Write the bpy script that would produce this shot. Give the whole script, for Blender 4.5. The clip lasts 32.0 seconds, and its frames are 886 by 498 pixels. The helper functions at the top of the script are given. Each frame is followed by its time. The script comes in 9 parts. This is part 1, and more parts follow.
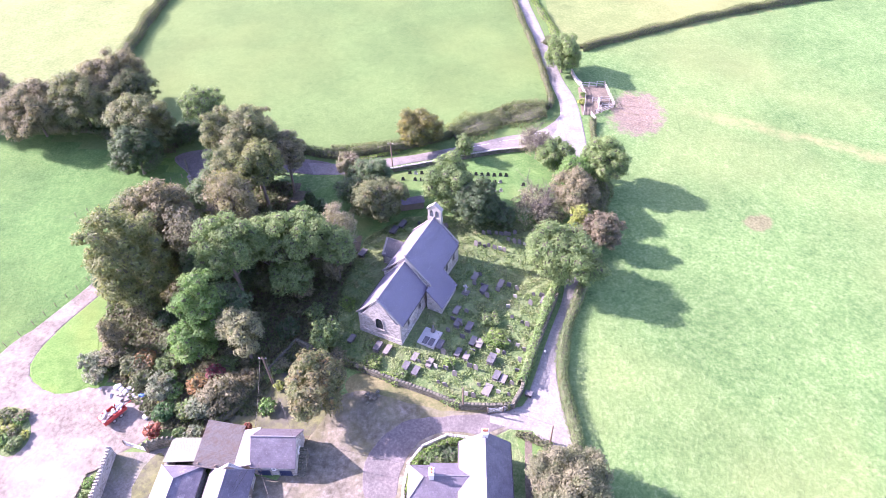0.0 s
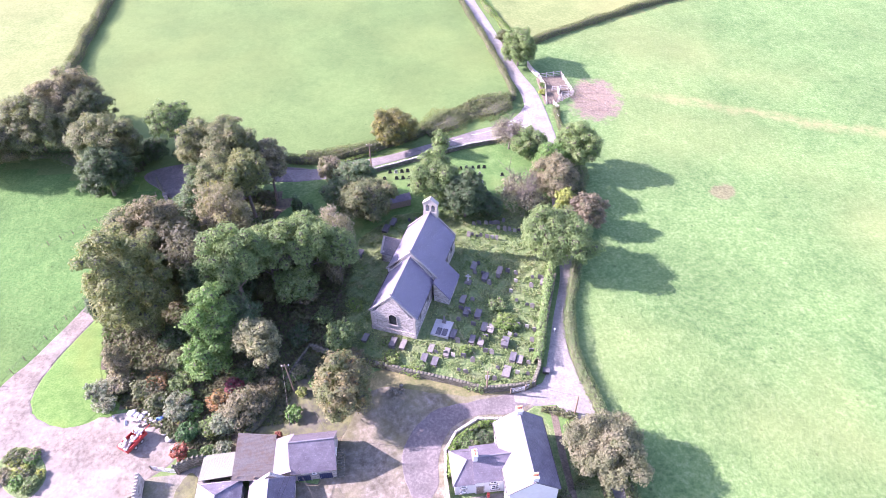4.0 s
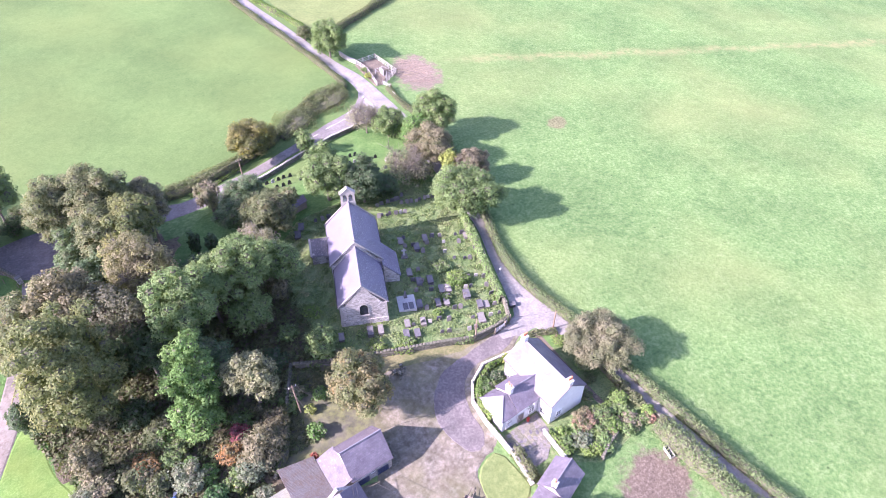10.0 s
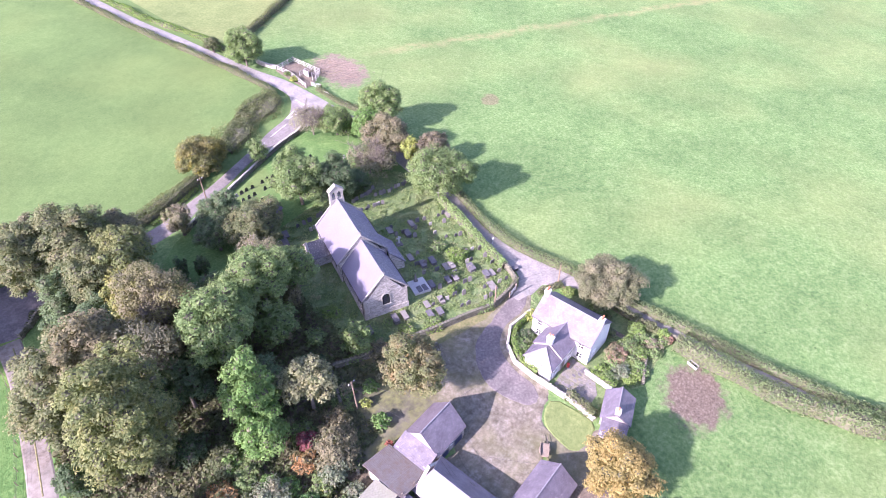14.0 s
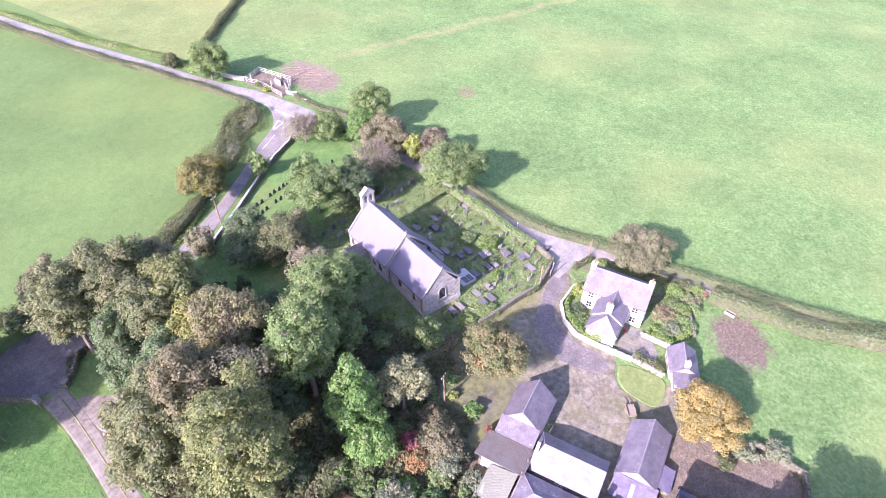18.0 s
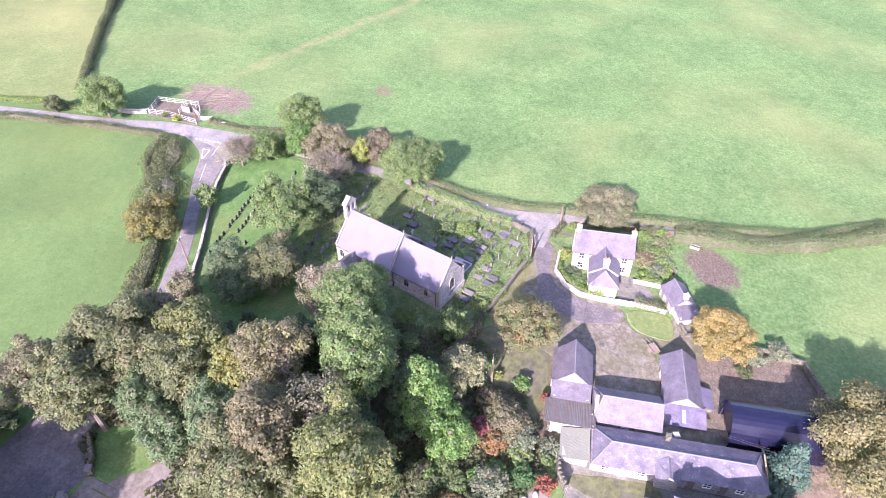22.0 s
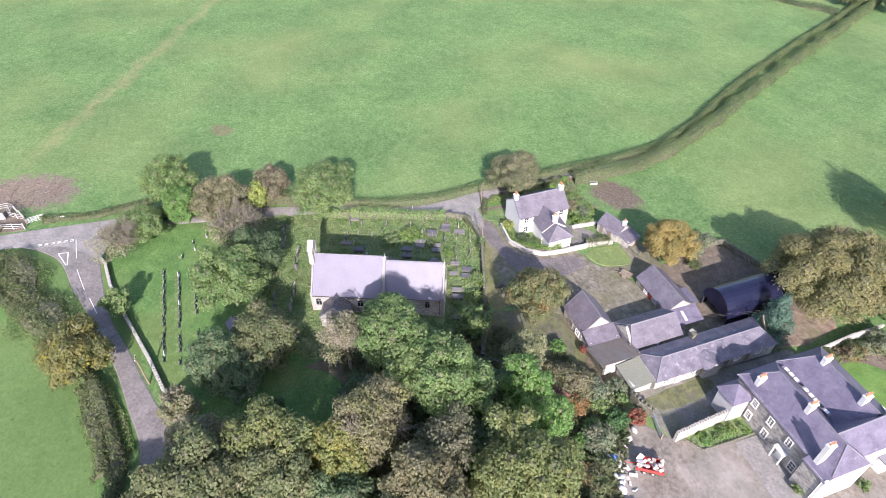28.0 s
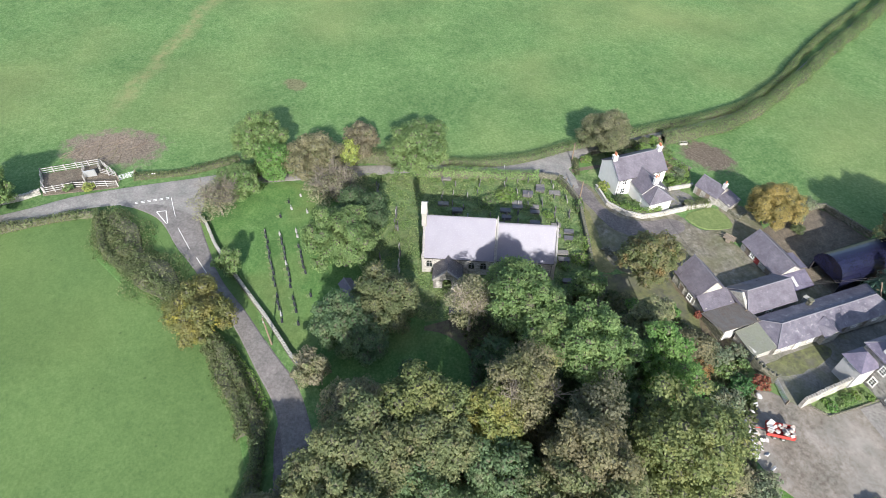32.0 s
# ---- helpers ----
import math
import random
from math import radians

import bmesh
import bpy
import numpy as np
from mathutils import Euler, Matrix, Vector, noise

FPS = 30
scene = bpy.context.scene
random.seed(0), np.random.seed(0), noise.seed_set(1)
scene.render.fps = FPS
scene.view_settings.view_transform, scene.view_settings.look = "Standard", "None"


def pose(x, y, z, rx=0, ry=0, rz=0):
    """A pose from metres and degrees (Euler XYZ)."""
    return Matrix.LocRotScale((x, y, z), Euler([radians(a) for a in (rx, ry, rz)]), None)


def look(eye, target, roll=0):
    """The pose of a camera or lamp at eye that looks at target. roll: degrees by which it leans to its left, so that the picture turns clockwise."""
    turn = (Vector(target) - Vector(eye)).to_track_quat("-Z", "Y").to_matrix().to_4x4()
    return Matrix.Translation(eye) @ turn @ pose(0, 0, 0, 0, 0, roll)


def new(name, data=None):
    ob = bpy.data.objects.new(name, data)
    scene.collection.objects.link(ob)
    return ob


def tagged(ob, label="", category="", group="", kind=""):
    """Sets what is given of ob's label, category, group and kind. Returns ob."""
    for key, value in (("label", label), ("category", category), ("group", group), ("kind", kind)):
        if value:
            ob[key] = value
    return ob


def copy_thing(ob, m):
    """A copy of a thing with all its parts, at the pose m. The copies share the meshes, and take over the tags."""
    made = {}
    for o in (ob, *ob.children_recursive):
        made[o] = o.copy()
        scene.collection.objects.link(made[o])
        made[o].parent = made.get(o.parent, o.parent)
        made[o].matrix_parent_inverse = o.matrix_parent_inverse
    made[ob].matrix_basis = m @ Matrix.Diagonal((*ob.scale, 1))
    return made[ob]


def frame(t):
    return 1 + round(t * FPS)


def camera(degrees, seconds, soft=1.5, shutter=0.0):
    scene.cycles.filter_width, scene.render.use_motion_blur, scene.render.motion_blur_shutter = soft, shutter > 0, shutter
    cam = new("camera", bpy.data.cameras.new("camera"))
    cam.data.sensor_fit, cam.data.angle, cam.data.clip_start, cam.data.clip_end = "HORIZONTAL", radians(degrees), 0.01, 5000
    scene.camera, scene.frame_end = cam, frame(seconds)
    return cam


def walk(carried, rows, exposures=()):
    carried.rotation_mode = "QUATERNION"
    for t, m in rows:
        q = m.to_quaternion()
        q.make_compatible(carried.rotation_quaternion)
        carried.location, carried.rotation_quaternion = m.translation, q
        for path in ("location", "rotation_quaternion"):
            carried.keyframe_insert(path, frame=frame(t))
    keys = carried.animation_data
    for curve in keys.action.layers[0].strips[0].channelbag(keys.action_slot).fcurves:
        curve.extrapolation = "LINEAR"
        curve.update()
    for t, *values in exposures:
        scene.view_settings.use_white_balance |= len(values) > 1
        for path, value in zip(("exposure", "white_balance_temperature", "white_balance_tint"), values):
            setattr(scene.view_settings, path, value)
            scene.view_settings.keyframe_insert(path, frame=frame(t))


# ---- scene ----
# ---- camera and its flight ----
cam = camera(72.9, 32.0, soft=0.45)
PATH = [
    # seconds, x, y, z, yaw (to the left from +y), pitch, roll
    (0.0, 4.22, -0.23, 77.84, 2.52, -42.19, -1.36),
    (0.5, 2.84, -0.46, 77.76, 2.55, -42.10, -0.86),
    (1.0, 1.33, -0.73, 77.74, 3.17, -42.01, -0.88),
    (1.5, -0.13, -1.03, 77.77, 3.66, -41.96, -1.12),
    (2.0, -1.40, -1.36, 77.81, 3.70, -41.88, -1.11),
    (2.5, -2.68, -1.72, 77.86, 3.97, -41.84, -1.16),
    (3.0, -4.07, -2.11, 77.94, 4.34, -41.80, -1.39),
    (3.5, -5.54, -2.41, 78.01, 4.49, -41.82, -1.39),
    (4.0, -7.22, -2.54, 78.02, -5.87, -42.01, -1.16),
    (4.5, -9.40, -2.58, 77.97, -13.47, -42.10, -1.02),
    (6.5, -18.95, -2.10, 77.22, -19.19, -42.04, 0.11),
    (7.0, -21.38, -1.93, 77.12, -24.50, -41.96, 0.52),
    (7.5, -23.75, -1.64, 77.03, -28.64, -41.90, 0.59),
    (8.0, -25.98, -1.31, 76.94, -30.72, -41.88, 0.45),
    (8.5, -28.03, -0.80, 76.82, -32.47, -41.90, 0.26),
    (9.0, -30.19, -0.14, 76.69, -33.74, -42.05, -0.08),
    (9.5, -32.81, 0.58, 76.70, -34.47, -41.93, 0.05),
    (10.0, -35.54, 1.56, 76.66, -34.83, -41.97, -0.04),
    (10.5, -38.22, 2.61, 76.56, -35.56, -41.97, 0.11),
    (11.0, -40.79, 3.69, 76.45, -40.65, -41.95, 0.14),
    (11.5, -43.19, 4.93, 76.32, -43.55, -41.95, 0.18),
    (12.0, -45.45, 6.33, 76.18, -45.78, -42.01, -0.01),
    (12.5, -47.64, 7.80, 76.07, -48.31, -41.99, 0.03),
    (13.0, -49.84, 9.34, 75.99, -49.73, -42.00, -0.13),
    (13.5, -52.02, 10.87, 75.95, -50.16, -41.99, -0.21),
    (14.0, -54.19, 12.36, 75.93, -50.26, -41.98, -0.24),
    (14.5, -56.13, 14.17, 75.93, -51.94, -42.02, -0.32),
    (16.5, -63.71, 22.32, 76.18, -59.43, -42.19, -0.24),
    (17.0, -65.48, 24.67, 76.17, -60.56, -42.16, -0.05),
    (17.5, -67.10, 27.10, 76.16, -61.25, -42.10, 0.05),
    (18.0, -68.55, 29.51, 76.12, -61.54, -42.04, 0.06),
    (18.5, -69.89, 31.98, 76.07, -61.77, -42.01, 0.07),
    (19.0, -71.25, 34.51, 75.98, -61.85, -41.97, -0.06),
    (19.5, -72.59, 36.97, 75.88, -62.04, -41.91, -0.02),
    (20.0, -74.00, 39.36, 75.80, -62.22, -41.78, -0.25),
    (20.5, -75.14, 41.87, 75.85, -65.97, -41.86, -0.09),
    (21.0, -76.27, 44.54, 75.88, -69.24, -41.89, -0.20),
    (21.5, -77.20, 47.19, 75.88, -72.25, -41.94, -0.02),
    (22.0, -77.95, 49.85, 75.90, -78.84, -41.98, -0.08),
    (22.5, -78.32, 52.54, 75.96, -82.24, -42.04, -0.08),
    (23.0, -78.40, 55.31, 76.05, -85.14, -42.11, -0.20),
    (23.5, -78.25, 58.07, 76.18, -87.64, -42.27, -0.17),
    (24.0, -78.04, 60.88, 76.36, -89.38, -42.36, -0.60),
    (24.5, -77.87, 63.82, 76.37, -90.16, -42.44, -0.11),
    (26.5, -76.94, 75.97, 76.83, -97.58, -42.29, -0.36),
    (27.0, -76.26, 78.97, 76.81, -107.62, -42.36, -0.24),
    (27.5, -75.38, 82.06, 76.79, -108.79, -42.35, -0.13),
    (28.0, -74.16, 85.21, 76.75, -109.33, -42.35, -0.05),
    (28.5, -72.75, 88.29, 76.76, -109.87, -42.37, 0.05),
    (29.0, -71.25, 91.40, 76.79, -110.33, -42.42, 0.06),
    (29.5, -69.69, 94.37, 76.79, -110.53, -42.48, 0.05),
    (30.0, -68.28, 97.03, 76.82, -110.07, -42.52, -0.32),
    (30.5, -67.45, 99.03, 76.89, -109.75, -42.43, -0.37),
    (31.0, -67.06, 100.30, 76.89, -109.15, -44.46, -0.25),
    (31.5, -66.88, 100.69, 77.06, -108.68, -44.96, -0.18),
    (32.0, -66.89, 100.80, 77.19, -108.62, -46.86, 0.03),
]
EXPOSURES = [(0.0, 2.62, 6050, 49), (3.5, 2.57, 6050, 48), (7.0, 2.52, 6000, 46), (13.0, 2.29, 6050, 44), (20.0, 2.27, 6050, 44),
             (24.0, 1.97, 6150, 35), (27.0, 1.66, 6250, 26), (29.0, 1.50, 6300, 16), (32.0, 1.30, 6350, 8)]
walk(cam, [(t, pose(x, y, z, 90 + p, 0, w) @ pose(0, 0, 0, 0, 0, r)) for t, x, y, z, w, p, r in PATH], EXPOSURES)

# ---- sky and sun ----
SUN_AZ, SUN_EL = 168.0, 31.5          # degrees: where the sun stands, from +x towards +y
world = bpy.data.worlds.new("world")
scene.world = world
world.use_nodes = True
sky = world.node_tree.nodes.new("ShaderNodeTexSky")
sky.sky_type = 'NISHITA'
sky.sun_disc = False
sky.sun_elevation = radians(SUN_EL)
sky.sun_rotation = radians(90 - SUN_AZ)
sky.air_density, sky.dust_density, sky.ozone_density = 1.0, 1.5, 1.0
back = world.node_tree.nodes["Background"]
back.inputs["Strength"].default_value = 0.112
world.node_tree.links.new(sky.outputs["Color"], back.inputs["Color"])
sun = new("sun", bpy.data.lights.new("sun", "SUN"))
sun.data.energy, sun.data.angle, sun.data.color = 3.6, radians(0.6), (1.0, 0.95, 0.88)
sa, se = radians(SUN_AZ), radians(SUN_EL)
sun.matrix_world = look((0, 0, 150), (-math.cos(sa) * math.cos(se), -math.sin(sa) * math.cos(se), 150 - math.sin(se)))

# ---- materials ----
def nd(nt, kind, **ins):
    """A node; inputs by name (spaces as underscores) or i0, i1 by index."""
    node = nt.nodes.new(kind)
    for key, v in ins.items():
        sock = node.inputs[int(key[1:])] if key[0] == "i" and key[1:].isdigit() else node.inputs[key.replace("_", " ")]
        if isinstance(v, bpy.types.NodeSocket):
            nt.links.new(v, sock)
        else:
            sock.default_value = v
    return node


def start(name):
    m = bpy.data.materials.new(name)
    m.use_nodes = True
    nt = m.node_tree
    nt.nodes.clear()
    out = nt.nodes.new("ShaderNodeOutputMaterial")
    return m, nt, out


def rgb(c):
    return (c[0], c[1], c[2], 1.0)


def ramp(nt, fac, *stops):
    r = nt.nodes.new("ShaderNodeValToRGB")
    while len(r.color_ramp.elements) < len(stops):
        r.color_ramp.elements.new(0.5)
    for e, (pos, col) in zip(r.color_ramp.elements, stops):
        e.position, e.color = pos, rgb(col)
    nt.links.new(fac, r.inputs["Fac"])
    return r.outputs["Color"]


def mixc(nt, fac, a, b, mode='MIX'):
    m = nt.nodes.new("ShaderNodeMix")
    m.data_type, m.blend_type = 'RGBA', mode
    for sock, v in ((m.inputs[0], fac), (m.inputs[6], a), (m.inputs[7], b)):
        if isinstance(v, bpy.types.NodeSocket):
            nt.links.new(v, sock)
        elif sock == m.inputs[0]:
            sock.default_value = v
        else:
            sock.default_value = rgb(v)
    return m.outputs[2]


def noise_of(nt, vec, scale, detail=4.0, rough=0.55):
    return nd(nt, "ShaderNodeTexNoise", Vector=vec, Scale=scale, Detail=detail, Roughness=rough).outputs["Fac"]


def scaled(nt, vec, s):
    return nd(nt, "ShaderNodeMapping", Vector=vec, Scale=s).outputs["Vector"]


def math_of(nt, op, a, b=0.0, clamp=False):
    n = nt.nodes.new("ShaderNodeMath")
    n.operation, n.use_clamp = op, clamp
    for sock, v in ((n.inputs[0], a), (n.inputs[1], b)):
        if isinstance(v, bpy.types.NodeSocket):
            nt.links.new(v, sock)
        else:
            sock.default_value = v
    return n.outputs[0]


def finish(nt, out, col, rough, height=None, strength=0.4, dist=0.03, metal=0.0, spec=0.3):
    b = nd(nt, "ShaderNodeBsdfPrincipled", Base_Color=col, Roughness=rough, Metallic=metal, Specular_IOR_Level=spec)
    if height is not None:
        bump = nd(nt, "ShaderNodeBump", Strength=strength, Distance=dist, Height=height)
        nt.links.new(bump.outputs["Normal"], b.inputs["Normal"])
    nt.links.new(b.outputs["BSDF"], out.inputs["Surface"])
    return b


def ground_mat(name, dark, mid, pale, fine=1.6, big=0.05, bump=0.6, dist=0.12, rough=0.95, dry=None, dry_amount=0.45, streak=None, swath=None, tuft=0.0, even=0.0, specks=0.0, bare=()):
    """Grass, soil, gravel or tar, in world metres: grain, clumps and large soft patches."""
    m, nt, out = start(name)
    pos = nd(nt, "ShaderNodeNewGeometry").outputs["Position"]
    vec = scaled(nt, pos, streak) if streak else pos
    f1, f2, f3 = noise_of(nt, vec, fine, 6, 0.7), noise_of(nt, pos, fine * 0.23, 3), noise_of(nt, pos, big, 3)
    col = ramp(nt, math_of(nt, 'ADD', math_of(nt, 'MULTIPLY', f1, 0.75), math_of(nt, 'MULTIPLY', f2, 0.25)), (0.36 - even, dark), (0.5, mid), (0.64 + even, pale))
    if specks:
        # dung pats and docks, scattered singly
        vor = nd(nt, "ShaderNodeTexVoronoi", Vector=pos, Scale=0.36)
        pick = nd(nt, "ShaderNodeSeparateColor", Color=vor.outputs["Color"]).outputs[0]
        dot = math_of(nt, 'MULTIPLY', ramp(nt, vor.outputs["Distance"], (0.05, (1, 1, 1)), (0.1, (0, 0, 0))), ramp(nt, pick, (0.55, (0, 0, 0)), (0.6, (specks,) * 3)))
        col = mixc(nt, dot, col, tuple(c * 0.45 for c in dark))
        # paler, ranker patches a few steps wide
        col = mixc(nt, ramp(nt, noise_of(nt, pos, 1.05, 3, 0.6), (0.55, (0, 0, 0)), (0.66, (specks * 0.6,) * 3)), col, pale)
    if tuft:
        # ranker tufts that stand darker, a step or two apart
        k = ramp(nt, noise_of(nt, pos, 0.8, 5, 0.75), (0.56, (0, 0, 0)), (0.64, (tuft,) * 3))
        col = mixc(nt, k, col, tuple(c * 0.62 for c in dark))
    if dry:
        k = ramp(nt, f3, (0.5 - 0.1 * dry_amount, (0, 0, 0)), (0.75, (dry_amount + 0.2,) * 3))
        col = mixc(nt, k, col, dry)
    if swath:
        # a worn pale band across the pasture: a line with its width, past a given x
        n0, n1, c, w, x0 = swath
        sep = nd(nt, "ShaderNodeSeparateXYZ", Vector=pos)
        px, py = sep.outputs[0], sep.outputs[1]
        off = math_of(nt, 'SUBTRACT', math_of(nt, 'ADD', math_of(nt, 'MULTIPLY', px, n0), math_of(nt, 'MULTIPLY', py, n1)), c)
        off = math_of(nt, 'ADD', off, math_of(nt, 'MULTIPLY', math_of(nt, 'SUBTRACT', noise_of(nt, pos, 0.12, 4), 0.5), w * 2.4))
        near = math_of(nt, 'SUBTRACT', 1.0, math_of(nt, 'DIVIDE', math_of(nt, 'ABSOLUTE', off), w), True)
        along = math_of(nt, 'DIVIDE', math_of(nt, 'SUBTRACT', px, x0), 15.0, True)
        worn = ramp(nt, noise_of(nt, pos, 0.4, 5, 0.7), (0.35, (0.15,) * 3), (0.6, (1, 1, 1)))
        col = mixc(nt, math_of(nt, 'MULTIPLY', math_of(nt, 'MULTIPLY', math_of(nt, 'MULTIPLY', near, along), worn), 0.8), col, (0.24, 0.225, 0.11))
    for cx, cy, turn, rx, ry, soil, stone in bare:
        # trodden ground with a ragged edge
        at = nd(nt, "ShaderNodeMapping", Vector=pos, Location=(-cx, -cy, 0.0))
        at.vector_type = 'POINT'
        spun = nd(nt, "ShaderNodeVectorRotate", Vector=at.outputs["Vector"], Angle=radians(-turn))
        spun.rotation_type = 'Z_AXIS'
        flat = nd(nt, "ShaderNodeVectorMath", i0=spun.outputs["Vector"], i1=(1.0 / rx, 1.0 / ry, 0.0))
        flat.operation = 'MULTIPLY'
        away = nd(nt, "ShaderNodeVectorMath", i0=flat.outputs["Vector"])
        away.operation = 'LENGTH'
        edge = math_of(nt, 'ADD', away.outputs["Value"], math_of(nt, 'MULTIPLY', math_of(nt, 'SUBTRACT', noise_of(nt, pos, 0.45, 6, 0.7), 0.5), 1.5))
        grit = ramp(nt, noise_of(nt, pos, 2.2, 5, 0.75), (0.34, tuple(c * 0.62 for c in soil)), (0.52, soil), (0.66, stone))
        col = mixc(nt, ramp(nt, edge, (0.7, (1, 1, 1)), (1.08, (0, 0, 0))), col, grit)
    soft = ramp(nt, noise_of(nt, pos, big * 2.7, 2), (0.3, (0.84, 0.86, 0.84)), (0.7, (1.14, 1.12, 1.1)))
    col = mixc(nt, 1.0, col, soft, 'MULTIPLY')
    finish(nt, out, col, rough, math_of(nt, 'ADD', f1, math_of(nt, 'MULTIPLY', f2, 1.5)), bump, dist, spec=0.15)
    return m


def slate_mat(name, dark, mid, pale, lichen=(0.62, 0.6, 0.55), lichen_amount=0.25, course=0.28, rough=0.42, fleck=3.3, facing=None, sun_sheen=None):
    """Slates in courses, with lichen, on the faces' own metres."""
    m, nt, out = start(name)
    uv = nd(nt, "ShaderNodeTexCoord").outputs["UV"]
    br = nd(nt, "ShaderNodeTexBrick", Vector=uv, Scale=1.0, Color1=rgb((0.5,) * 3), Color2=rgb((1.0,) * 3), Mortar=rgb((0.1,) * 3), Mortar_Size=0.012,
            Brick_Width=course * 1.1, Row_Height=course)
    f = noise_of(nt, uv, 0.6, 5, 0.6)
    col = ramp(nt, f, (0.32, dark), (0.5, mid), (0.7, pale))
    tone = ramp(nt, br.outputs["Color"], (0.0, (0.72,) * 3), (1.0, (1.12,) * 3))
    col = mixc(nt, 1.0, col, tone, 'MULTIPLY')
    sp = ramp(nt, noise_of(nt, uv, fleck, 5, 0.7), (0.62 - 0.12 * lichen_amount, (0, 0, 0)), (0.72 - 0.1 * lichen_amount, (lichen_amount * 2,) * 3))
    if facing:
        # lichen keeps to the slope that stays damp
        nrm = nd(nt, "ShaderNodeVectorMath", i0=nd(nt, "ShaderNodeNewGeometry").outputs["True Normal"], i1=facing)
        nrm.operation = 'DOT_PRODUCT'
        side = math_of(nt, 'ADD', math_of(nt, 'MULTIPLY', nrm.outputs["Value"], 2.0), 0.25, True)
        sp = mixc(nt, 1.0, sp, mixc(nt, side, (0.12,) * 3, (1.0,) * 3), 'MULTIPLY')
        if sun_sheen:
            # sheen of the sun on the other slope, painted as a mottled paler tone
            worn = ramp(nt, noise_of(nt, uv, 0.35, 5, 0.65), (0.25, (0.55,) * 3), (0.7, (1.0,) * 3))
            col = mixc(nt, math_of(nt, 'MULTIPLY', worn, math_of(nt, 'SUBTRACT', 1.0, side, True)), col, sun_sheen)
    col = mixc(nt, sp, col, lichen)
    finish(nt, out, col, rough, math_of(nt, 'ADD', br.outputs["Fac"], math_of(nt, 'MULTIPLY', f, 0.4)), 0.55, -0.03, spec=0.5)
    return m


def stone_mat(name, dark, mid, pale, size=2.6, joint=(0.42, 0.4, 0.36), joint_amount=0.5, bump=0.7):
    """Rubble stone with lime joints, on the faces' own metres."""
    m, nt, out = start(name)
    uv = scaled(nt, nd(nt, "ShaderNodeTexCoord").outputs["UV"], (1.0, 1.6, 1.0))
    warp = nd(nt, "ShaderNodeTexNoise", Vector=uv, Scale=2.0)
    wv = mixc(nt, 0.06, uv, warp.outputs["Color"])
    vor = nd(nt, "ShaderNodeTexVoronoi", Vector=wv, Scale=size)
    edge = nt.nodes.new("ShaderNodeTexVoronoi")
    edge.feature = 'DISTANCE_TO_EDGE'
    nt.links.new(wv, edge.inputs["Vector"])
    edge.inputs["Scale"].default_value = size
    sep = nd(nt, "ShaderNodeSeparateColor", Color=vor.outputs["Color"]).outputs[0]
    col = ramp(nt, sep, (0.05, dark), (0.5, mid), (0.95, pale))
    big = ramp(nt, noise_of(nt, uv, 0.5, 4), (0.3, (0.75, 0.74, 0.72)), (0.7, (1.15, 1.14, 1.12)))
    col = mixc(nt, 1.0, col, big, 'MULTIPLY')
    j = ramp(nt, edge.outputs["Distance"], (0.0, (joint_amount,) * 3), (0.09, (0, 0, 0)))
    col = mixc(nt, j, col, joint)
    finish(nt, out, col, 0.9, math_of(nt, 'MINIMUM', edge.outputs["Distance"], 0.15), bump, 0.15, spec=0.2)
    return m


def plain_mat(name, col, rough=0.7, vary=0.15, scale=3.0, metal=0.0, stain=None, stain_amount=0.3, bump=0.2, spec=0.3, world_space=False):
    """Paint, wood, plaster or metal with grain and stains."""
    m, nt, out = start(name)
    tc = nd(nt, "ShaderNodeTexCoord")
    vec = nd(nt, "ShaderNodeNewGeometry").outputs["Position"] if world_space else tc.outputs["UV"]
    f = noise_of(nt, vec, scale, 5, 0.6)
    v0, v1 = 1 - vary, 1 + vary
    c = mixc(nt, 1.0, col, ramp(nt, f, (0.3, (v0,) * 3), (0.7, (v1,) * 3)), 'MULTIPLY')
    if stain:
        k = ramp(nt, noise_of(nt, vec, scale * 0.25, 4, 0.65), (0.5, (0, 0, 0)), (0.72, (stain_amount,) * 3))
        c = mixc(nt, k, c, stain)
    finish(nt, out, c, rough, f, bump, 0.02, metal, spec)
    return m


def sheet_mat(name, col, stain, stain_amount=0.5, pitch=0.2, rough=0.5, metal=0.0, ribs=0.6):
    """Corrugated sheet: ribs run up the slope."""
    m, nt, out = start(name)
    uv = nd(nt, "ShaderNodeTexCoord").outputs["UV"]
    w = nd(nt, "ShaderNodeTexWave", Vector=uv, Scale=1.0 / pitch / 3.14)
    w.bands_direction = 'X'
    f = noise_of(nt, uv, 0.9, 5, 0.65)
    c = mixc(nt, 1.0, col, ramp(nt, noise_of(nt, uv, 4.0, 4), (0.3, (0.8,) * 3), (0.7, (1.2,) * 3)), 'MULTIPLY')
    c = mixc(nt, ramp(nt, f, (0.42, (0, 0, 0)), (0.66, (stain_amount,) * 3)), c, stain)
    finish(nt, out, c, rough, w.outputs["Fac"], ribs, 0.05, metal, 0.4)
    return m


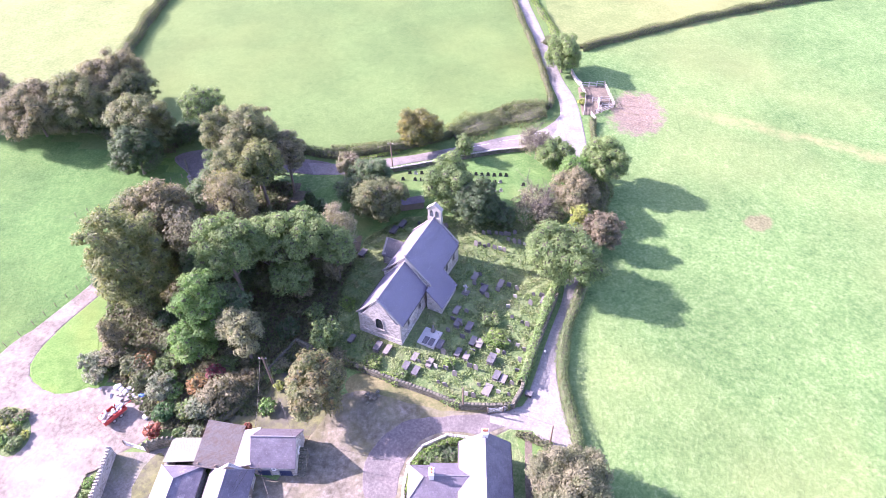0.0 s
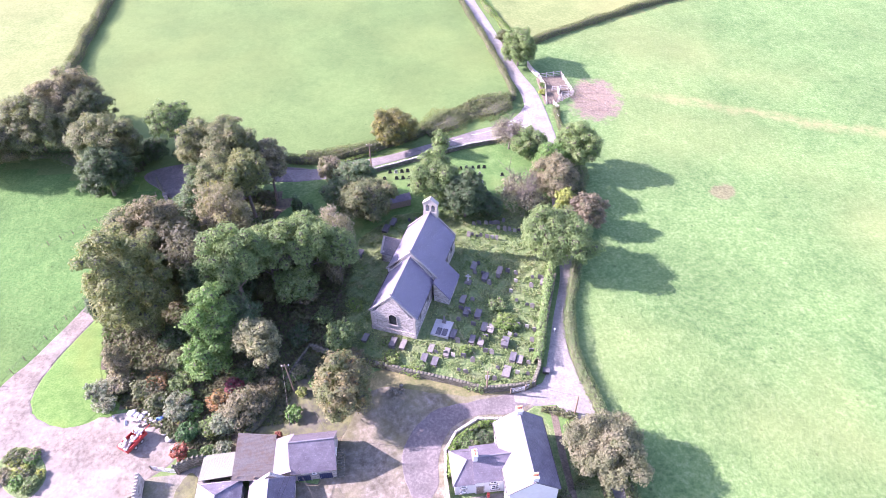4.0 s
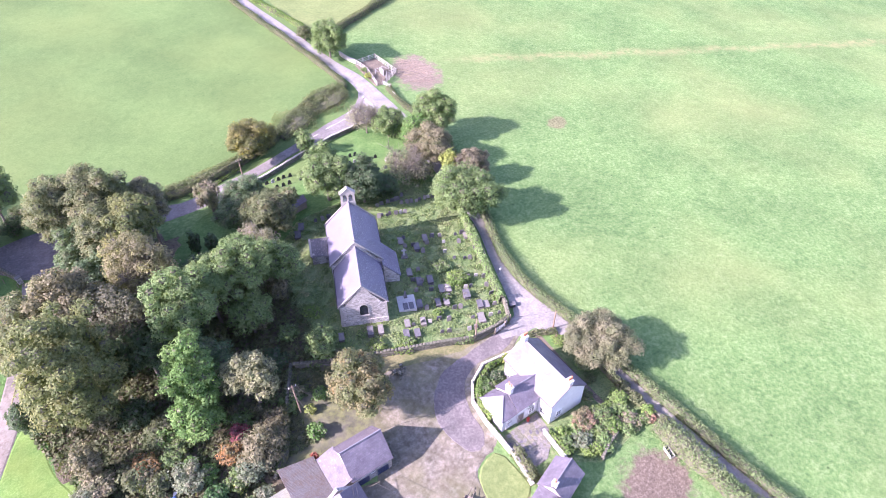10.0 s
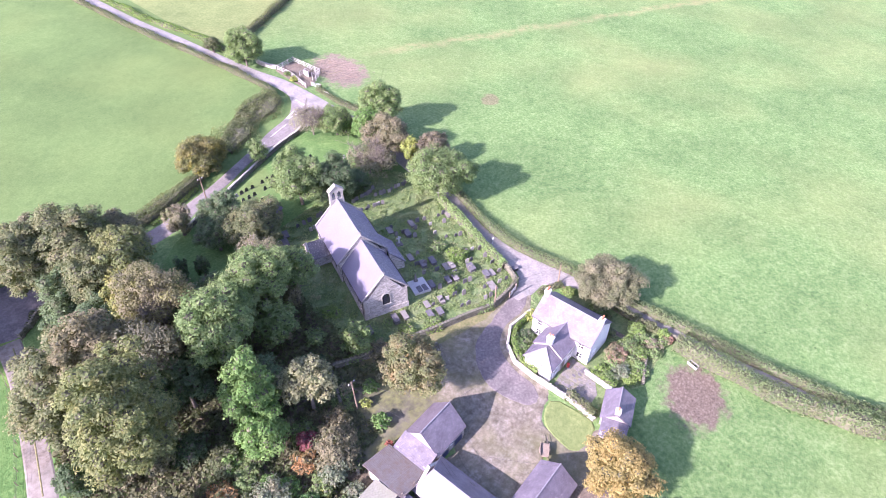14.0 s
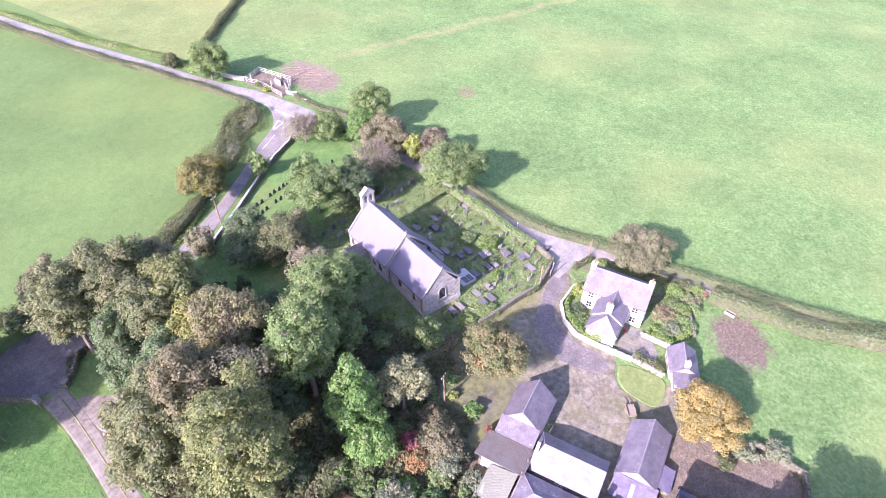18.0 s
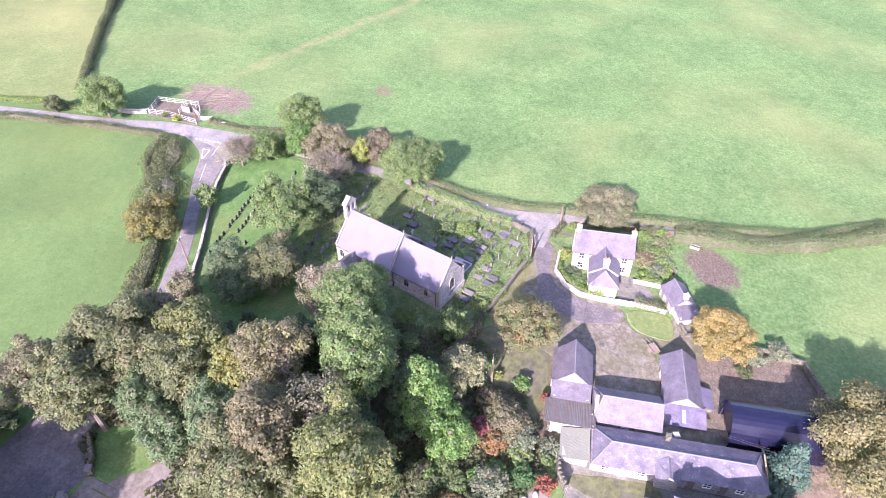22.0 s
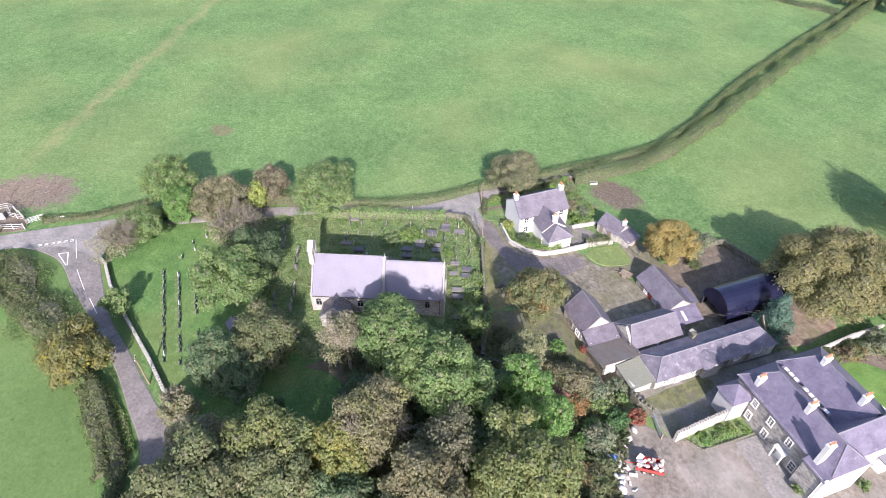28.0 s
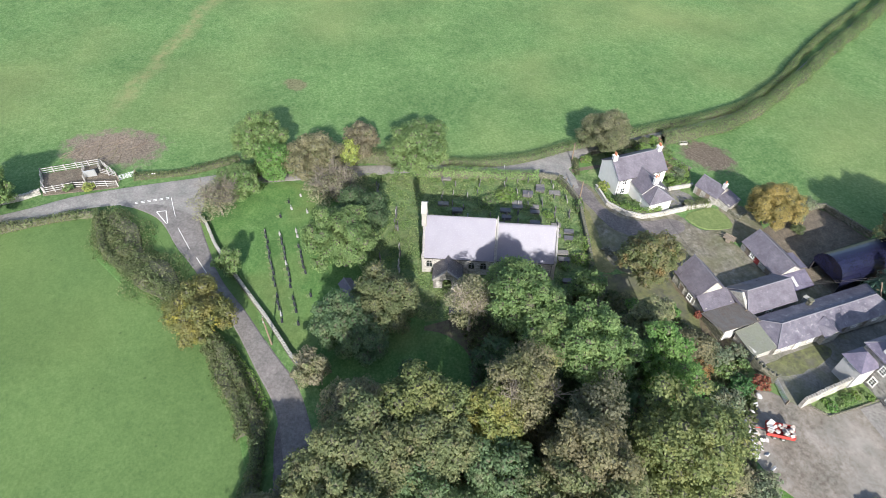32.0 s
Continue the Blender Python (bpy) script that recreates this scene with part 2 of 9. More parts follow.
def leaf_mat(name, a, b, c=None, clear=0.48, patch=0.35):
    """Leaves: each takes its own tone; whole boughs lean to a second colour."""
    m, nt, out = start(name)
    geo = nd(nt, "ShaderNodeNewGeometry")
    rnd = geo.outputs["Random Per Island"]
    big = noise_of(nt, geo.outputs["Position"], patch, 3)
    base = mixc(nt, ramp(nt, big, (0.42, (0, 0, 0)), (0.6, (1, 1, 1))), a, b)
    if c:
        base = mixc(nt, ramp(nt, noise_of(nt, geo.outputs["Position"], patch * 1.7, 3), (0.55, (0, 0, 0)), (0.68, (0.9,) * 3)), base, c)
    fine = ramp(nt, noise_of(nt, geo.outputs["Position"], 6.5, 3, 0.7), (0.36, (0.76, 0.82, 0.75)), (0.5, (1.17, 1.25, 1.15)), (0.64, (1.6, 1.66, 1.5)))
    base = mixc(nt, 1.0, base, fine, 'MULTIPLY')
    col = mixc(nt, 1.0, base, ramp(nt, rnd, (0.0, (0.8, 0.82, 0.8)), (0.6, (1.0,) * 3), (1.0, (1.22, 1.2, 1.16))), 'MULTIPLY')
    d = nd(nt, "ShaderNodeBsdfPrincipled", Base_Color=col, Roughness=0.6, Specular_IOR_Level=0.25)
    t = nd(nt, "ShaderNodeBsdfTranslucent", Color=mixc(nt, 1.0, col, (1.08, 1.12, 0.72), 'MULTIPLY'))
    mx = nd(nt, "ShaderNodeMixShader", i0=clear, i1=d.outputs[0], i2=t.outputs[0])
    nt.links.new(mx.outputs[0], out.inputs["Surface"])
    return m


GRASS_S = ground_mat("pasture_grass", (0.06, 0.118, 0.041), (0.1, 0.176, 0.061), (0.17, 0.242, 0.102), fine=1.7, tuft=0.2, big=0.02, bump=0.7, dist=0.18, dry=(0.195, 0.222, 0.09), dry_amount=0.42, swath=(0.398, 0.917, 146.9, 3.0, 55.0), even=0.01, specks=0.65,
                     bare=((10.2, 16.6, 20.0, 7.0, 5.2, (0.128, 0.102, 0.08), (0.195, 0.165, 0.128)), (46.6, 132.4, 75.0, 10.8, 7.6, (0.168, 0.136, 0.108), (0.24, 0.2, 0.165)), (63.2, 93.8, 30.0, 3.6, 2.6, (0.15, 0.15, 0.08), (0.2, 0.2, 0.11))))
GRASS_N = ground_mat("grazed_grass", (0.066, 0.114, 0.038), (0.092, 0.15, 0.05), (0.125, 0.185, 0.07), fine=2.6, tuft=0.12, big=0.018, bump=0.3, dry=(0.15, 0.18, 0.06), dry_amount=0.28, even=0.05, specks=0.45)
GRASS_FAR = ground_mat("pale_pasture", (0.11, 0.15, 0.055), (0.145, 0.185, 0.07), (0.185, 0.225, 0.09), fine=1.5, big=0.02, dry=(0.24, 0.23, 0.1), dry_amount=0.4)
GRASS_LAWN = ground_mat("lawn_grass", (0.065, 0.135, 0.032), (0.095, 0.18, 0.045), (0.145, 0.23, 0.075), fine=4.0, big=0.1, bump=0.25, dry=(0.17, 0.19, 0.05), dry_amount=0.2)
GRASS_W = ground_mat("west_meadow_grass", (0.043, 0.104, 0.028), (0.068, 0.143, 0.041), (0.112, 0.19, 0.064), fine=2.0, big=0.03, bump=0.8, dist=0.18, dry=(0.115, 0.165, 0.05), dry_amount=0.25, tuft=0.2, even=0.04, specks=0.5)
GRASS_CEM = ground_mat("churchyard_turf", (0.055, 0.12, 0.033), (0.085, 0.162, 0.05), (0.13, 0.21, 0.075), fine=2.6, big=0.09, bump=0.5, dry=(0.2, 0.19, 0.08), dry_amount=0.25)
GRASS_ROUGH = ground_mat("rough_grass", (0.075, 0.128, 0.048), (0.125, 0.185, 0.072), (0.2, 0.235, 0.118), fine=2.2, big=0.16, bump=1.0, dist=0.25, dry=(0.22, 0.21, 0.115), dry_amount=0.3)
WOOD_FLOOR = ground_mat("woodland_floor", (0.075, 0.062, 0.045), (0.125, 0.105, 0.075), (0.14, 0.145, 0.075), fine=1.5, big=0.12, bump=1.0, dist=0.2)
TAR = ground_mat("worn_tarmac", (0.17, 0.158, 0.152), (0.225, 0.212, 0.203), (0.285, 0.27, 0.258), fine=2.6, big=0.15, bump=0.2, dist=0.02, rough=0.8)
TAR_DARK = ground_mat("lane_tarmac", (0.1, 0.089, 0.09), (0.14, 0.124, 0.124), (0.195, 0.176, 0.172), fine=2.6, big=0.12, bump=0.2, dist=0.02, rough=0.8)
TAR_LANE = ground_mat("pale_lane_tarmac", (0.13, 0.117, 0.115), (0.178, 0.162, 0.158), (0.235, 0.217, 0.21), fine=2.2, big=0.1, bump=0.2, dist=0.02, rough=0.8)
GRAVEL = ground_mat("forecourt_gravel", (0.118, 0.1, 0.082), (0.182, 0.16, 0.138), (0.255, 0.232, 0.208), fine=1.6, big=0.12, bump=0.35, dist=0.03, dry=(0.28, 0.26, 0.24), dry_amount=0.6, tuft=0.25)
YARD = ground_mat("yard_hardcore", (0.098, 0.088, 0.066), (0.158, 0.142, 0.112), (0.25, 0.23, 0.2), fine=1.2, big=0.13, bump=0.35, dist=0.04, dry=(0.128, 0.13, 0.062), dry_amount=0.75, tuft=0.35)
MOSS = ground_mat("mossy_yard", (0.075, 0.075, 0.055), (0.122, 0.128, 0.062), (0.175, 0.178, 0.08), fine=0.9, big=0.3, bump=0.4, dist=0.05, dry=(0.12, 0.112, 0.1), dry_amount=0.7, tuft=0.4)
VERGE = ground_mat("dry_verge", (0.105, 0.11, 0.05), (0.165, 0.155, 0.08), (0.225, 0.205, 0.11), fine=2.4, big=0.2, bump=0.5, dist=0.06, dry=(0.1, 0.13, 0.045), dry_amount=0.5, tuft=0.2)
SOIL = ground_mat("trodden_red_soil", (0.135, 0.1, 0.075), (0.2, 0.152, 0.118), (0.265, 0.21, 0.165), fine=1.1, big=0.2, bump=1.0, dist=0.2, dry=(0.14, 0.15, 0.075), dry_amount=0.4, tuft=0.25)
SOIL_DARK = ground_mat("dug_soil", (0.1, 0.08, 0.064), (0.14, 0.116, 0.092), (0.22, 0.186, 0.145), fine=3.4, big=0.25, bump=1.0, dist=0.12)
CONCRETE = ground_mat("mossy_concrete", (0.13, 0.122, 0.108), (0.18, 0.17, 0.153), (0.24, 0.225, 0.207), fine=3.0, big=0.2, bump=0.2, dist=0.02, dry=(0.13, 0.14, 0.045), dry_amount=0.5)
SLATE_CH = slate_mat("church_slate", (0.082, 0.074, 0.118), (0.105, 0.096, 0.148), (0.132, 0.122, 0.182), lichen=(0.46, 0.44, 0.47), lichen_amount=0.7, course=0.26, rough=0.46, fleck=5.0, facing=(0.92, -0.39, 0.0), sun_sheen=(0.155, 0.145, 0.186))
SLATE = slate_mat("blue_slate", (0.088, 0.077, 0.096), (0.116, 0.103, 0.125), (0.15, 0.134, 0.16), lichen=(0.27, 0.25, 0.27), lichen_amount=0.3, rough=0.54, fleck=2.2)
SLATE_LONG = slate_mat("patched_slate", (0.086, 0.077, 0.1), (0.126, 0.114, 0.14), (0.175, 0.16, 0.185), lichen=(0.27, 0.255, 0.27), lichen_amount=0.5, rough=0.5, fleck=1.1)
SLATE_PORCH = slate_mat("porch_slate", (0.075, 0.068, 0.075), (0.1, 0.092, 0.098), (0.13, 0.12, 0.125), lichen=(0.36, 0.34, 0.32), lichen_amount=0.55, fleck=4.5)
SLATE_DARK = slate_mat("dark_slate", (0.09, 0.078, 0.118), (0.12, 0.106, 0.152), (0.155, 0.138, 0.186), lichen=(0.27, 0.25, 0.28), lichen_amount=0.25, rough=0.46, fleck=1.6)
STONE = stone_mat("church_rubble", (0.235, 0.222, 0.215), (0.34, 0.322, 0.31), (0.45, 0.43, 0.41), size=3.4, joint_amount=0.35)
STONE_PALE = stone_mat("limewashed_rubble", (0.25, 0.238, 0.215), (0.35, 0.335, 0.31), (0.45, 0.435, 0.41), joint=(0.5, 0.485, 0.45))
STONE_DARK = stone_mat("grey_rubble", (0.2, 0.19, 0.186), (0.29, 0.278, 0.268), (0.38, 0.365, 0.35))
STONE_WALL = stone_mat("dry_stone", (0.085, 0.09, 0.06), (0.14, 0.138, 0.105), (0.215, 0.205, 0.17), size=3.2, joint=(0.08, 0.075, 0.06), joint_amount=0.6)
COPE = plain_mat("lichened_coping", (0.24, 0.228, 0.222), 0.9, 0.25, 3.0, stain=(0.33, 0.32, 0.29), stain_amount=0.5)
DRESSED = plain_mat("dressed_limestone", (0.31, 0.295, 0.27), 0.85, 0.16, 2.5, stain=(0.25, 0.24, 0.2), stain_amount=0.45)
RENDER = plain_mat("white_render", (0.62, 0.61, 0.6), 0.85, 0.06, 1.5, stain=(0.55, 0.53, 0.48), stain_amount=0.3)
RENDER_GREY = plain_mat("grey_render", (0.45, 0.44, 0.44), 0.85, 0.08, 1.5, stain=(0.33, 0.32, 0.3), stain_amount=0.4)
PAINT = plain_mat("white_paint", (0.8, 0.79, 0.77), 0.5, 0.05, 3.0)
MARKING = plain_mat("road_paint", (0.72, 0.71, 0.68), 0.8, 0.2, 6.0, stain=(0.25, 0.24, 0.23), stain_amount=0.5, world_space=True)
POT = plain_mat("terracotta", (0.5, 0.2, 0.11), 0.8, 0.15, 6.0)
LEAD = plain_mat("grey_lead", (0.17, 0.165, 0.185), 0.55, 0.15, 2.0)
GLASSY = plain_mat("dark_window_glass", (0.02, 0.024, 0.03), 0.08, 0.1, 2.0, spec=0.8, bump=0.05)
WOOD = plain_mat("weathered_wood", (0.2, 0.165, 0.13), 0.85, 0.25, 6.0, stain=(0.1, 0.085, 0.07))
POLE = plain_mat("creosoted_pole", (0.2, 0.15, 0.11), 0.85, 0.2, 5.0)
RAIL = plain_mat("bleached_rail", (0.36, 0.34, 0.32), 0.85, 0.2, 5.0)
BARK = plain_mat("bark", (0.16, 0.135, 0.11), 0.9, 0.3, 4.0, world_space=True, bump=0.6)
BARK_PALE = plain_mat("pale_bark", (0.36, 0.315, 0.25), 0.9, 0.25, 4.0, world_space=True, bump=0.6)
TWIG = plain_mat("bare_twigs", (0.165, 0.146, 0.115), 0.9, 0.25, 2.0, world_space=True)
RED_PAINT = plain_mat("red_paint", (0.4, 0.05, 0.042), 0.5, 0.15, 3.0)
DOOR_RED = plain_mat("maroon_door", (0.2, 0.03, 0.03), 0.6, 0.15, 3.0)
NAVY_DOOR = plain_mat("navy_door", (0.03, 0.04, 0.09), 0.5, 0.2, 3.0)
BLUE_TARP = plain_mat("blue_sheet", (0.1, 0.2, 0.42), 0.6, 0.15, 3.0)
STEEL = plain_mat("galvanised_steel", (0.5, 0.51, 0.52), 0.45, 0.12, 4.0, metal=0.6)
WIRE = plain_mat("cable", (0.06, 0.055, 0.05), 0.6, 0.1, 3.0)
GRANITE = plain_mat("polished_granite", (0.035, 0.035, 0.04), 0.25, 0.3, 8.0, spec=0.6)
GRAVE = plain_mat("weathered_headstone", (0.165, 0.155, 0.148), 0.9, 0.3, 3.0, stain=(0.13, 0.135, 0.09), stain_amount=0.6)
GRAVE_SLATE = plain_mat("slate_headstone", (0.095, 0.092, 0.1), 0.6, 0.25, 3.0, stain=(0.22, 0.21, 0.19), stain_amount=0.4)
RUBBLE = plain_mat("pinkish_rubble", (0.36, 0.31, 0.28), 0.9, 0.25, 2.0, stain=(0.25, 0.2, 0.17), stain_amount=0.5)
MARBLE = plain_mat("pale_marble", (0.36, 0.35, 0.34), 0.6, 0.1, 3.0, stain=(0.45, 0.43, 0.38))
SHEET_RUST = sheet_mat("rusty_sheet", (0.175, 0.158, 0.142), (0.15, 0.105, 0.075), 0.75)
SHEET_GREY = sheet_mat("fibre_cement_sheet", (0.16, 0.163, 0.135), (0.14, 0.155, 0.1), 0.5, rough=0.8, ribs=0.22)
SHEET_PALE = sheet_mat("pale_sheet", (0.5, 0.49, 0.49), (0.38, 0.35, 0.32), 0.3, rough=0.6)
SHEET_NAVY = sheet_mat("navy_sheet", (0.01, 0.011, 0.03), (0.007, 0.007, 0.018), 0.5, rough=0.27, ribs=0.03)
L_OAK = leaf_mat("oak_leaves", (0.122, 0.14, 0.076), (0.155, 0.16, 0.088), (0.188, 0.164, 0.102))
L_BROWN = leaf_mat("turning_leaves", (0.17, 0.155, 0.102), (0.2, 0.172, 0.122), (0.135, 0.15, 0.08))
L_GREEN = leaf_mat("ash_leaves", (0.13, 0.188, 0.08), (0.162, 0.216, 0.094), (0.185, 0.215, 0.104))
L_BRIGHT = leaf_mat("bright_green_leaves", (0.11, 0.195, 0.065), (0.145, 0.22, 0.078))
L_LIME = leaf_mat("lime_leaves", (0.128, 0.182, 0.08), (0.162, 0.21, 0.092), (0.12, 0.17, 0.074))
L_YELLOW = leaf_mat("yellow_leaves", (0.275, 0.285, 0.09), (0.21, 0.245, 0.08))
L_ORANGE = leaf_mat("orange_leaves", (0.295, 0.215, 0.092), (0.235, 0.192, 0.086), (0.325, 0.252, 0.112))
L_RUST = leaf_mat("rust_leaves", (0.26, 0.14, 0.07), (0.22, 0.15, 0.08), (0.16, 0.145, 0.075))
L_RED = leaf_mat("red_leaves", (0.2, 0.06, 0.05), (0.26, 0.1, 0.07))
L_RUSSET = leaf_mat("russet_leaves", (0.115, 0.14, 0.075), (0.2, 0.145, 0.105), (0.255, 0.205, 0.075))
L_PLUM = leaf_mat("plum_leaves", (0.155, 0.13, 0.105), (0.185, 0.155, 0.115), (0.14, 0.15, 0.08))
L_TURN = leaf_mat("turning_oak_leaves", (0.13, 0.135, 0.06), (0.175, 0.155, 0.068), (0.3, 0.25, 0.06))
L_DARK = leaf_mat("dark_evergreen_leaves", (0.065, 0.098, 0.055), (0.09, 0.125, 0.068))
L_BLUE = leaf_mat("blue_green_needles", (0.075, 0.13, 0.115), (0.1, 0.16, 0.135))
L_GREY = leaf_mat("grey_green_leaves", (0.15, 0.178, 0.128), (0.185, 0.2, 0.145), (0.19, 0.175, 0.135))
L_PINK = leaf_mat("fading_pink_leaves", (0.225, 0.19, 0.15), (0.2, 0.185, 0.125), (0.165, 0.185, 0.092))
L_HEDGE = leaf_mat("hedge_leaves", (0.1, 0.122, 0.064), (0.128, 0.14, 0.076), (0.142, 0.13, 0.084))
L_HEDGE_G = leaf_mat("green_hedge_leaves", (0.13, 0.2, 0.06), (0.18, 0.24, 0.08))
L_BEIGE = leaf_mat("beige_twiggy_leaves", (0.215, 0.2, 0.132), (0.195, 0.195, 0.12), (0.175, 0.195, 0.105))
L_BANK = leaf_mat("hedge_bank_leaves", (0.108, 0.15, 0.074), (0.138, 0.172, 0.086), (0.158, 0.156, 0.096))
L_IVY = leaf_mat("pale_ivy_leaves", (0.15, 0.225, 0.092), (0.19, 0.25, 0.112))
L_TUFT = leaf_mat("rough_grass_tufts", (0.135, 0.19, 0.076), (0.19, 0.225, 0.11), (0.25, 0.245, 0.145), clear=0.4, patch=0.3)
L_PINKBROWN = leaf_mat("pinkish_brown_leaves", (0.19, 0.162, 0.11), (0.168, 0.15, 0.094), (0.145, 0.152, 0.076))
L_OLIVE = leaf_mat("olive_leaves", (0.13, 0.153, 0.07), (0.162, 0.172, 0.076), (0.2, 0.186, 0.08))
L_TEAL = leaf_mat("blue_green_leaves", (0.094, 0.138, 0.08), (0.122, 0.164, 0.09), (0.135, 0.145, 0.092))
L_ROSE = leaf_mat("rose_bush_leaves", (0.2, 0.175, 0.115), (0.28, 0.165, 0.14), (0.14, 0.17, 0.085))
L_SCRUB = leaf_mat("bramble_scrub_leaves", (0.118, 0.138, 0.07), (0.142, 0.148, 0.082), (0.104, 0.14, 0.058))
L_TWIGGY = leaf_mat("sparse_twiggy_leaves", (0.235, 0.212, 0.162), (0.21, 0.196, 0.14))
# filler inside crowns and hedges: dark tone stands for the shade among twigs
CORE = plain_mat("core_shade_tone", (0.115, 0.115, 0.075), 0.95, 0.3, 1.5, world_space=True)

# ---- shapes ----
def ter(x, y):
    """The height of the ground."""
    z = 1.0 + 0.033 * (y - 60) - 0.03 * (x + 5)
    u = (y - 112) / 8
    z += 0.36 * (u if u > 30 else math.log1p(math.exp(u)) if u > -30 else 0.0)
    return z + 1.3 * math.exp(-(((x + 4) / 14) ** 2 + ((y - 73) / 18) ** 2))


def ter_np(x, y):
    return 1.0 + 0.033 * (y - 60) - 0.03 * (x + 5) + 0.36 * np.logaddexp(0, (y - 112) / 8) + 1.3 * np.exp(-(((x + 4) / 14) ** 2 + ((y - 73) / 18) ** 2))


def add_uv(me):
    """Metres along and up every face."""
    n = len(me.polygons)
    nor = np.zeros(3 * n)
    me.polygons.foreach_get("normal", nor)
    nor = nor.reshape(-1, 3)
    tot = np.zeros(n, int)
    me.polygons.foreach_get("loop_total", tot)
    vi = np.zeros(len(me.loops), int)
    me.loops.foreach_get("vertex_index", vi)
    co = np.zeros(3 * len(me.vertices))
    me.vertices.foreach_get("co", co)
    p, m = co.reshape(-1, 3)[vi], np.repeat(nor, tot, axis=0)
    u = np.stack([-m[:, 1], m[:, 0], 0 * m[:, 0]], 1)
    flat = np.linalg.norm(u, axis=1) < 0.05
    u[flat] = (1, 0, 0)
    u /= np.linalg.norm(u, axis=1)[:, None]
    v = np.cross(m, u)
    uv = np.stack([(p * u).sum(1), (p * v).sum(1)], 1)
    me.uv_layers.new(name="metres").data.foreach_set("uv", uv.astype(np.float32).ravel())


def link_mesh(name, verts, faces, material, parent=None, label="", m=None, smooth=False):
    me = bpy.data.meshes.new(name)
    me.from_pydata([tuple(v) for v in verts], [], faces)
    add_uv(me)
    me.materials.append(material)
    if smooth:
        me.polygons.foreach_set("use_smooth", [True] * len(me.polygons))
    ob = new(name, me)
    if parent is not None:
        ob.parent = parent
    if m is not None:
        ob.matrix_basis = m
    if label:
        ob["label"] = label
    return ob


class Solid:
    """Gathers boxes, prisms and slabs into one mesh."""

    def __init__(self):
        self.v, self.f = [], []

    def poly(self, pts, faces):
        k = len(self.v)
        self.v += [tuple(p) for p in pts]
        self.f += [tuple(k + i for i in f) for f in faces]
        return self

    def box(self, x0, y0, z0, x1, y1, z1):
        p = [(x, y, z) for z in (z0, z1) for x, y in ((x0, y0), (x1, y0), (x1, y1), (x0, y1))]
        return self.poly(p, [(3, 2, 1, 0), (4, 5, 6, 7), (0, 1, 5, 4), (1, 2, 6, 5), (2, 3, 7, 6), (3, 0, 4, 7)])

    def slab(self, quad, t):
        """A plate under the given upper face (counter-clockwise from above)."""
        n = len(quad)
        a, b, c = (Vector(q) for q in quad[:3])
        nor = (b - a).cross(c - a).normalized() * t
        low = [tuple(Vector(q) - nor) for q in quad]
        return self.poly([*quad, *low], [tuple(range(n)), tuple(range(2 * n - 1, n - 1, -1)), *[(i, i + n, (i + 1) % n + n, (i + 1) % n) for i in range(n)]])

    def prism(self, base, axis, t):
        """A flat outline pushed along a vector."""
        n = len(base)
        top = [(p[0] + axis[0] * t, p[1] + axis[1] * t, p[2] + axis[2] * t) for p in base]
        return self.poly([*base, *top], [tuple(range(n - 1, -1, -1)), tuple(range(n, 2 * n)), *[(i, (i + 1) % n, (i + 1) % n + n, i + n) for i in range(n)]])

    def tube(self, a, b, r0, r1, sides=6):
        a, b = Vector(a), Vector(b)
        d = (b - a).normalized()
        s = d.cross(Vector((0.3, 0.2, 1.0)) if abs(d.z) < 0.9 else Vector((1, 0, 0))).normalized()
        w = d.cross(s)
        ring = lambda c, r: [tuple(c + r * (math.cos(k * 2 * math.pi / sides) * s + math.sin(k * 2 * math.pi / sides) * w)) for k in range(sides)]
        return self.poly(ring(a, r0) + ring(b, r1), [tuple(range(sides - 1, -1, -1)), tuple(range(sides, 2 * sides)),
                                                    *[(i, (i + 1) % sides, (i + 1) % sides + sides, i + sides) for i in range(sides)]])

    def make(self, name, material, parent=None, label="", m=None, smooth=False):
        return link_mesh(name, self.v, self.f, material, parent, label, m, smooth)


def part(name, solid, material, parent, label=""):
    return solid.make(name, material, parent, label)


def thing(name, x, y, z, turn, label, category, group="", kind=""):
    ob = new(name)
    ob.empty_display_size = 0.3
    ob.matrix_basis = pose(x, y, z, 0, 0, turn)
    return tagged(ob, label, category, group, kind)


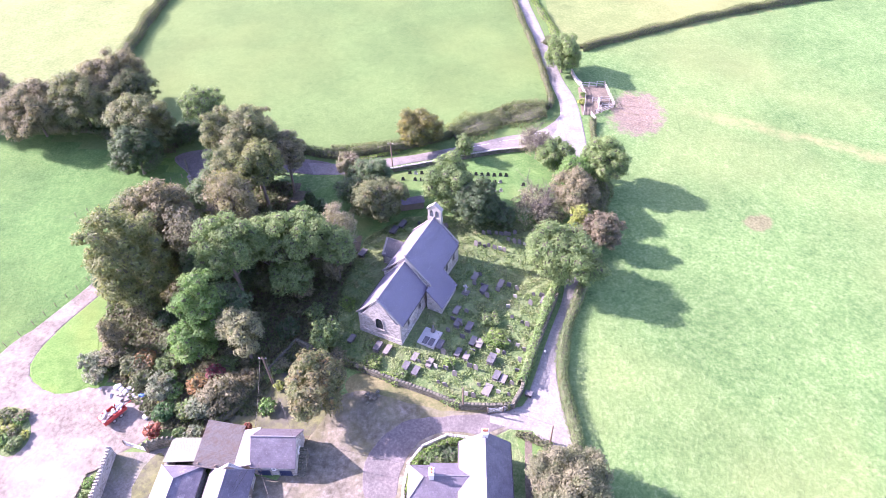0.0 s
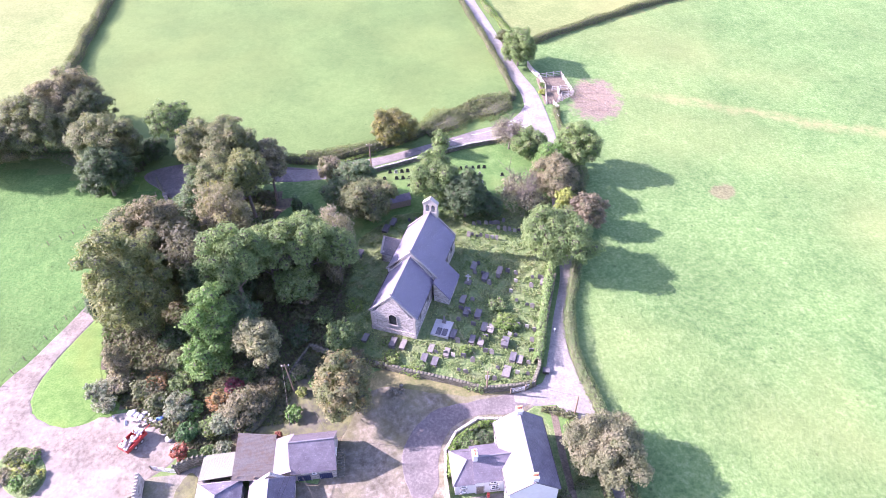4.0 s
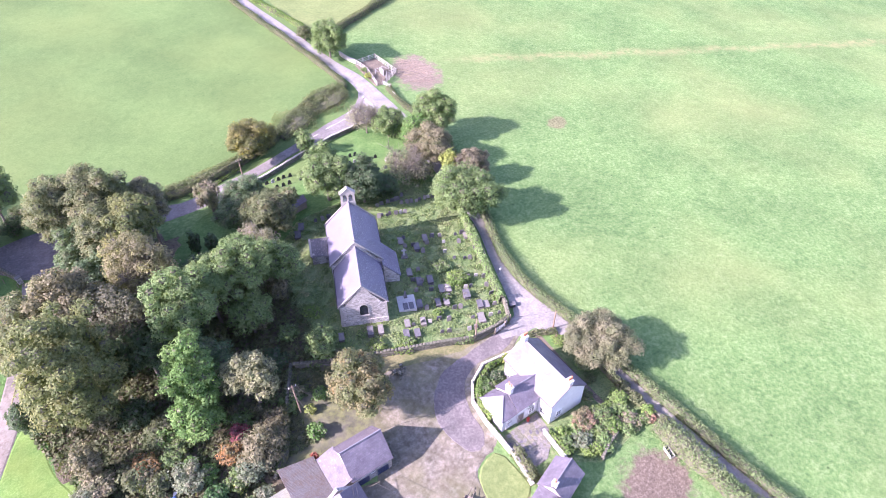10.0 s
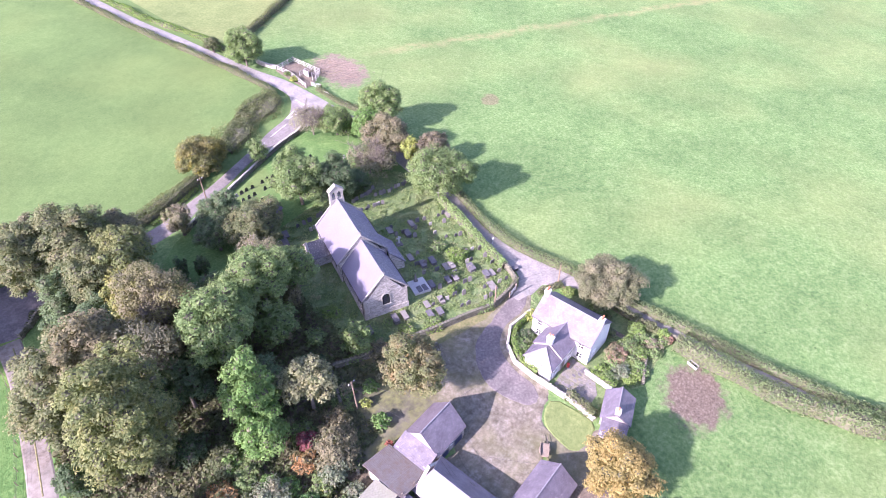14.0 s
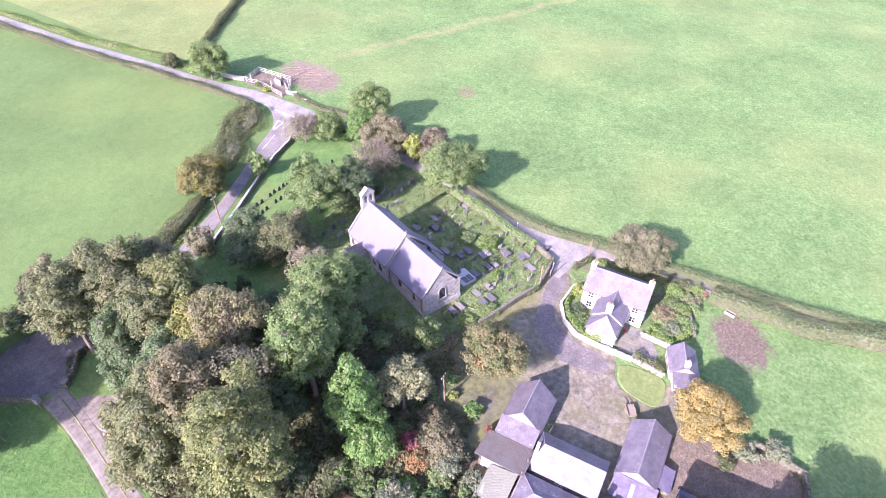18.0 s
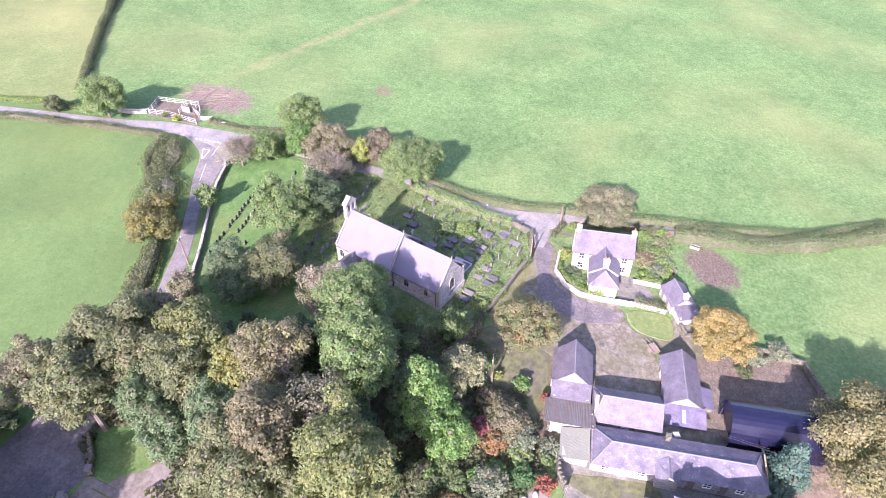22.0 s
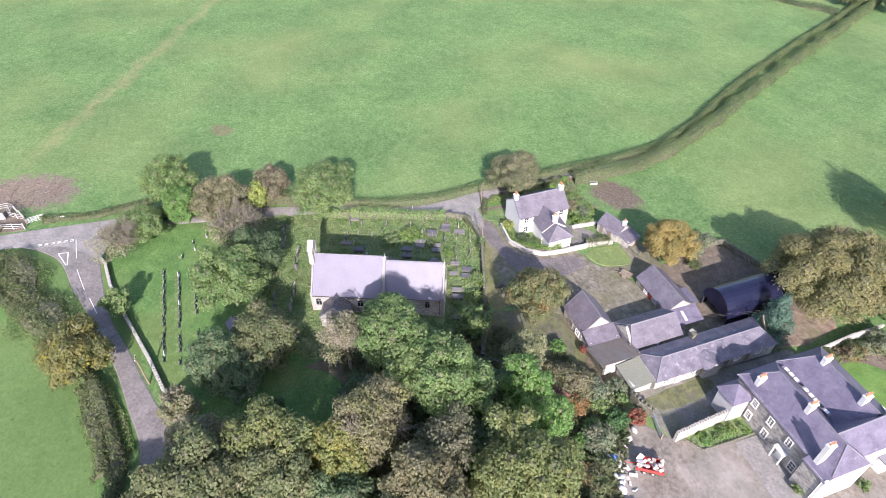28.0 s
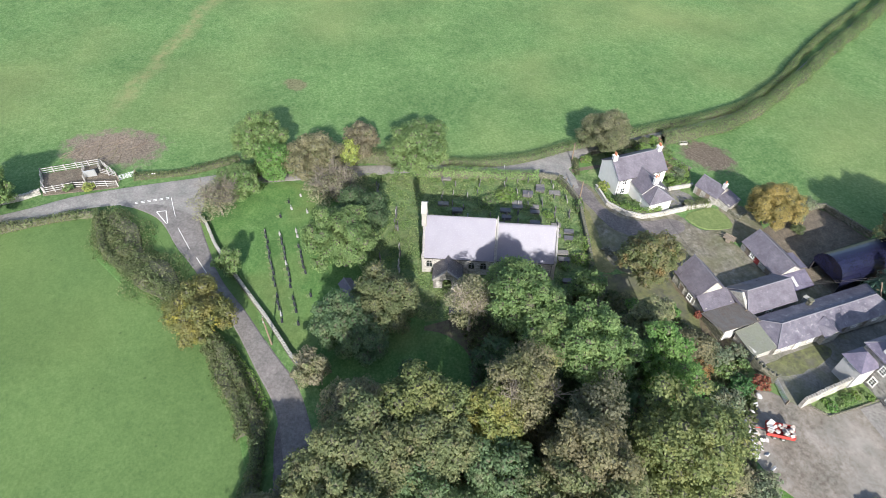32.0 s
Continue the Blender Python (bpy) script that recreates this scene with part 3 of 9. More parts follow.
def drape(name, outline, material, lift, label, category, step=2.5, rough=0.0, m_edges=0.0, round_off=0):
    """A sheet of ground cover laid over the terrain inside an outline."""
    pts, rnd = [], random.Random(len(name) + len(outline))
    for _ in range(round_off):
        # cut the corners
        outline = [(p[0] * (1 - w) + q[0] * w, p[1] * (1 - w) + q[1] * w) for p, q in zip(outline, outline[1:] + outline[:1]) for w in (0.25, 0.75)]
    n = len(outline)
    for i in range(n):
        a, b = outline[i], outline[(i + 1) % n]
        seg = max(1, int(math.dist(a, b) / 1.5)) if m_edges else 1
        for k in range(seg):
            t = k / seg
            pts.append((a[0] + (b[0] - a[0]) * t + rnd.uniform(-m_edges, m_edges), a[1] + (b[1] - a[1]) * t + rnd.uniform(-m_edges, m_edges)))
    bm = bmesh.new()
    bm.faces.new([bm.verts.new((x, y, 0)) for x, y in pts])
    bmesh.ops.triangulate(bm, faces=bm.faces[:])
    xs, ys = [p[0] for p in pts], [p[1] for p in pts]
    for axis, lo, hi in ((0, min(xs), max(xs)), (1, min(ys), max(ys))):
        c = math.floor(lo / step) * step + step
        while c < hi:
            co, no = ((c, 0, 0), (1, 0, 0)) if axis == 0 else ((0, c, 0), (0, 1, 0))
            bmesh.ops.bisect_plane(bm, geom=bm.verts[:] + bm.edges[:] + bm.faces[:], plane_co=co, plane_no=no)
            c += step
    for v in bm.verts:
        v.co.z = ter(v.co.x, v.co.y) + lift + (rough * noise.noise(v.co * 0.6) if rough else 0)
    # the rim slopes down into the ground
    rim, out = [e for e in bm.edges if len(e.link_faces) == 1], {}
    for e in rim:
        d = e.verts[1].co - e.verts[0].co
        side = Vector((-d.y, d.x, 0.0))
        mid = (e.verts[0].co + e.verts[1].co) / 2
        if side.dot(e.link_faces[0].calc_center_median() - mid) > 0:
            side = -side
        for v in e.verts:
            out[v] = out.get(v, Vector((0.0, 0.0, 0.0))) + side
    foot = {}
    for v, side in out.items():
        q = v.co + (side.normalized() if side.length > 1e-6 else side) * 0.3
        foot[v] = bm.verts.new((q.x, q.y, ter(q.x, q.y) - 0.02))
    for e in rim:
        a, b = e.verts
        bm.faces.new((a, b, foot[b], foot[a]))
    bmesh.ops.recalc_face_normals(bm, faces=bm.faces[:])
    me = bpy.data.meshes.new(name)
    bm.to_mesh(me)
    bm.free()
    if me.polygons and sum(p.normal.z * p.area for p in me.polygons) < 0:
        me.flip_normals()
    me.materials.append(material)
    return tagged(new(name, me), label, category, kind="structure")


def smooth_line(pts, step=1.5):
    """Points of a soft curve through the given ones."""
    out = []
    P = [pts[0], *pts, pts[-1]]
    for i in range(1, len(P) - 2):
        p0, p1, p2, p3 = (np.array(q, float) for q in P[i - 1:i + 3])
        n = max(2, int(np.linalg.norm(p2 - p1) / step))
        for k in range(n):
            t = k / n
            out.append(0.5 * (2 * p1 + (p2 - p0) * t + (2 * p0 - 5 * p1 + 4 * p2 - p3) * t * t + (3 * p1 - p0 - 3 * p2 + p3) * t ** 3))
    return out + [np.array(pts[-1], float)]


def strip(name, left, right, material, lift, label, category):
    """A road between two edges given as lines of equally many points."""
    L, R = smooth_line(left), smooth_line(right)
    n = max(len(L), len(R))
    pick = lambda A: [A[min(len(A) - 1, round(i * (len(A) - 1) / (n - 1)))] for i in range(n)]
    L, R = np.array(pick(L)), np.array(pick(R))
    across = 5
    verts, faces = [], []
    for i in range(n):
        side = (R[i] - L[i]) / max(1e-6, np.linalg.norm(R[i] - L[i])) * 0.3
        for k in range(-1, across + 2):
            p = L[i] + (R[i] - L[i]) * min(across, max(0, k)) / across
            camber = 0.05 * (1 - (2 * k / across - 1) ** 2)
            if k in (-1, across + 1):
                # the shoulder slopes down into the ground
                p = p + side * (1 if k > 0 else -1)
                verts.append((p[0], p[1], ter(p[0], p[1]) - 0.02))
            else:
                verts.append((p[0], p[1], ter(p[0], p[1]) + lift + camber))
    w = across + 3
    for i in range(n - 1):
        for k in range(w - 1):
            faces.append((i * w + k, i * w + k + 1, (i + 1) * w + k + 1, (i + 1) * w + k))
    ob = link_mesh(name, verts, faces, material)
    if sum(p.normal.z for p in ob.data.polygons) < 0:
        ob.data.flip_normals()
    return tagged(ob, label, category, kind="structure")


def roof_pair(parent, x0, x1, y0, y1, eave, ridge, material, over=0.25, verge=0.15, t=0.14, hip0=0.0, hip1=0.0, yr=None, name="roof", cap=True):
    """A pitched roof with its ridge along x: two plates, hipped ends if asked, and a ridge course."""
    yr = (y0 + y1) / 2 if yr is None else yr
    xa, xb = x0 - verge, x1 + verge
    drop = lambda y: (ridge - eave) / abs(yr - y) * over
    ya, yb, za, zb = y0 - over, y1 + over, eave - drop(y0), eave - drop(y1)
    ra, rb = (xa + hip0, xb - hip1)
    S = Solid()
    S.slab([(xa, ya, za), (xb, ya, za), (rb, yr, ridge), (ra, yr, ridge)], t)
    S.slab([(xb, yb, zb), (xa, yb, zb), (ra, yr, ridge), (rb, yr, ridge)], t)
    if hip0:
        S.slab([(xa, yb, zb), (xa, ya, za), (ra, yr, ridge)], t)
    if hip1:
        S.slab([(xb, ya, za), (xb, yb, zb), (rb, yr, ridge)], t)
    ob = part(name, S, material, parent)
    if cap:
        C = Solid()
        C.tube((ra, yr, ridge + 0.02), (rb, yr, ridge + 0.02), 0.1, 0.1, 6)
        for end, x in ((hip0, xa), (hip1, xb)):
            if end:
                for y, z in ((ya, za), (yb, zb)):
                    C.tube((ra if x == xa else rb, yr, ridge + 0.02), (x, y, z + 0.02), 0.07, 0.07, 5)
        part("ridge_tiles", C, LEAD, ob, "grey ridge tiles")
    return ob


def gable_walls(x0, x1, y0, y1, eave, ridge, base=-1.2, t=0.45, gables=(True, True)):
    """Four walls with thickness; gable ends rise to the ridge."""
    S = Solid()
    S.box(x0, y0, base, x1, y0 + t, eave)
    S.box(x0, y1 - t, base, x1, y1, eave)
    ym = (y0 + y1) / 2
    for k, x in enumerate((x0, x1 - t)):
        pts = [(x, y0 + t, base), (x, y1 - t, base), (x, y1 - t, eave)] + ([(x, ym, ridge - 0.1)] if gables[k] else []) + [(x, y0 + t, eave)]
        S.prism(pts, (1, 0, 0), t)
    return S


def window_unit(parent, x, y, z, w, h, face, frame_mat=None, bars=(2, 2), name="window", sill=True, label="", depth=0.1):
    """A sash window on a wall that faces +x, -x, +y or -y: frame, panes, sill."""
    fm = frame_mat or PAINT
    turn = {"+y": 0, "-y": 180, "+x": -90, "-x": 90}[face]
    ob = Solid().box(-w / 2, -0.08, -h / 2, w / 2, 0.02, h / 2).make(name, GLASSY, parent, label, pose(x, y, z, 0, 0, turn))
    F = Solid()
    b = 0.08
    F.box(-w / 2 - b, -0.05, -h / 2 - b, -w / 2, depth, h / 2 + b).box(w / 2, -0.05, -h / 2 - b, w / 2 + b, depth, h / 2 + b)
    F.box(-w / 2, -0.05, h / 2, w / 2, depth, h / 2 + b).box(-w / 2, -0.05, -h / 2 - b, w / 2, depth, -h / 2)
    for i in range(1, bars[0]):
        c = -w / 2 + w * i / bars[0]
        F.box(c - 0.025, 0.0, -h / 2, c + 0.025, 0.06, h / 2)
    for i in range(1, bars[1]):
        c = -h / 2 + h * i / bars[1]
        F.box(-w / 2, 0.0, c - 0.03, w / 2, 0.065, c + 0.03)
    part("window_frame", F, fm, ob)
    if sill:
        part("window_sill", Solid().box(-w / 2 - 0.18, 0.0, -h / 2 - 0.2, w / 2 + 0.18, depth + 0.1, -h / 2 - 0.085), DRESSED, ob)
    return ob


def door_unit(parent, x, y, z, w, h, face, material, name="door"):
    turn = {"+y": 0, "-y": 180, "+x": -90, "-x": 90}[face]
    D = Solid()
    n = max(3, int(w / 0.22))
    for i in range(n):
        a = -w / 2 + w * i / n
        D.box(a + 0.008, -0.05, 0.02, a + w / n - 0.008, 0.04 + 0.01 * (i % 2), h)
    ob = D.make(name, material, parent, "", pose(x, y, z, 0, 0, turn))
    part("door_frame", Solid().box(-w / 2 - 0.12, -0.05, 0, -w / 2 - 0.003, 0.08, h + 0.12).box(w / 2 + 0.003, -0.05, 0, w / 2 + 0.12, 0.08, h + 0.12).box(-w / 2 - 0.003, -0.05, h + 0.005, w / 2 + 0.003, 0.08, h + 0.12), DRESSED, ob)
    part("door_handle", Solid().box(w / 2 - 0.18, 0.05, h * 0.48, w / 2 - 0.12, 0.1, h * 0.54), STEEL, ob)
    return ob


def chimney(parent, x, y, z0, z1, w, d, material, pots=3, along="x", pot_mat=None):
    """A stack with a projecting cap and clay pots."""
    S = Solid().box(x - w / 2, y - d / 2, z0, x + w / 2, y + d / 2, z1 - 0.25)
    S.box(x - w / 2 - 0.08, y - d / 2 - 0.08, z1 - 0.25, x + w / 2 + 0.08, y + d / 2 + 0.08, z1 - 0.12)
    S.box(x - w / 2 - 0.03, y - d / 2 - 0.03, z1 - 0.12, x + w / 2 + 0.03, y + d / 2 + 0.03, z1)
    ob = part("chimney", S, material, parent)
    for i in range(pots):
        o = (i - (pots - 1) / 2) * ((w if along == "x" else d) / max(pots, 1))
        px, py = (x + o, y) if along == "x" else (x, y + o)
        part("chimney_pot", Solid().tube((px, py, z1), (px, py, z1 + 0.45), 0.14, 0.11, 8).tube((px, py, z1 + 0.45), (px, py, z1 + 0.52), 0.14, 0.14, 8), pot_mat or POT, ob, "terracotta chimney pot")
    return ob


# ---- plants ----
def quads(cent, nor, size, rng, long=1.5, fold=0.25):
    """Small bent leaf sprays, one island each."""
    n = len(cent)
    r = rng.normal(size=(n, 3))
    t1 = np.cross(nor, r)
    t1 /= np.linalg.norm(t1, axis=1)[:, None] + 1e-9
    t2 = np.cross(nor, t1)
    s = (size * rng.uniform(0.6, 1.35, n))[:, None]
    a, b, f = t1 * s * 0.5 * long, t2 * s * 0.5, nor * s * fold * rng.uniform(-1, 1, n)[:, None]
    v = np.stack([cent - a, cent - b * rng.uniform(0.6, 1, (n, 1)) + f, cent + a * rng.uniform(0.7, 1, (n, 1)), cent + b + f], 1).reshape(-1, 3)
    return v, np.arange(4 * n).reshape(-1, 4)


def fast_mesh(name, v, f, material, parent=None, label=""):
    me = bpy.data.meshes.new(name)
    k = f.shape[1]
    me.vertices.add(len(v))
    me.vertices.foreach_set("co", np.asarray(v, np.float32).ravel())
    me.loops.add(f.size)
    me.loops.foreach_set("vertex_index", f.astype(np.int32).ravel())
    me.polygons.add(len(f))
    me.polygons.foreach_set("loop_start", (np.arange(len(f)) * k).astype(np.int32))
    me.update(calc_edges=True)
    me.materials.append(material)
    ob = new(name, me)
    if parent is not None:
        ob.parent = parent
    if label:
        ob["label"] = label
    return ob


def lobes_for(rng, R, Rz, hc, n, spread=0.55, shape="round"):
    """Ellipsoids that make up a crown, as rows of centre and radii."""
    out = []
    for i in range(int(n * 1.5)):
        a = i * 2.39996 + rng.uniform(-0.4, 0.4)
        h = (i + 0.5) / int(n * 1.5) * 2 - 1
        if shape == "cone":
            rr = R * (0.5 - 0.45 * h) * rng.uniform(0.7, 1.1)
            out.append((rr * 0.8 * math.cos(a), rr * 0.8 * math.sin(a), hc + Rz * h * 0.9, R * (0.5 - 0.3 * h), R * (0.5 - 0.3 * h), Rz * 0.32))
            continue
        rr = R * spread * rng.uniform(0.8, 1.35) * math.sqrt(max(0.05, 1 - h * h))
        k = rng.uniform(0.22, 0.44)
        out.append((rr * math.cos(a), rr * math.sin(a), hc + Rz * spread * 1.1 * h, R * k, R * k * rng.uniform(0.8, 1.2), Rz * k * rng.uniform(0.75, 1.0)))
    if shape != "cone":
        # smaller boughs that break the outline
        for i in range(int(n * 2.2)):
            d = rng.normal(size=3)
            d /= np.linalg.norm(d)
            d[2] = abs(d[2]) if rng.uniform() < 0.75 else d[2]
            q, k = rng.uniform(0.62, 0.95), rng.uniform(0.11, 0.22)
            out.append((d[0] * R * q, d[1] * R * q, hc + d[2] * Rz * q, R * k, R * k, Rz * k))
    out.append((0, 0, hc, R * 0.55, R * 0.55, Rz * 0.62))
    return np.array(out)


def clumps_for(rng, R, Rz, hc, low=-0.5):
    """A crown of many leafy clumps set on an uneven dome, with gaps between them."""
    rc = 0.55 + 0.11 * R
    n = int(min(95, 2.9 * R * (R + Rz) / 2 / rc ** 2 + 6))
    p1, p2, out = rng.uniform(0, 6.28), rng.uniform(0, 6.28), []
    for i in range(n):
        h = low + (1 - low) * (i + 0.5) / n + rng.uniform(-0.06, 0.06)
        a, w = i * 2.39996 + rng.uniform(-0.35, 0.35), math.sqrt(max(0.02, 1 - min(1, h * h)))
        q = rng.uniform(0.66, 0.92) * (1 + 0.13 * math.sin(2 * a + p1) + 0.1 * math.sin(3 * a + p2 + 2 * h))
        k = rc * rng.uniform(0.62, 1.3)
        out.append((R * q * w * math.cos(a), R * q * w * math.sin(a), hc + Rz * q * h, k, k * rng.uniform(0.85, 1.2), k * rng.uniform(0.62, 0.9)))
    out.append((0, 0, hc - 0.05 * Rz, R * 0.6, R * 0.6, Rz * 0.62))
    return np.array(out)


def cloud(lob, size, cover, rng):
    """Points and outward ways on the skin of the lobes, thinned where they lie inside another lobe."""
    P, Nn = [], []
    for k, (x, y, z, a, b, c) in enumerate(lob):
        area = 4 * math.pi * ((a * b) ** 1.6 / 3 + 2 * (a * c) ** 1.6 / 3) ** (1 / 1.6)
        n = max(12, int(cover * area / size ** 2))
        d = rng.normal(size=(n, 3))
        d /= np.linalg.norm(d, axis=1)[:, None]
        wob = 1 + 0.16 * np.sin(d @ rng.normal(size=3) * 4 + rng.uniform(0, 6)) + 0.1 * np.sin(d @ rng.normal(size=3) * 9)
        rad = ((0.58 + 0.6 * rng.uniform(0, 1, n) ** 0.75) * wob)[:, None]
        p = np.array([x, y, z]) + d * rad * [a, b, c]
        keep = np.ones(n, bool)
        for j, q in enumerate(lob):
            if j != k:
                keep &= (((p - q[:3]) / q[3:]) ** 2).sum(1) > 0.55
        keep &= ~((d[:, 2] < -0.5) & (rng.uniform(size=n) < 0.6))
        P.append(p[keep])
        nn = d / [a, b, c]
        Nn.append((nn / np.linalg.norm(nn, axis=1)[:, None])[keep])
    P, Nn = np.concatenate(P), np.concatenate(Nn)
    Nn = Nn + rng.normal(size=Nn.shape) * 0.45 + [0, 0, 0.75]
    return P, Nn / np.linalg.norm(Nn, axis=1)[:, None]


BALL = bmesh.new()
bmesh.ops.create_icosphere(BALL, subdivisions=2, radius=1.0)
BALL_V = np.array([v.co[:] for v in BALL.verts])
BALL_F = np.array([[v.index for v in f.verts] for f in BALL.faces])
BALL.free()
PEBBLE = bmesh.new()
bmesh.ops.create_icosphere(PEBBLE, subdivisions=1, radius=1.0)
PEBBLE_V = np.array([v.co[:] for v in PEBBLE.verts])
PEBBLE_F = np.array([[v.index for v in f.verts] for f in PEBBLE.faces])
PEBBLE.free()


def limbs(rng, R, r0, hc, Rz, count=7, twigs=0, spread=0.75):
    """A tapered trunk with limbs that fork; twigs: how many fine ends the bare part carries."""
    S = Solid()
    top = np.array([rng.uniform(-0.2, 0.2) * R * 0.4, rng.uniform(-0.2, 0.2) * R * 0.4, hc + Rz * 0.35])
    pts = [np.array([0, 0, -0.4]), np.array([0, 0, 0.25]), top * 0.35, top * 0.7, top]
    rad = [r0 * 1.5, r0 * 1.05, r0 * 0.8, r0 * 0.5, r0 * 0.12]
    for i in range(4):
        S.tube(pts[i], pts[i + 1], rad[i], rad[i + 1], 7)
    ends = []
    for i in range(count):
        a = i * 2.4 + rng.uniform(-0.4, 0.4)
        t = rng.uniform(0.3, 0.85)
        s = top * t
        e = np.array([math.cos(a) * R * spread * rng.uniform(0.6, 1), math.sin(a) * R * spread * rng.uniform(0.6, 1), min(hc + Rz * 0.8, s[2] + R * rng.uniform(0.25, 0.8))])
        mid = s + (e - s) * 0.5 + [0, 0, 0.12 * R]
        r = r0 * (0.5 - 0.3 * t)
        S.tube(s, mid, r, r * 0.65, 5)
        S.tube(mid, e, r * 0.65, r * 0.2, 5)
        ends += [(mid, e, r)]
        for _ in range(2):
            g = mid + (e - mid) * rng.uniform(0.1, 0.6)
            h = g + rng.normal(size=3) * R * 0.22 + [0, 0, R * 0.16]
            S.tube(g, h, r * 0.4, r * 0.12, 4)
            ends.append((g, h, r * 0.5))
    for _ in range(twigs):
        g0, h0, r = ends[rng.integers(len(ends))]
        g = g0 + (h0 - g0) * rng.uniform(0.2, 1.0)
        e = g + (h0 - g0) * 0.15 + rng.normal(size=3) * R * 0.16 + [0, 0, R * 0.14]
        S.tube(g, e, 0.045, 0.015, 3)
        for _ in range(2):
            S.tube(g + (e - g) * 0.5, g + (e - g) * 0.6 + rng.normal(size=3) * R * 0.1 + [0, 0, R * 0.07], 0.02, 0.008, 3)
    return S


SEED = [100]


def tree(name, x, y, hc, R, Rz, leaves, label, category="tree", n=9, size=0.25, cover=1.45, trunk=0.28, bark=None, shape="round", bare=0, group="", spread=0.55, low=-0.5):
    """A tree or shrub at (x, y): crown centre hc above the ground, radii R and Rz."""
    SEED[0] += 1
    rng = np.random.default_rng(SEED[0])
    ob = thing(name, x, y, ter(x, y), 0, label, category, group)
    lob = clumps_for(rng, R, Rz, hc, low) if R >= 3 and shape == "round" else lobes_for(rng, R, Rz, hc, n, spread, shape)
    S = limbs(rng, R, trunk, hc, Rz, 6 if not bare else 11, bare)
    part("trunk", S, bark or BARK, ob)
    if leaves is None:
        return ob
    P, Nn = cloud(lob, size, cover, rng)
    low = P[:, 2] > 0.05
    v, f = quads(P[low], Nn[low], size, rng, long=1.6)
    crown = fast_mesh("crown", v, f, leaves, ob)
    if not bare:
        # solid filler for twigs deep inside the leaves, its dark tone painted as shade
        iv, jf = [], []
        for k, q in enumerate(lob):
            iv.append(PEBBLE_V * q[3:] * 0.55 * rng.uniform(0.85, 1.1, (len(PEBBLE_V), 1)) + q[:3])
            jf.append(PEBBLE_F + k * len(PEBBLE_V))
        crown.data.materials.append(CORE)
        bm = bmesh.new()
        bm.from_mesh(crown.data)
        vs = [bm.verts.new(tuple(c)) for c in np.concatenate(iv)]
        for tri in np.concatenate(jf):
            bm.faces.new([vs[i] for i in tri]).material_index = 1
        bm.to_mesh(crown.data)
        bm.free()
    return ob


def hedge(name, line, w, h, leaves, label, size=0.22, cover=1.5, wobble=0.25, category="hedge", ragged=0.35):
    """A hedge along a line: solid core toned as inner shade, under a coat of leaf sprays."""
    SEED[0] += 1
    rng = np.random.default_rng(SEED[0])
    L = np.array(smooth_line(line, 1.2))
    d = np.gradient(L, axis=0)
    d /= np.linalg.norm(d, axis=1)[:, None] + 1e-9
    s = np.stack([-d[:, 1], d[:, 0]], 1)
    n = len(L)
    ww = w * (1 + wobble * np.sin(np.arange(n) * 0.7 + rng.uniform(0, 6)) * rng.uniform(0.5, 1, n))
    hh = h * (1 + wobble * np.sin(np.arange(n) * 0.45 + rng.uniform(0, 6)) * rng.uniform(0.4, 1, n))
    g = ter_np(L[:, 0], L[:, 1])
    prof = np.array([(-0.5, 0.0), (-0.48, 0.55), (-0.25, 0.95), (0.25, 0.95), (0.48, 0.55), (0.5, 0.0)])
    V, Fc = [], []
    for i in range(n):
        for a, b in prof:
            q = L[i] + s[i] * a * ww[i] * 0.8
            V.append((q[0], q[1], g[i] - 0.15 + b * hh[i] * 0.85))
    for i in range(n - 1):
        for k in range(5):
            Fc.append((i * 6 + k, i * 6 + k + 1, (i + 1) * 6 + k + 1, (i + 1) * 6 + k))
    ob = thing(name, 0, 0, 0, 0, label, category, kind="structure")
    link_mesh("hedge_core", V, Fc, CORE, ob)
    length = np.linalg.norm(np.diff(L, axis=0), axis=1).sum()
    m = int(cover * length * (w + 1.6 * h) / size ** 2)
    i = rng.uniform(0, n - 1.001, m)
    k, fr = i.astype(int), (i % 1)[:, None]
    a = rng.uniform(0, math.pi, m)
    c = L[k] * (1 - fr) + L[k + 1] * fr
    off = np.cos(a) * ww[k] * 0.5 * rng.uniform(0.8, 1 + ragged, m)
    q = c + s[k] * off[:, None]
    z = ter_np(q[:, 0], q[:, 1]) + np.sin(a) ** 0.7 * hh[k] * rng.uniform(0.75, 1 + ragged, m)
    P = np.stack([q[:, 0], q[:, 1], z], 1)
    Nn = np.stack([s[k][:, 0] * np.cos(a), s[k][:, 1] * np.cos(a), np.sin(a)], 1) + rng.normal(size=(m, 3)) * 0.5
    v, f = quads(P, Nn / np.linalg.norm(Nn, axis=1)[:, None], size, rng)
    fast_mesh("foliage", v, f, leaves, ob)
    return ob


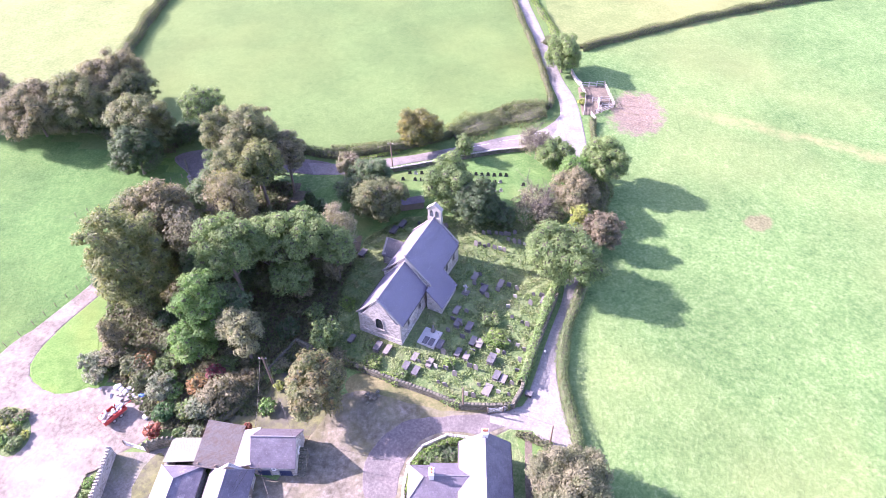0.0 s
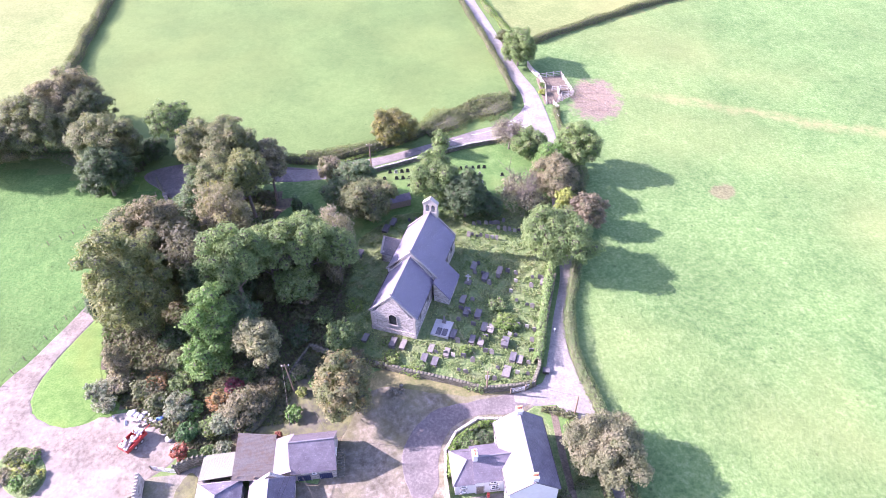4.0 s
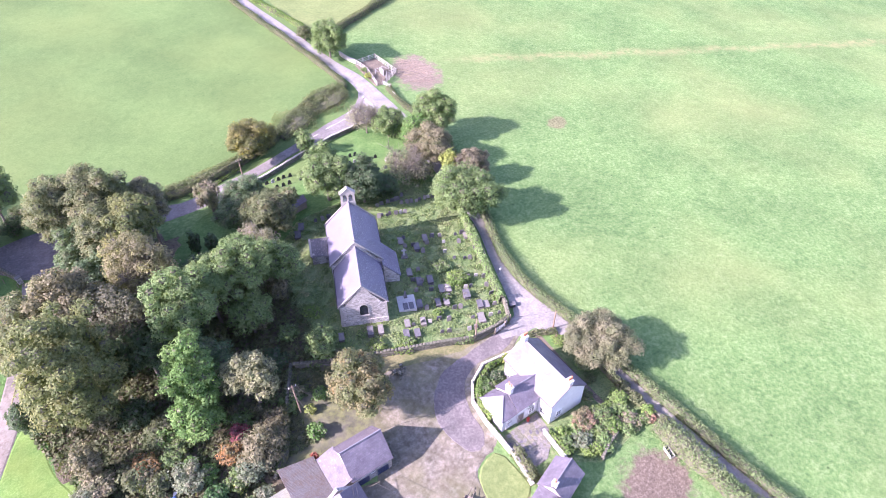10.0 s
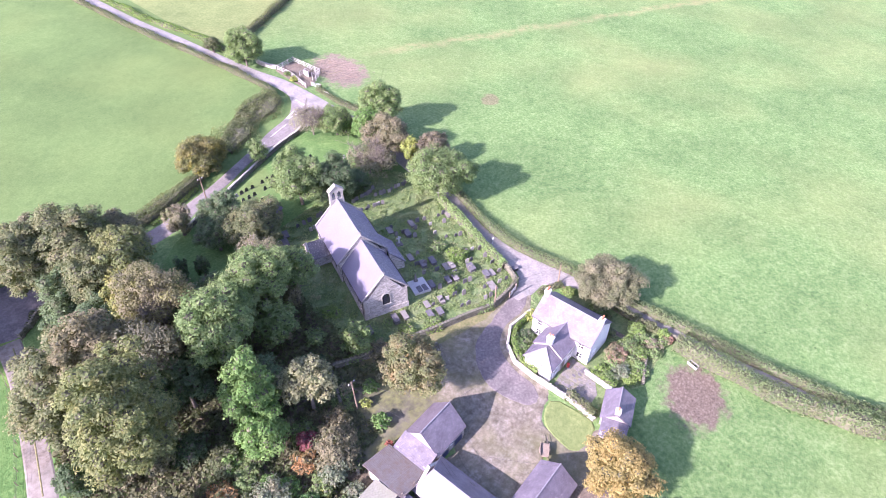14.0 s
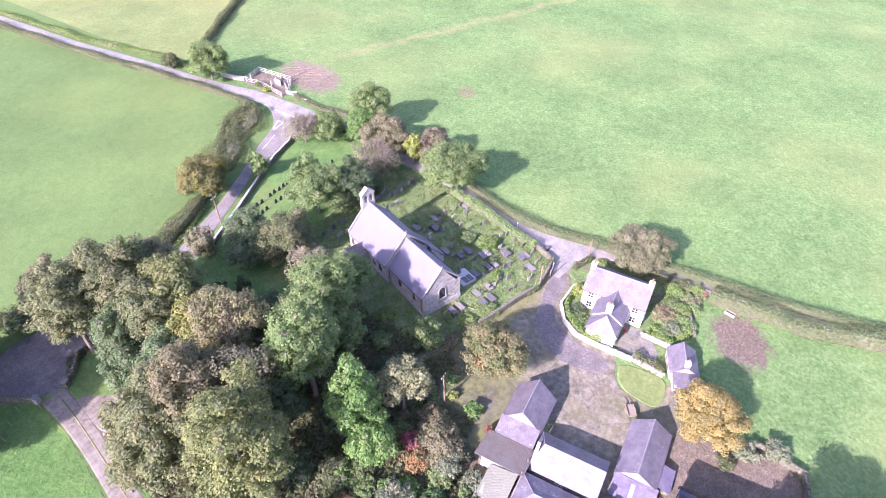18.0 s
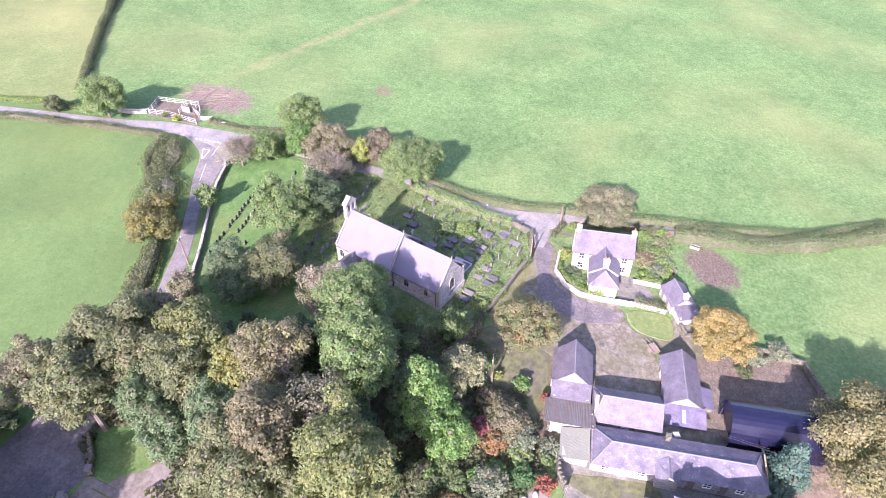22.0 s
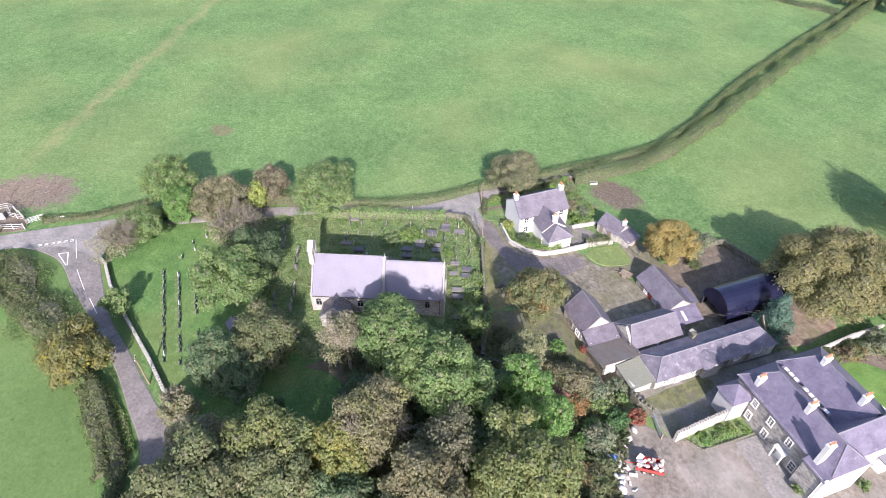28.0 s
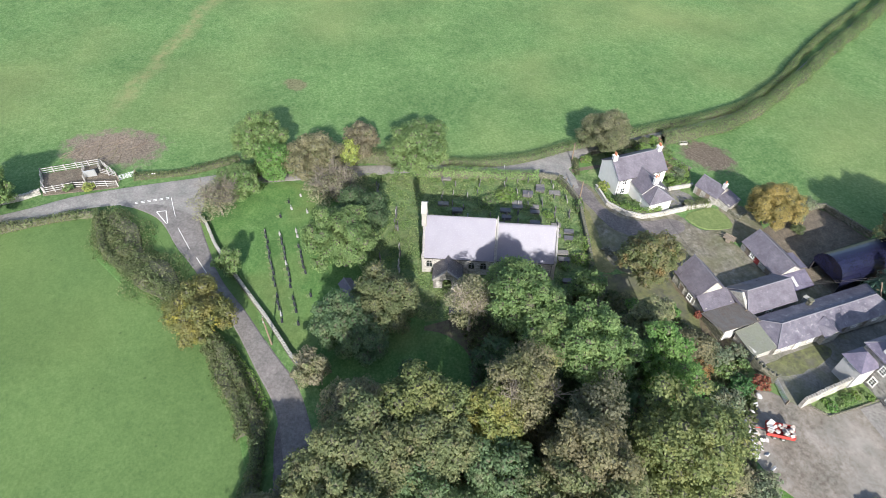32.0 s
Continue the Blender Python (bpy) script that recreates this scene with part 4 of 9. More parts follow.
def stone_line(name, line, h, t, material, label, cope=True, cope_mat=None, step=0.55, tooth=False, category="wall", limit=300):
    """A wall along a line that follows the ground, with single cope stones on top."""
    SEED[0] += 1
    rng = random.Random(SEED[0])
    L = []
    for a, b in zip(line, line[1:]):
        n = max(1, round(math.dist(a, b) / step))
        L += [(a[0] + (b[0] - a[0]) * k / n, a[1] + (b[1] - a[1]) * k / n) for k in range(n)]
    L.append(line[-1])
    ob = thing(name, 0, 0, 0, 0, label, category, kind="structure")
    V, Fc, tops = [], [], []
    for i, p in enumerate(L):
        a, b = L[max(i - 1, 0)], L[min(i + 1, len(L) - 1)]
        k = math.dist(a, b) or 1
        s = (-(b[1] - a[1]) / k, (b[0] - a[0]) / k)
        g, top = ter(*p), h * rng.uniform(0.95, 1.05)
        tops.append((p, s, g + top, (b[0] - a[0]) / k, (b[1] - a[1]) / k))
        for o, z in ((-0.55, g - 0.5), (-0.46, g + top), (0.46, g + top), (0.55, g - 0.5)):
            V.append((p[0] + s[0] * t * o, p[1] + s[1] * t * o, z))
    for i in range(len(L) - 1):
        for k in range(3):
            Fc.append((i * 4 + k, i * 4 + k + 1, i * 4 + 5 + k, i * 4 + 4 + k))
    e = 4 * (len(L) - 1)
    Fc += [(0, 1, 2, 3), (e + 3, e + 2, e + 1, e)]
    body = link_mesh("wall_body", V, Fc, material, ob)
    if cope:
        shapes = []
        for q in range(4):
            w = step * rng.uniform(0.36, 0.46)
            hh = rng.uniform(0.1, 0.17) if not tooth else 0.34
            tt = t * rng.uniform(0.5, 0.58)
            sl = Solid().poly([(-w, -tt, 0), (w, -tt, 0), (w, tt, 0), (-w, tt, 0), (-w * 0.85, -tt * 0.7, hh), (w * 0.8, -tt * 0.8, hh * 0.9), (w * 0.85, tt * 0.7, hh), (-w * 0.8, tt * 0.75, hh * 0.85)],
                              [(3, 2, 1, 0), (4, 5, 6, 7), (0, 1, 5, 4), (1, 2, 6, 5), (2, 3, 7, 6), (3, 0, 4, 7)])
            me = bpy.data.meshes.new("cope_stone")
            me.from_pydata(sl.v, [], sl.f)
            add_uv(me)
            me.materials.append(cope_mat or material)
            shapes.append(me)
        for i, (p, s, z, dx, dy) in enumerate(tops[:limit]):
            if tooth and i % 2:
                continue
            st = new("cope_stone", rng.choice(shapes))
            st.parent = body
            st.matrix_basis = pose(p[0], p[1], z - 0.01, rng.uniform(-5, 5), rng.uniform(-5, 5), math.degrees(math.atan2(dy, dx)) + rng.uniform(-6, 6))
    return ob

# ---- ground ----
def axis_lines(lo, hi, step, reach):
    a = list(np.arange(lo, hi + step, step))
    d, x = step * 1.4, a[-1]
    while x < reach:
        x += d
        a.append(x)
        d *= 1.35
    d, x = step * 1.4, a[0]
    while x > -reach:
        x -= d
        a.insert(0, x)
        d *= 1.35
    return np.array(a)


WOODLAND = [(-21, 61.5), (-16.5, 58), (-16.5, 72), (-13.5, 86), (-22, 92), (-28, 101), (-46, 106), (-50.5, 100), (-51, 92), (-55, 80), (-57.5, 72), (-55, 63), (-52, 55), (-42, 47), (-33, 42), (-16, 43), (-15, 52)]


def inside(x, y, ring):
    c = False
    for (x0, y0), (x1, y1) in zip(ring, ring[1:] + ring[:1]):
        if (y0 > y) != (y1 > y) and x < (x1 - x0) * (y - y0) / (y1 - y0) + x0:
            c = not c
    return c


def field_of(x, y):
    """Which field a place lies in."""
    if inside(x, y, WOODLAND):
        return 4
    if x < -55 and y < 108 + (-66 - x) * 0.34:
        return 5
    if x <= -88 and y > 118:
        return 2
    if x > 29 and y > 164 + 0.44 * (x - 38):
        return 2
    if x < 29 and y > 109:
        return 1
    if x < -50:
        return 3
    return 0


gx, gy = axis_lines(-112.5, 117.5, 2.5, 2400), axis_lines(-122.5, 215.0, 2.5, 2400)
GX, GY = np.meshgrid(gx, gy)
GZ = ter_np(GX, np.minimum(GY, 260)) + 0.25 * (np.sin(GX * 0.045 + 1) + np.sin(GY * 0.05)) * (np.clip((np.abs(GX) + np.abs(GY - 60)) / 80 - 2.4, 0, 1))
nx, ny = len(gx), len(gy)
gf = [(j * nx + i, j * nx + i + 1, (j + 1) * nx + i + 1, (j + 1) * nx + i) for j in range(ny - 1) for i in range(nx - 1)]
gme = bpy.data.meshes.new("ground")
gme.from_pydata(np.stack([GX.ravel(), GY.ravel(), GZ.ravel()], 1).tolist(), [], gf)
for mt in (GRASS_S, GRASS_N, GRASS_FAR, GRASS_LAWN, WOOD_FLOOR, GRASS_W):
    gme.materials.append(mt)
gme.polygons.foreach_set("material_index", [field_of((gx[i] + gx[i + 1]) / 2, (gy[j] + gy[j + 1]) / 2) for j in range(ny - 1) for i in range(nx - 1)])
gme.polygons.foreach_set("use_smooth", [True] * len(gme.polygons))
tagged(new("ground", gme), "gently sloping green pasture fields round the church and farm", "ground", kind="structure")

CHURCHYARD = [(21.5, 75), (17.2, 64), (14, 56), (12.2, 50.8), (8.6, 50.2), (4.2, 50.1), (-0.8, 52), (-6.2, 54), (-11.5, 56), (-17, 58.5), (-17, 72), (-14, 86), (-7, 92), (8, 93.5), (20, 92), (25, 86)]
drape("churchyard_grass", CHURCHYARD, GRASS_ROUGH, 0.05, "rough tussocky churchyard grass between the graves", "grass", rough=0.06)
drape("cemetery_grass", [(19.8, 116.2), (12, 114.6), (-0.6, 110.2), (-7, 108), (-15, 105.8), (-22, 103), (-28, 99), (-26, 92), (-14, 86), (-7, 92.4), (8, 93.9), (20, 92.4), (27, 101), (26, 110)], GRASS_CEM, 0.045,
      "mown green cemetery grass inside the stone wall", "grass")
drape("clearing_grass", [(-16, 85), (-21, 81.5), (-26, 82.5), (-31, 87), (-31.5, 93), (-27, 98.6), (-20, 97), (-15, 92)], GRASS_CEM, 0.052, "shaded mown grass between the yews and the wood", "grass", round_off=2)
drape("west_verge_grass", [(27, 131.5), (22, 126), (13, 123), (5, 120.5), (-6, 115.3), (-12, 113.5), (-24, 111.8), (-31, 110.8), (-31, 114), (-24, 114.5), (-10, 116.5), (1, 123), (8, 130), (15, 134), (25, 134)], GRASS_CEM, 0.035,
      "grassy verge of the lane below the hedge", "grass")
drape("dry_verge_grass", [(12, 50.2), (4.2, 49.7), (-0.8, 51.8), (-6.2, 53.6), (-12, 55.6), (-14, 53), (-10.5, 50), (-5, 49.5), (2, 48.6), (8, 48.7)], VERGE, 0.055, "dry yellowed grass verge under the churchyard wall", "grass", round_off=2)
drape("farmyard", [(12.6, 50), (9, 49.3), (2, 49), (-5, 50.6), (-13, 53), (-17, 45.5), (-19, 40), (-22, 36), (-22, 27), (-13, 28.6), (-9.6, 31.5), (-7.2, 33), (-5, 33.2), (-3.6, 34.5), (-3.3, 40.4), (-1.6, 43.2), (2.2, 45.5), (7, 44.8), (11.5, 47)], YARD, 0.07,
      "worn gravel farmyard between the cottage and the barns", "yard", m_edges=0.15, round_off=2)
drape("yard_track", [(12.2, 49.3), (8, 48.9), (2, 48.3), (-4, 47.6), (-8, 44), (-9.5, 39), (-8, 34.5), (-6, 34), (-4.4, 36), (-4.2, 40.5), (-2.2, 44.2), (2, 46.4), (6.8, 45.6), (11.3, 47.4)], TAR_DARK, 0.1,
      "dark worn tarmac track curving into the farmyard", "track", m_edges=0.12, round_off=2)
drape("yard_lawn", [(-4.6, 32.6), (-4.2, 28), (-4.3, 25.8), (-7.2, 25.0), (-10.2, 25.7), (-9.9, 28.6), (-9.2, 30.8), (-7.4, 32.2)], GRASS_FAR, 0.12, "small mown lawn beside the cottage wall", "lawn", round_off=1)
drape("barn_front", [(-13.2, 28.8), (-9.4, 31.6), (-9.6, 29), (-10.0, 25.4), (-4.2, 25.2), (-3.4, 22.6), (-7, 19.6), (-12, 20.6), (-14.6, 23)], YARD, 0.062, "trodden dirt between the lawn and the barn", "yard", m_edges=0.25, round_off=1)
# soil picked dark here to stand for barn and oak shadow on the yard
drape("stock_yard", [(-16, 24), (-20, 24), (-24, 20.6), (-34, 20.5), (-36, 12), (-30, 2), (-22, 4), (-16.5, 5), (-10.5, 6), (-9, 12), (-11.6, 17.5), (-12.6, 22)], SOIL_DARK, 0.05, "rough ground of the stockyard by the hay barn", "yard", m_edges=0.3, round_off=2)
drape("back_yard", [(-20.5, 27), (-20.5, 37.8), (-23, 38.4), (-31.5, 38), (-31, 18), (-24, 20), (-24, 27.4)], YARD, 0.045, "shaded yard between the barns", "yard")
drape("lower_yard", [(-31, 42.5), (-36, 42.4), (-40, 41.2), (-43.5, 41.2), (-43, 31), (-40.2, 31), (-40.2, 14), (-36, 13), (-35.6, 39), (-31, 39)], CONCRETE, 0.06, "mossy concrete yard behind the manor house", "yard")
drape("forecourt", [(-39.2, 44.3), (-43.9, 41.3), (-44.2, 39.2), (-46.4, 37.9), (-46.6, 29), (-55.5, 28.6), (-54.8, 14), (-56.5, 9.5), (-56, 2), (-66, 2), (-70, 20), (-61, 34), (-61, 36.8), (-64.5, 40.3), (-67.7, 43.5), (-69.8, 47), (-70.6, 51.4), (-69.3, 56.3), (-65.9, 63),
                    (-62.1, 63.2), (-63.7, 57.2), (-63.2, 54.2), (-61.1, 51.6), (-56.1, 49.6), (-52.6, 51.1), (-49, 51.6), (-46.5, 52.5), (-43.5, 49), (-41, 46.5)], GRAVEL, 0.06, "pale gravel forecourt of the manor house", "forecourt", m_edges=0.2, round_off=2)
drape("drive_lawn", [(-61.6, 63), (-63.3, 57.2), (-62.8, 54.4), (-60.9, 52), (-56.2, 50), (-53, 51.4), (-53, 56), (-56, 63), (-55, 72), (-57.5, 72)], GRASS_LAWN, 0.05, "bright mown lawn inside the bend of the drive", "lawn", round_off=2)
drape("garden_border", [(-39.8, 11), (-38.6, 4), (-39.5, -4), (-46, -6), (-53, -3), (-55, 6), (-54.2, 12.5), (-50, 13.4), (-44, 13)], SOIL_DARK, 0.03, "planted earth border round the manor lawn", "flower bed", m_edges=0.3, round_off=2)
drape("yard_moss", [(-36.4, 41.4), (-38.8, 41), (-39.6, 36), (-38.6, 30), (-36.2, 29)], MOSS, 0.085, "mossy ground along the stable range", "grass", m_edges=0.25, round_off=2)
drape("barn_garden", [(-16.5, 45), (-26.5, 45), (-30.5, 46.5), (-27.5, 53), (-23, 60), (-16.5, 57.5), (-13.5, 54.5)], MOSS, 0.05, "rough garden grass behind the barn", "grass", rough=0.06, m_edges=0.3)
drape("manor_lawn", [(-40.8, 8.9), (-41.2, 5), (-43.6, 2.4), (-46.5, 1.4), (-49.5, 4), (-52, 8.2), (-49.5, 10), (-46.5, 10.4), (-43.6, 9.8)], GRASS_LAWN, 0.05, "mown green lawn beside the manor house", "lawn", round_off=2)
drape("flag_path", [(-46.9, 33), (-54.8, 33.8), (-58, 31.5), (-58, 28.9), (-46.9, 28.9)], TAR, 0.085, "grey flagged path along the manor house front", "path")
drape("planted_bed", [(-44, 39.2), (-46.2, 37.9), (-46.3, 31.6), (-46.3, 29.2), (-43.9, 29.2)], GRASS_ROUGH, 0.09, "weedy planted bed under the battlemented wall", "flower bed", rough=0.05, round_off=2)
drape("gate_grass", [(-43.4, 104.5), (-42.6, 99.5), (-44.6, 95.2), (-47.9, 94.0), (-50.1, 97.6), (-50.2, 99.2), (-49.4, 100.8)], GRASS_CEM, 0.05, "bright grass patch inside the manor gates", "grass", round_off=2)
drape("ring_bed", [(-62.5, 48), (-64.3, 45.2), (-61.5, 41.4), (-57.9, 39.7), (-56.5, 43.2), (-59.6, 47.1)], GRASS_ROUGH, 0.12, "round planted bed in the forecourt", "flower bed", round_off=2)
drape("bare_soil", [(-29, 7), (-29, 1), (-34.5, 1), (-36, 9), (-35.2, 13.5), (-32, 13)], SOIL, 0.07, "bare trodden brown soil by the conifer", "soil", m_edges=0.3, round_off=2)
drape("dug_patch", [(9.3, 23.4), (14.0, 23.0), (17.6, 19.0), (16.8, 13.6), (13.6, 9.8), (9.0, 9.2), (4.4, 11.6), (1.4, 15.0), (2.4, 20.0), (5.4, 23.0)], GRASS_S, 0.03, "dug brown soil patch in the paddock corner", "soil")
drape("gateway_soil", [(37.0, 126.4), (40.0, 137.4), (42.2, 143.4), (48.2, 145.6), (54.8, 143), (56.4, 134.5), (55.6, 125), (50, 120.6), (43, 120.4), (38.2, 122.4)], GRASS_S, 0.03, "reddish poached soil with wheel ruts by the stock pen", "soil")
drape("pen_floor", [(34, 143.6), (40.6, 144.6), (41.5, 135), (36.2, 131.6), (33.4, 131.4)], SOIL_DARK, 0.07, "trodden floor of the stock pen", "soil")
drape("cottage_garden", [(11.5, 46.6), (6.8, 44.2), (2.2, 45), (-1.4, 42.8), (-3, 40.2), (-3.3, 34.5), (-3.6, 26), (1, 27.2), (6.5, 23.5), (12, 24), (18.4, 24), (19, 40), (17.5, 44)], GRASS_ROUGH, 0.06, "garden grass round the white cottage", "grass")
drape("cottage_path", [(3.9, 34.2), (-2.4, 33.8), (-3.1, 32.4), (-2.9, 28), (0.3, 28), (3.4, 30.2)], CONCRETE, 0.1, "paved yard behind the cottage", "path")
drape("roadside_grass", [(18.4, 44.4), (16, 44.8), (12.2, 46.6), (12.2, 43.5), (15, 40.5), (17.6, 40.6)], GRASS_CEM, 0.07, "grass corner at the lane junction", "grass", round_off=2)
drape("front_lawn", [(17.8, 40), (11.2, 43.5), (11, 31), (18, 27)], GRASS_ROUGH, 0.075, "lawn in front of the cottage", "lawn")
drape("garden_path", [(13.4, 46.3), (14.3, 46.3), (13.8, 39), (13.6, 30), (12.8, 30), (12.9, 39)], SOIL_DARK, 0.1, "brown earth path through the cottage garden", "path")
drape("yard_mouth", [(11.2, 49.6), (13.4, 50.4), (14.8, 52.4), (18.8, 52), (19.6, 46.2), (17.0, 46.4), (14.2, 46.9), (11.4, 46.9), (8.4, 47.6), (8.4, 48.9)], TAR, 0.105, "worn tarmac where the yard track meets the lane", "road")
drape("lane_apron", [(-24, 109.6), (-33, 111.2), (-42, 111.6), (-45, 113.2), (-48.5, 114.2), (-53.5, 113.6), (-58.5, 112), (-60, 109.6), (-54.6, 105), (-53.2, 102.6), (-49, 101), (-44.2, 105), (-36, 106.8), (-27, 105.4), (-22, 106.4)], TAR_DARK, 0.075, "dark shaded tarmac where the lane widens at the manor gates", "road", round_off=2)

strip("road_north", [(10, 320), (15, 265), (19, 225), (21.2, 194), (23.8, 174), (25.6, 158), (27.0, 146), (28.4, 136), (27.8, 129)], [(13, 320), (18, 265), (22.2, 225), (24.3, 194.2), (26.8, 175.6), (28.7, 158), (30.2, 147), (32.2, 138), (32.6, 128.6)], TAR, 0.075, "narrow pale tarmac country lane between hedges", "road")
strip("road_west", [(27.8, 130), (22.2, 124.2), (13.2, 121.0), (7.4, 118.6), (-6.4, 113.5), (-15.4, 111.1), (-22.2, 109.4), (-30, 109.6)], [(26, 118), (20.2, 117.6), (11.8, 116.4), (4.6, 115.0), (-3.4, 112.0), (-11.9, 109.1), (-19.6, 106.4), (-28, 105.6)], TAR_LANE, 0.085,
      "narrow grey tarmac lane past the cemetery wall", "road")
strip("road_junction", [(27.8, 130.5), (25.2, 126), (22, 121.5), (21, 117.2)], [(32.6, 130.5), (32.6, 125), (32.5, 120), (32.3, 114)], TAR, 0.1, "wide pale tarmac of the T-junction", "road")
strip("road_east", [(28.5, 121), (28.6, 110), (26.2, 95), (23.6, 82), (22.2, 73), (18.9, 64.3), (16.2, 57), (14.4, 51.6), (14.8, 46.5), (18.0, 41), (18.7, 32), (19.1, 20), (20.2, 8), (22.6, -3), (27.4, -16), (39.6, -40), (56.8, -75), (77.8, -118), (98.4, -160)],
      [(32.4, 121), (32.2, 110), (29.8, 95), (26.4, 82), (24.1, 73), (20.3, 64.3), (18.9, 57), (19.1, 51.6), (19.8, 46), (20.0, 40), (20.3, 32), (20.8, 20), (21.8, 8), (24.4, -4), (29.0, -17), (41.2, -41), (58.4, -76), (79.4, -119), (100, -161)], TAR, 0.09, "narrow lane sunk between hedges past the churchyard", "road")
strip("drive", [(-50.2, 101), (-51.6, 94), (-54.4, 84.4), (-57.7, 73), (-62, 63), (-63.6, 57.6)], [(-53.1, 101.5), (-54.4, 94), (-57.0, 84.6), (-60.9, 73), (-65.6, 63), (-68.6, 57.8)], GRAVEL, 0.066, "pale gravel drive to the manor house", "road")
drape("drive_spur", [(-50.0, 98.4), (-47.9, 94.2), (-45.2, 92.4), (-45.4, 89.2), (-49.6, 88.6), (-52.2, 90.6), (-51.8, 95.4)], GRAVEL, 0.05, "gravel spur of the drive running under the trees", "road", m_edges=0.3, round_off=1)
strip("drive_verge", [(-51.4, 99.6), (-52.75, 94), (-55.45, 84.4), (-59.05, 73.2)], [(-51.65, 99.7), (-53.0, 94), (-55.72, 84.5), (-59.3, 73.2)], VERGE, 0.1, "worn grassy strip between the wheel tracks of the drive", "grass")


def mark(name, pts, label):
    V = [(x, y, ter(x, y) + 0.175) for x, y in pts]
    ob = link_mesh(name, V, [tuple(range(len(V)))], MARKING)
    if ob.data.polygons[0].normal.z < 0:
        ob.data.flip_normals()
    return tagged(ob, label, "road marking", kind="structure")


def dash(a, b, w, label="white painted road line"):
    d = (b[0] - a[0], b[1] - a[1])
    k = math.hypot(*d)
    s = (-d[1] / k * w / 2, d[0] / k * w / 2)
    mark("road_line", [(a[0] + s[0], a[1] + s[1]), (b[0] + s[0], b[1] + s[1]), (b[0] - s[0], b[1] - s[1]), (a[0] - s[0], a[1] - s[1])], label)


for k in range(6):
    for o in (0.0, 0.38):
        dash((27.7 - o, 128.2 - 1.05 * k), (27.7 - o, 127.6 - 1.05 * k), 0.16, "double dashed give-way line")
dash((27.6, 122.0), (21.9, 121.4), 0.1)
for a, b in (((18.6, 121.0), (12.6, 119.3)), ((10.2, 118.3), (6.1, 116.9))):
    dash(a, b, 0.1)
for a, b in (((24.1, 124.5), (23.9, 122.9)), ((24.0, 124.5), (20.3, 122.9)), ((23.9, 122.9), (20.3, 122.7))):
    dash(a, b, 0.16, "white painted give-way triangle")

# wheel ruts in the gateway
RT = random.Random(5)
ruts = Solid()
for k in range(34):
    x, y, a = RT.uniform(41, 52), RT.uniform(125.5, 141), radians(RT.choice((150, 165, 120, 35)) + RT.uniform(-12, 12))
    bend, p = RT.uniform(-0.05, 0.05), None
    for i in range(RT.randint(5, 10)):
        q = (x, y)
        if p and inside(p[0], p[1], [(40, 127), (48, 123.6), (53, 126), (53.6, 132), (50, 140.5), (44.5, 142), (42.6, 135)]):
            ruts.tube((*p, ter(*p) + 0.04), (*q, ter(*q) + 0.04), 0.05, 0.05, 5)
        p, a = q, a + bend
        x, y = x + math.cos(a) * 0.9, y + math.sin(a) * 0.9
tagged(ruts.make("wheel_ruts", SOIL), "curved ridges of wheel ruts in the poached soil", "ruts", kind="stuff")

# ---- church ----
def arch_pts(w, spring, rise, n=7):
    """Outline of a pointed arch opening, from the right foot round to the left foot."""
    pts = [(w / 2, 0.0)]
    for k in range(n + 1):
        a = k / n * math.pi / 2
        pts.append((w / 2 * math.cos(a) ** 0.8, spring + rise * math.sin(a)))
    pts += [(-px, pz) for px, pz in pts[-2:0:-1]] + [(-w / 2, 0.0)]
    return pts


def arch_window(parent, x, y, z, w, spring, rise, turn, lights=2):
    """A pointed window: dressed surround, dark glass, mullions."""
    P = arch_pts(w, spring, rise)
    Q = arch_pts(w + 0.24, spring + 0.05, rise + 0.2)
    g = Solid().prism([(a, 0.02, b) for a, b in P], (0, -1, 0), 0.1)
    ob = g.make("window", GLASSY, parent, "", pose(x, y, z, 0, 0, turn))
    n = len(P)
    S = Solid().poly([(a, 0.09, b) for a, b in P] + [(a, 0.09, b - (0.12 if b == 0 else 0)) for a, b in Q] + [(a, -0.1, b) for a, b in P] + [(a, -0.1, b - (0.12 if b == 0 else 0)) for a, b in Q],
                     [(i, i + 1, n + i + 1, n + i) for i in range(n - 1)] + [(i + 1, i, 2 * n + i, 2 * n + i + 1) for i in range(n - 1)] + [(n + i, n + i + 1, 3 * n + i + 1, 3 * n + i) for i in range(n - 1)])
    part("surround", S, DRESSED, ob, "pale dressed stone surround")
    M = Solid()
    for k in range(1, lights):
        c = -w / 2 + w * k / lights
        M.box(c - 0.035, 0.0, 0, c + 0.035, 0.04, spring + rise * 0.6)
    if lights > 1:
        M.box(-w / 2, 0.0, spring - 0.04, w / 2, 0.065, spring + 0.04)
        part("mullion", M, GRAVE, ob)
    part("window_sill", Solid().box(-w / 2 - 0.25, -0.05, -0.2, w / 2 + 0.25, 0.16, -0.02), DRESSED, ob)
    return ob


church = thing("church", -8.9, 62.0, 2.65, 67.0, "small grey rubble-stone church with slate roof and a bellcote", "church")
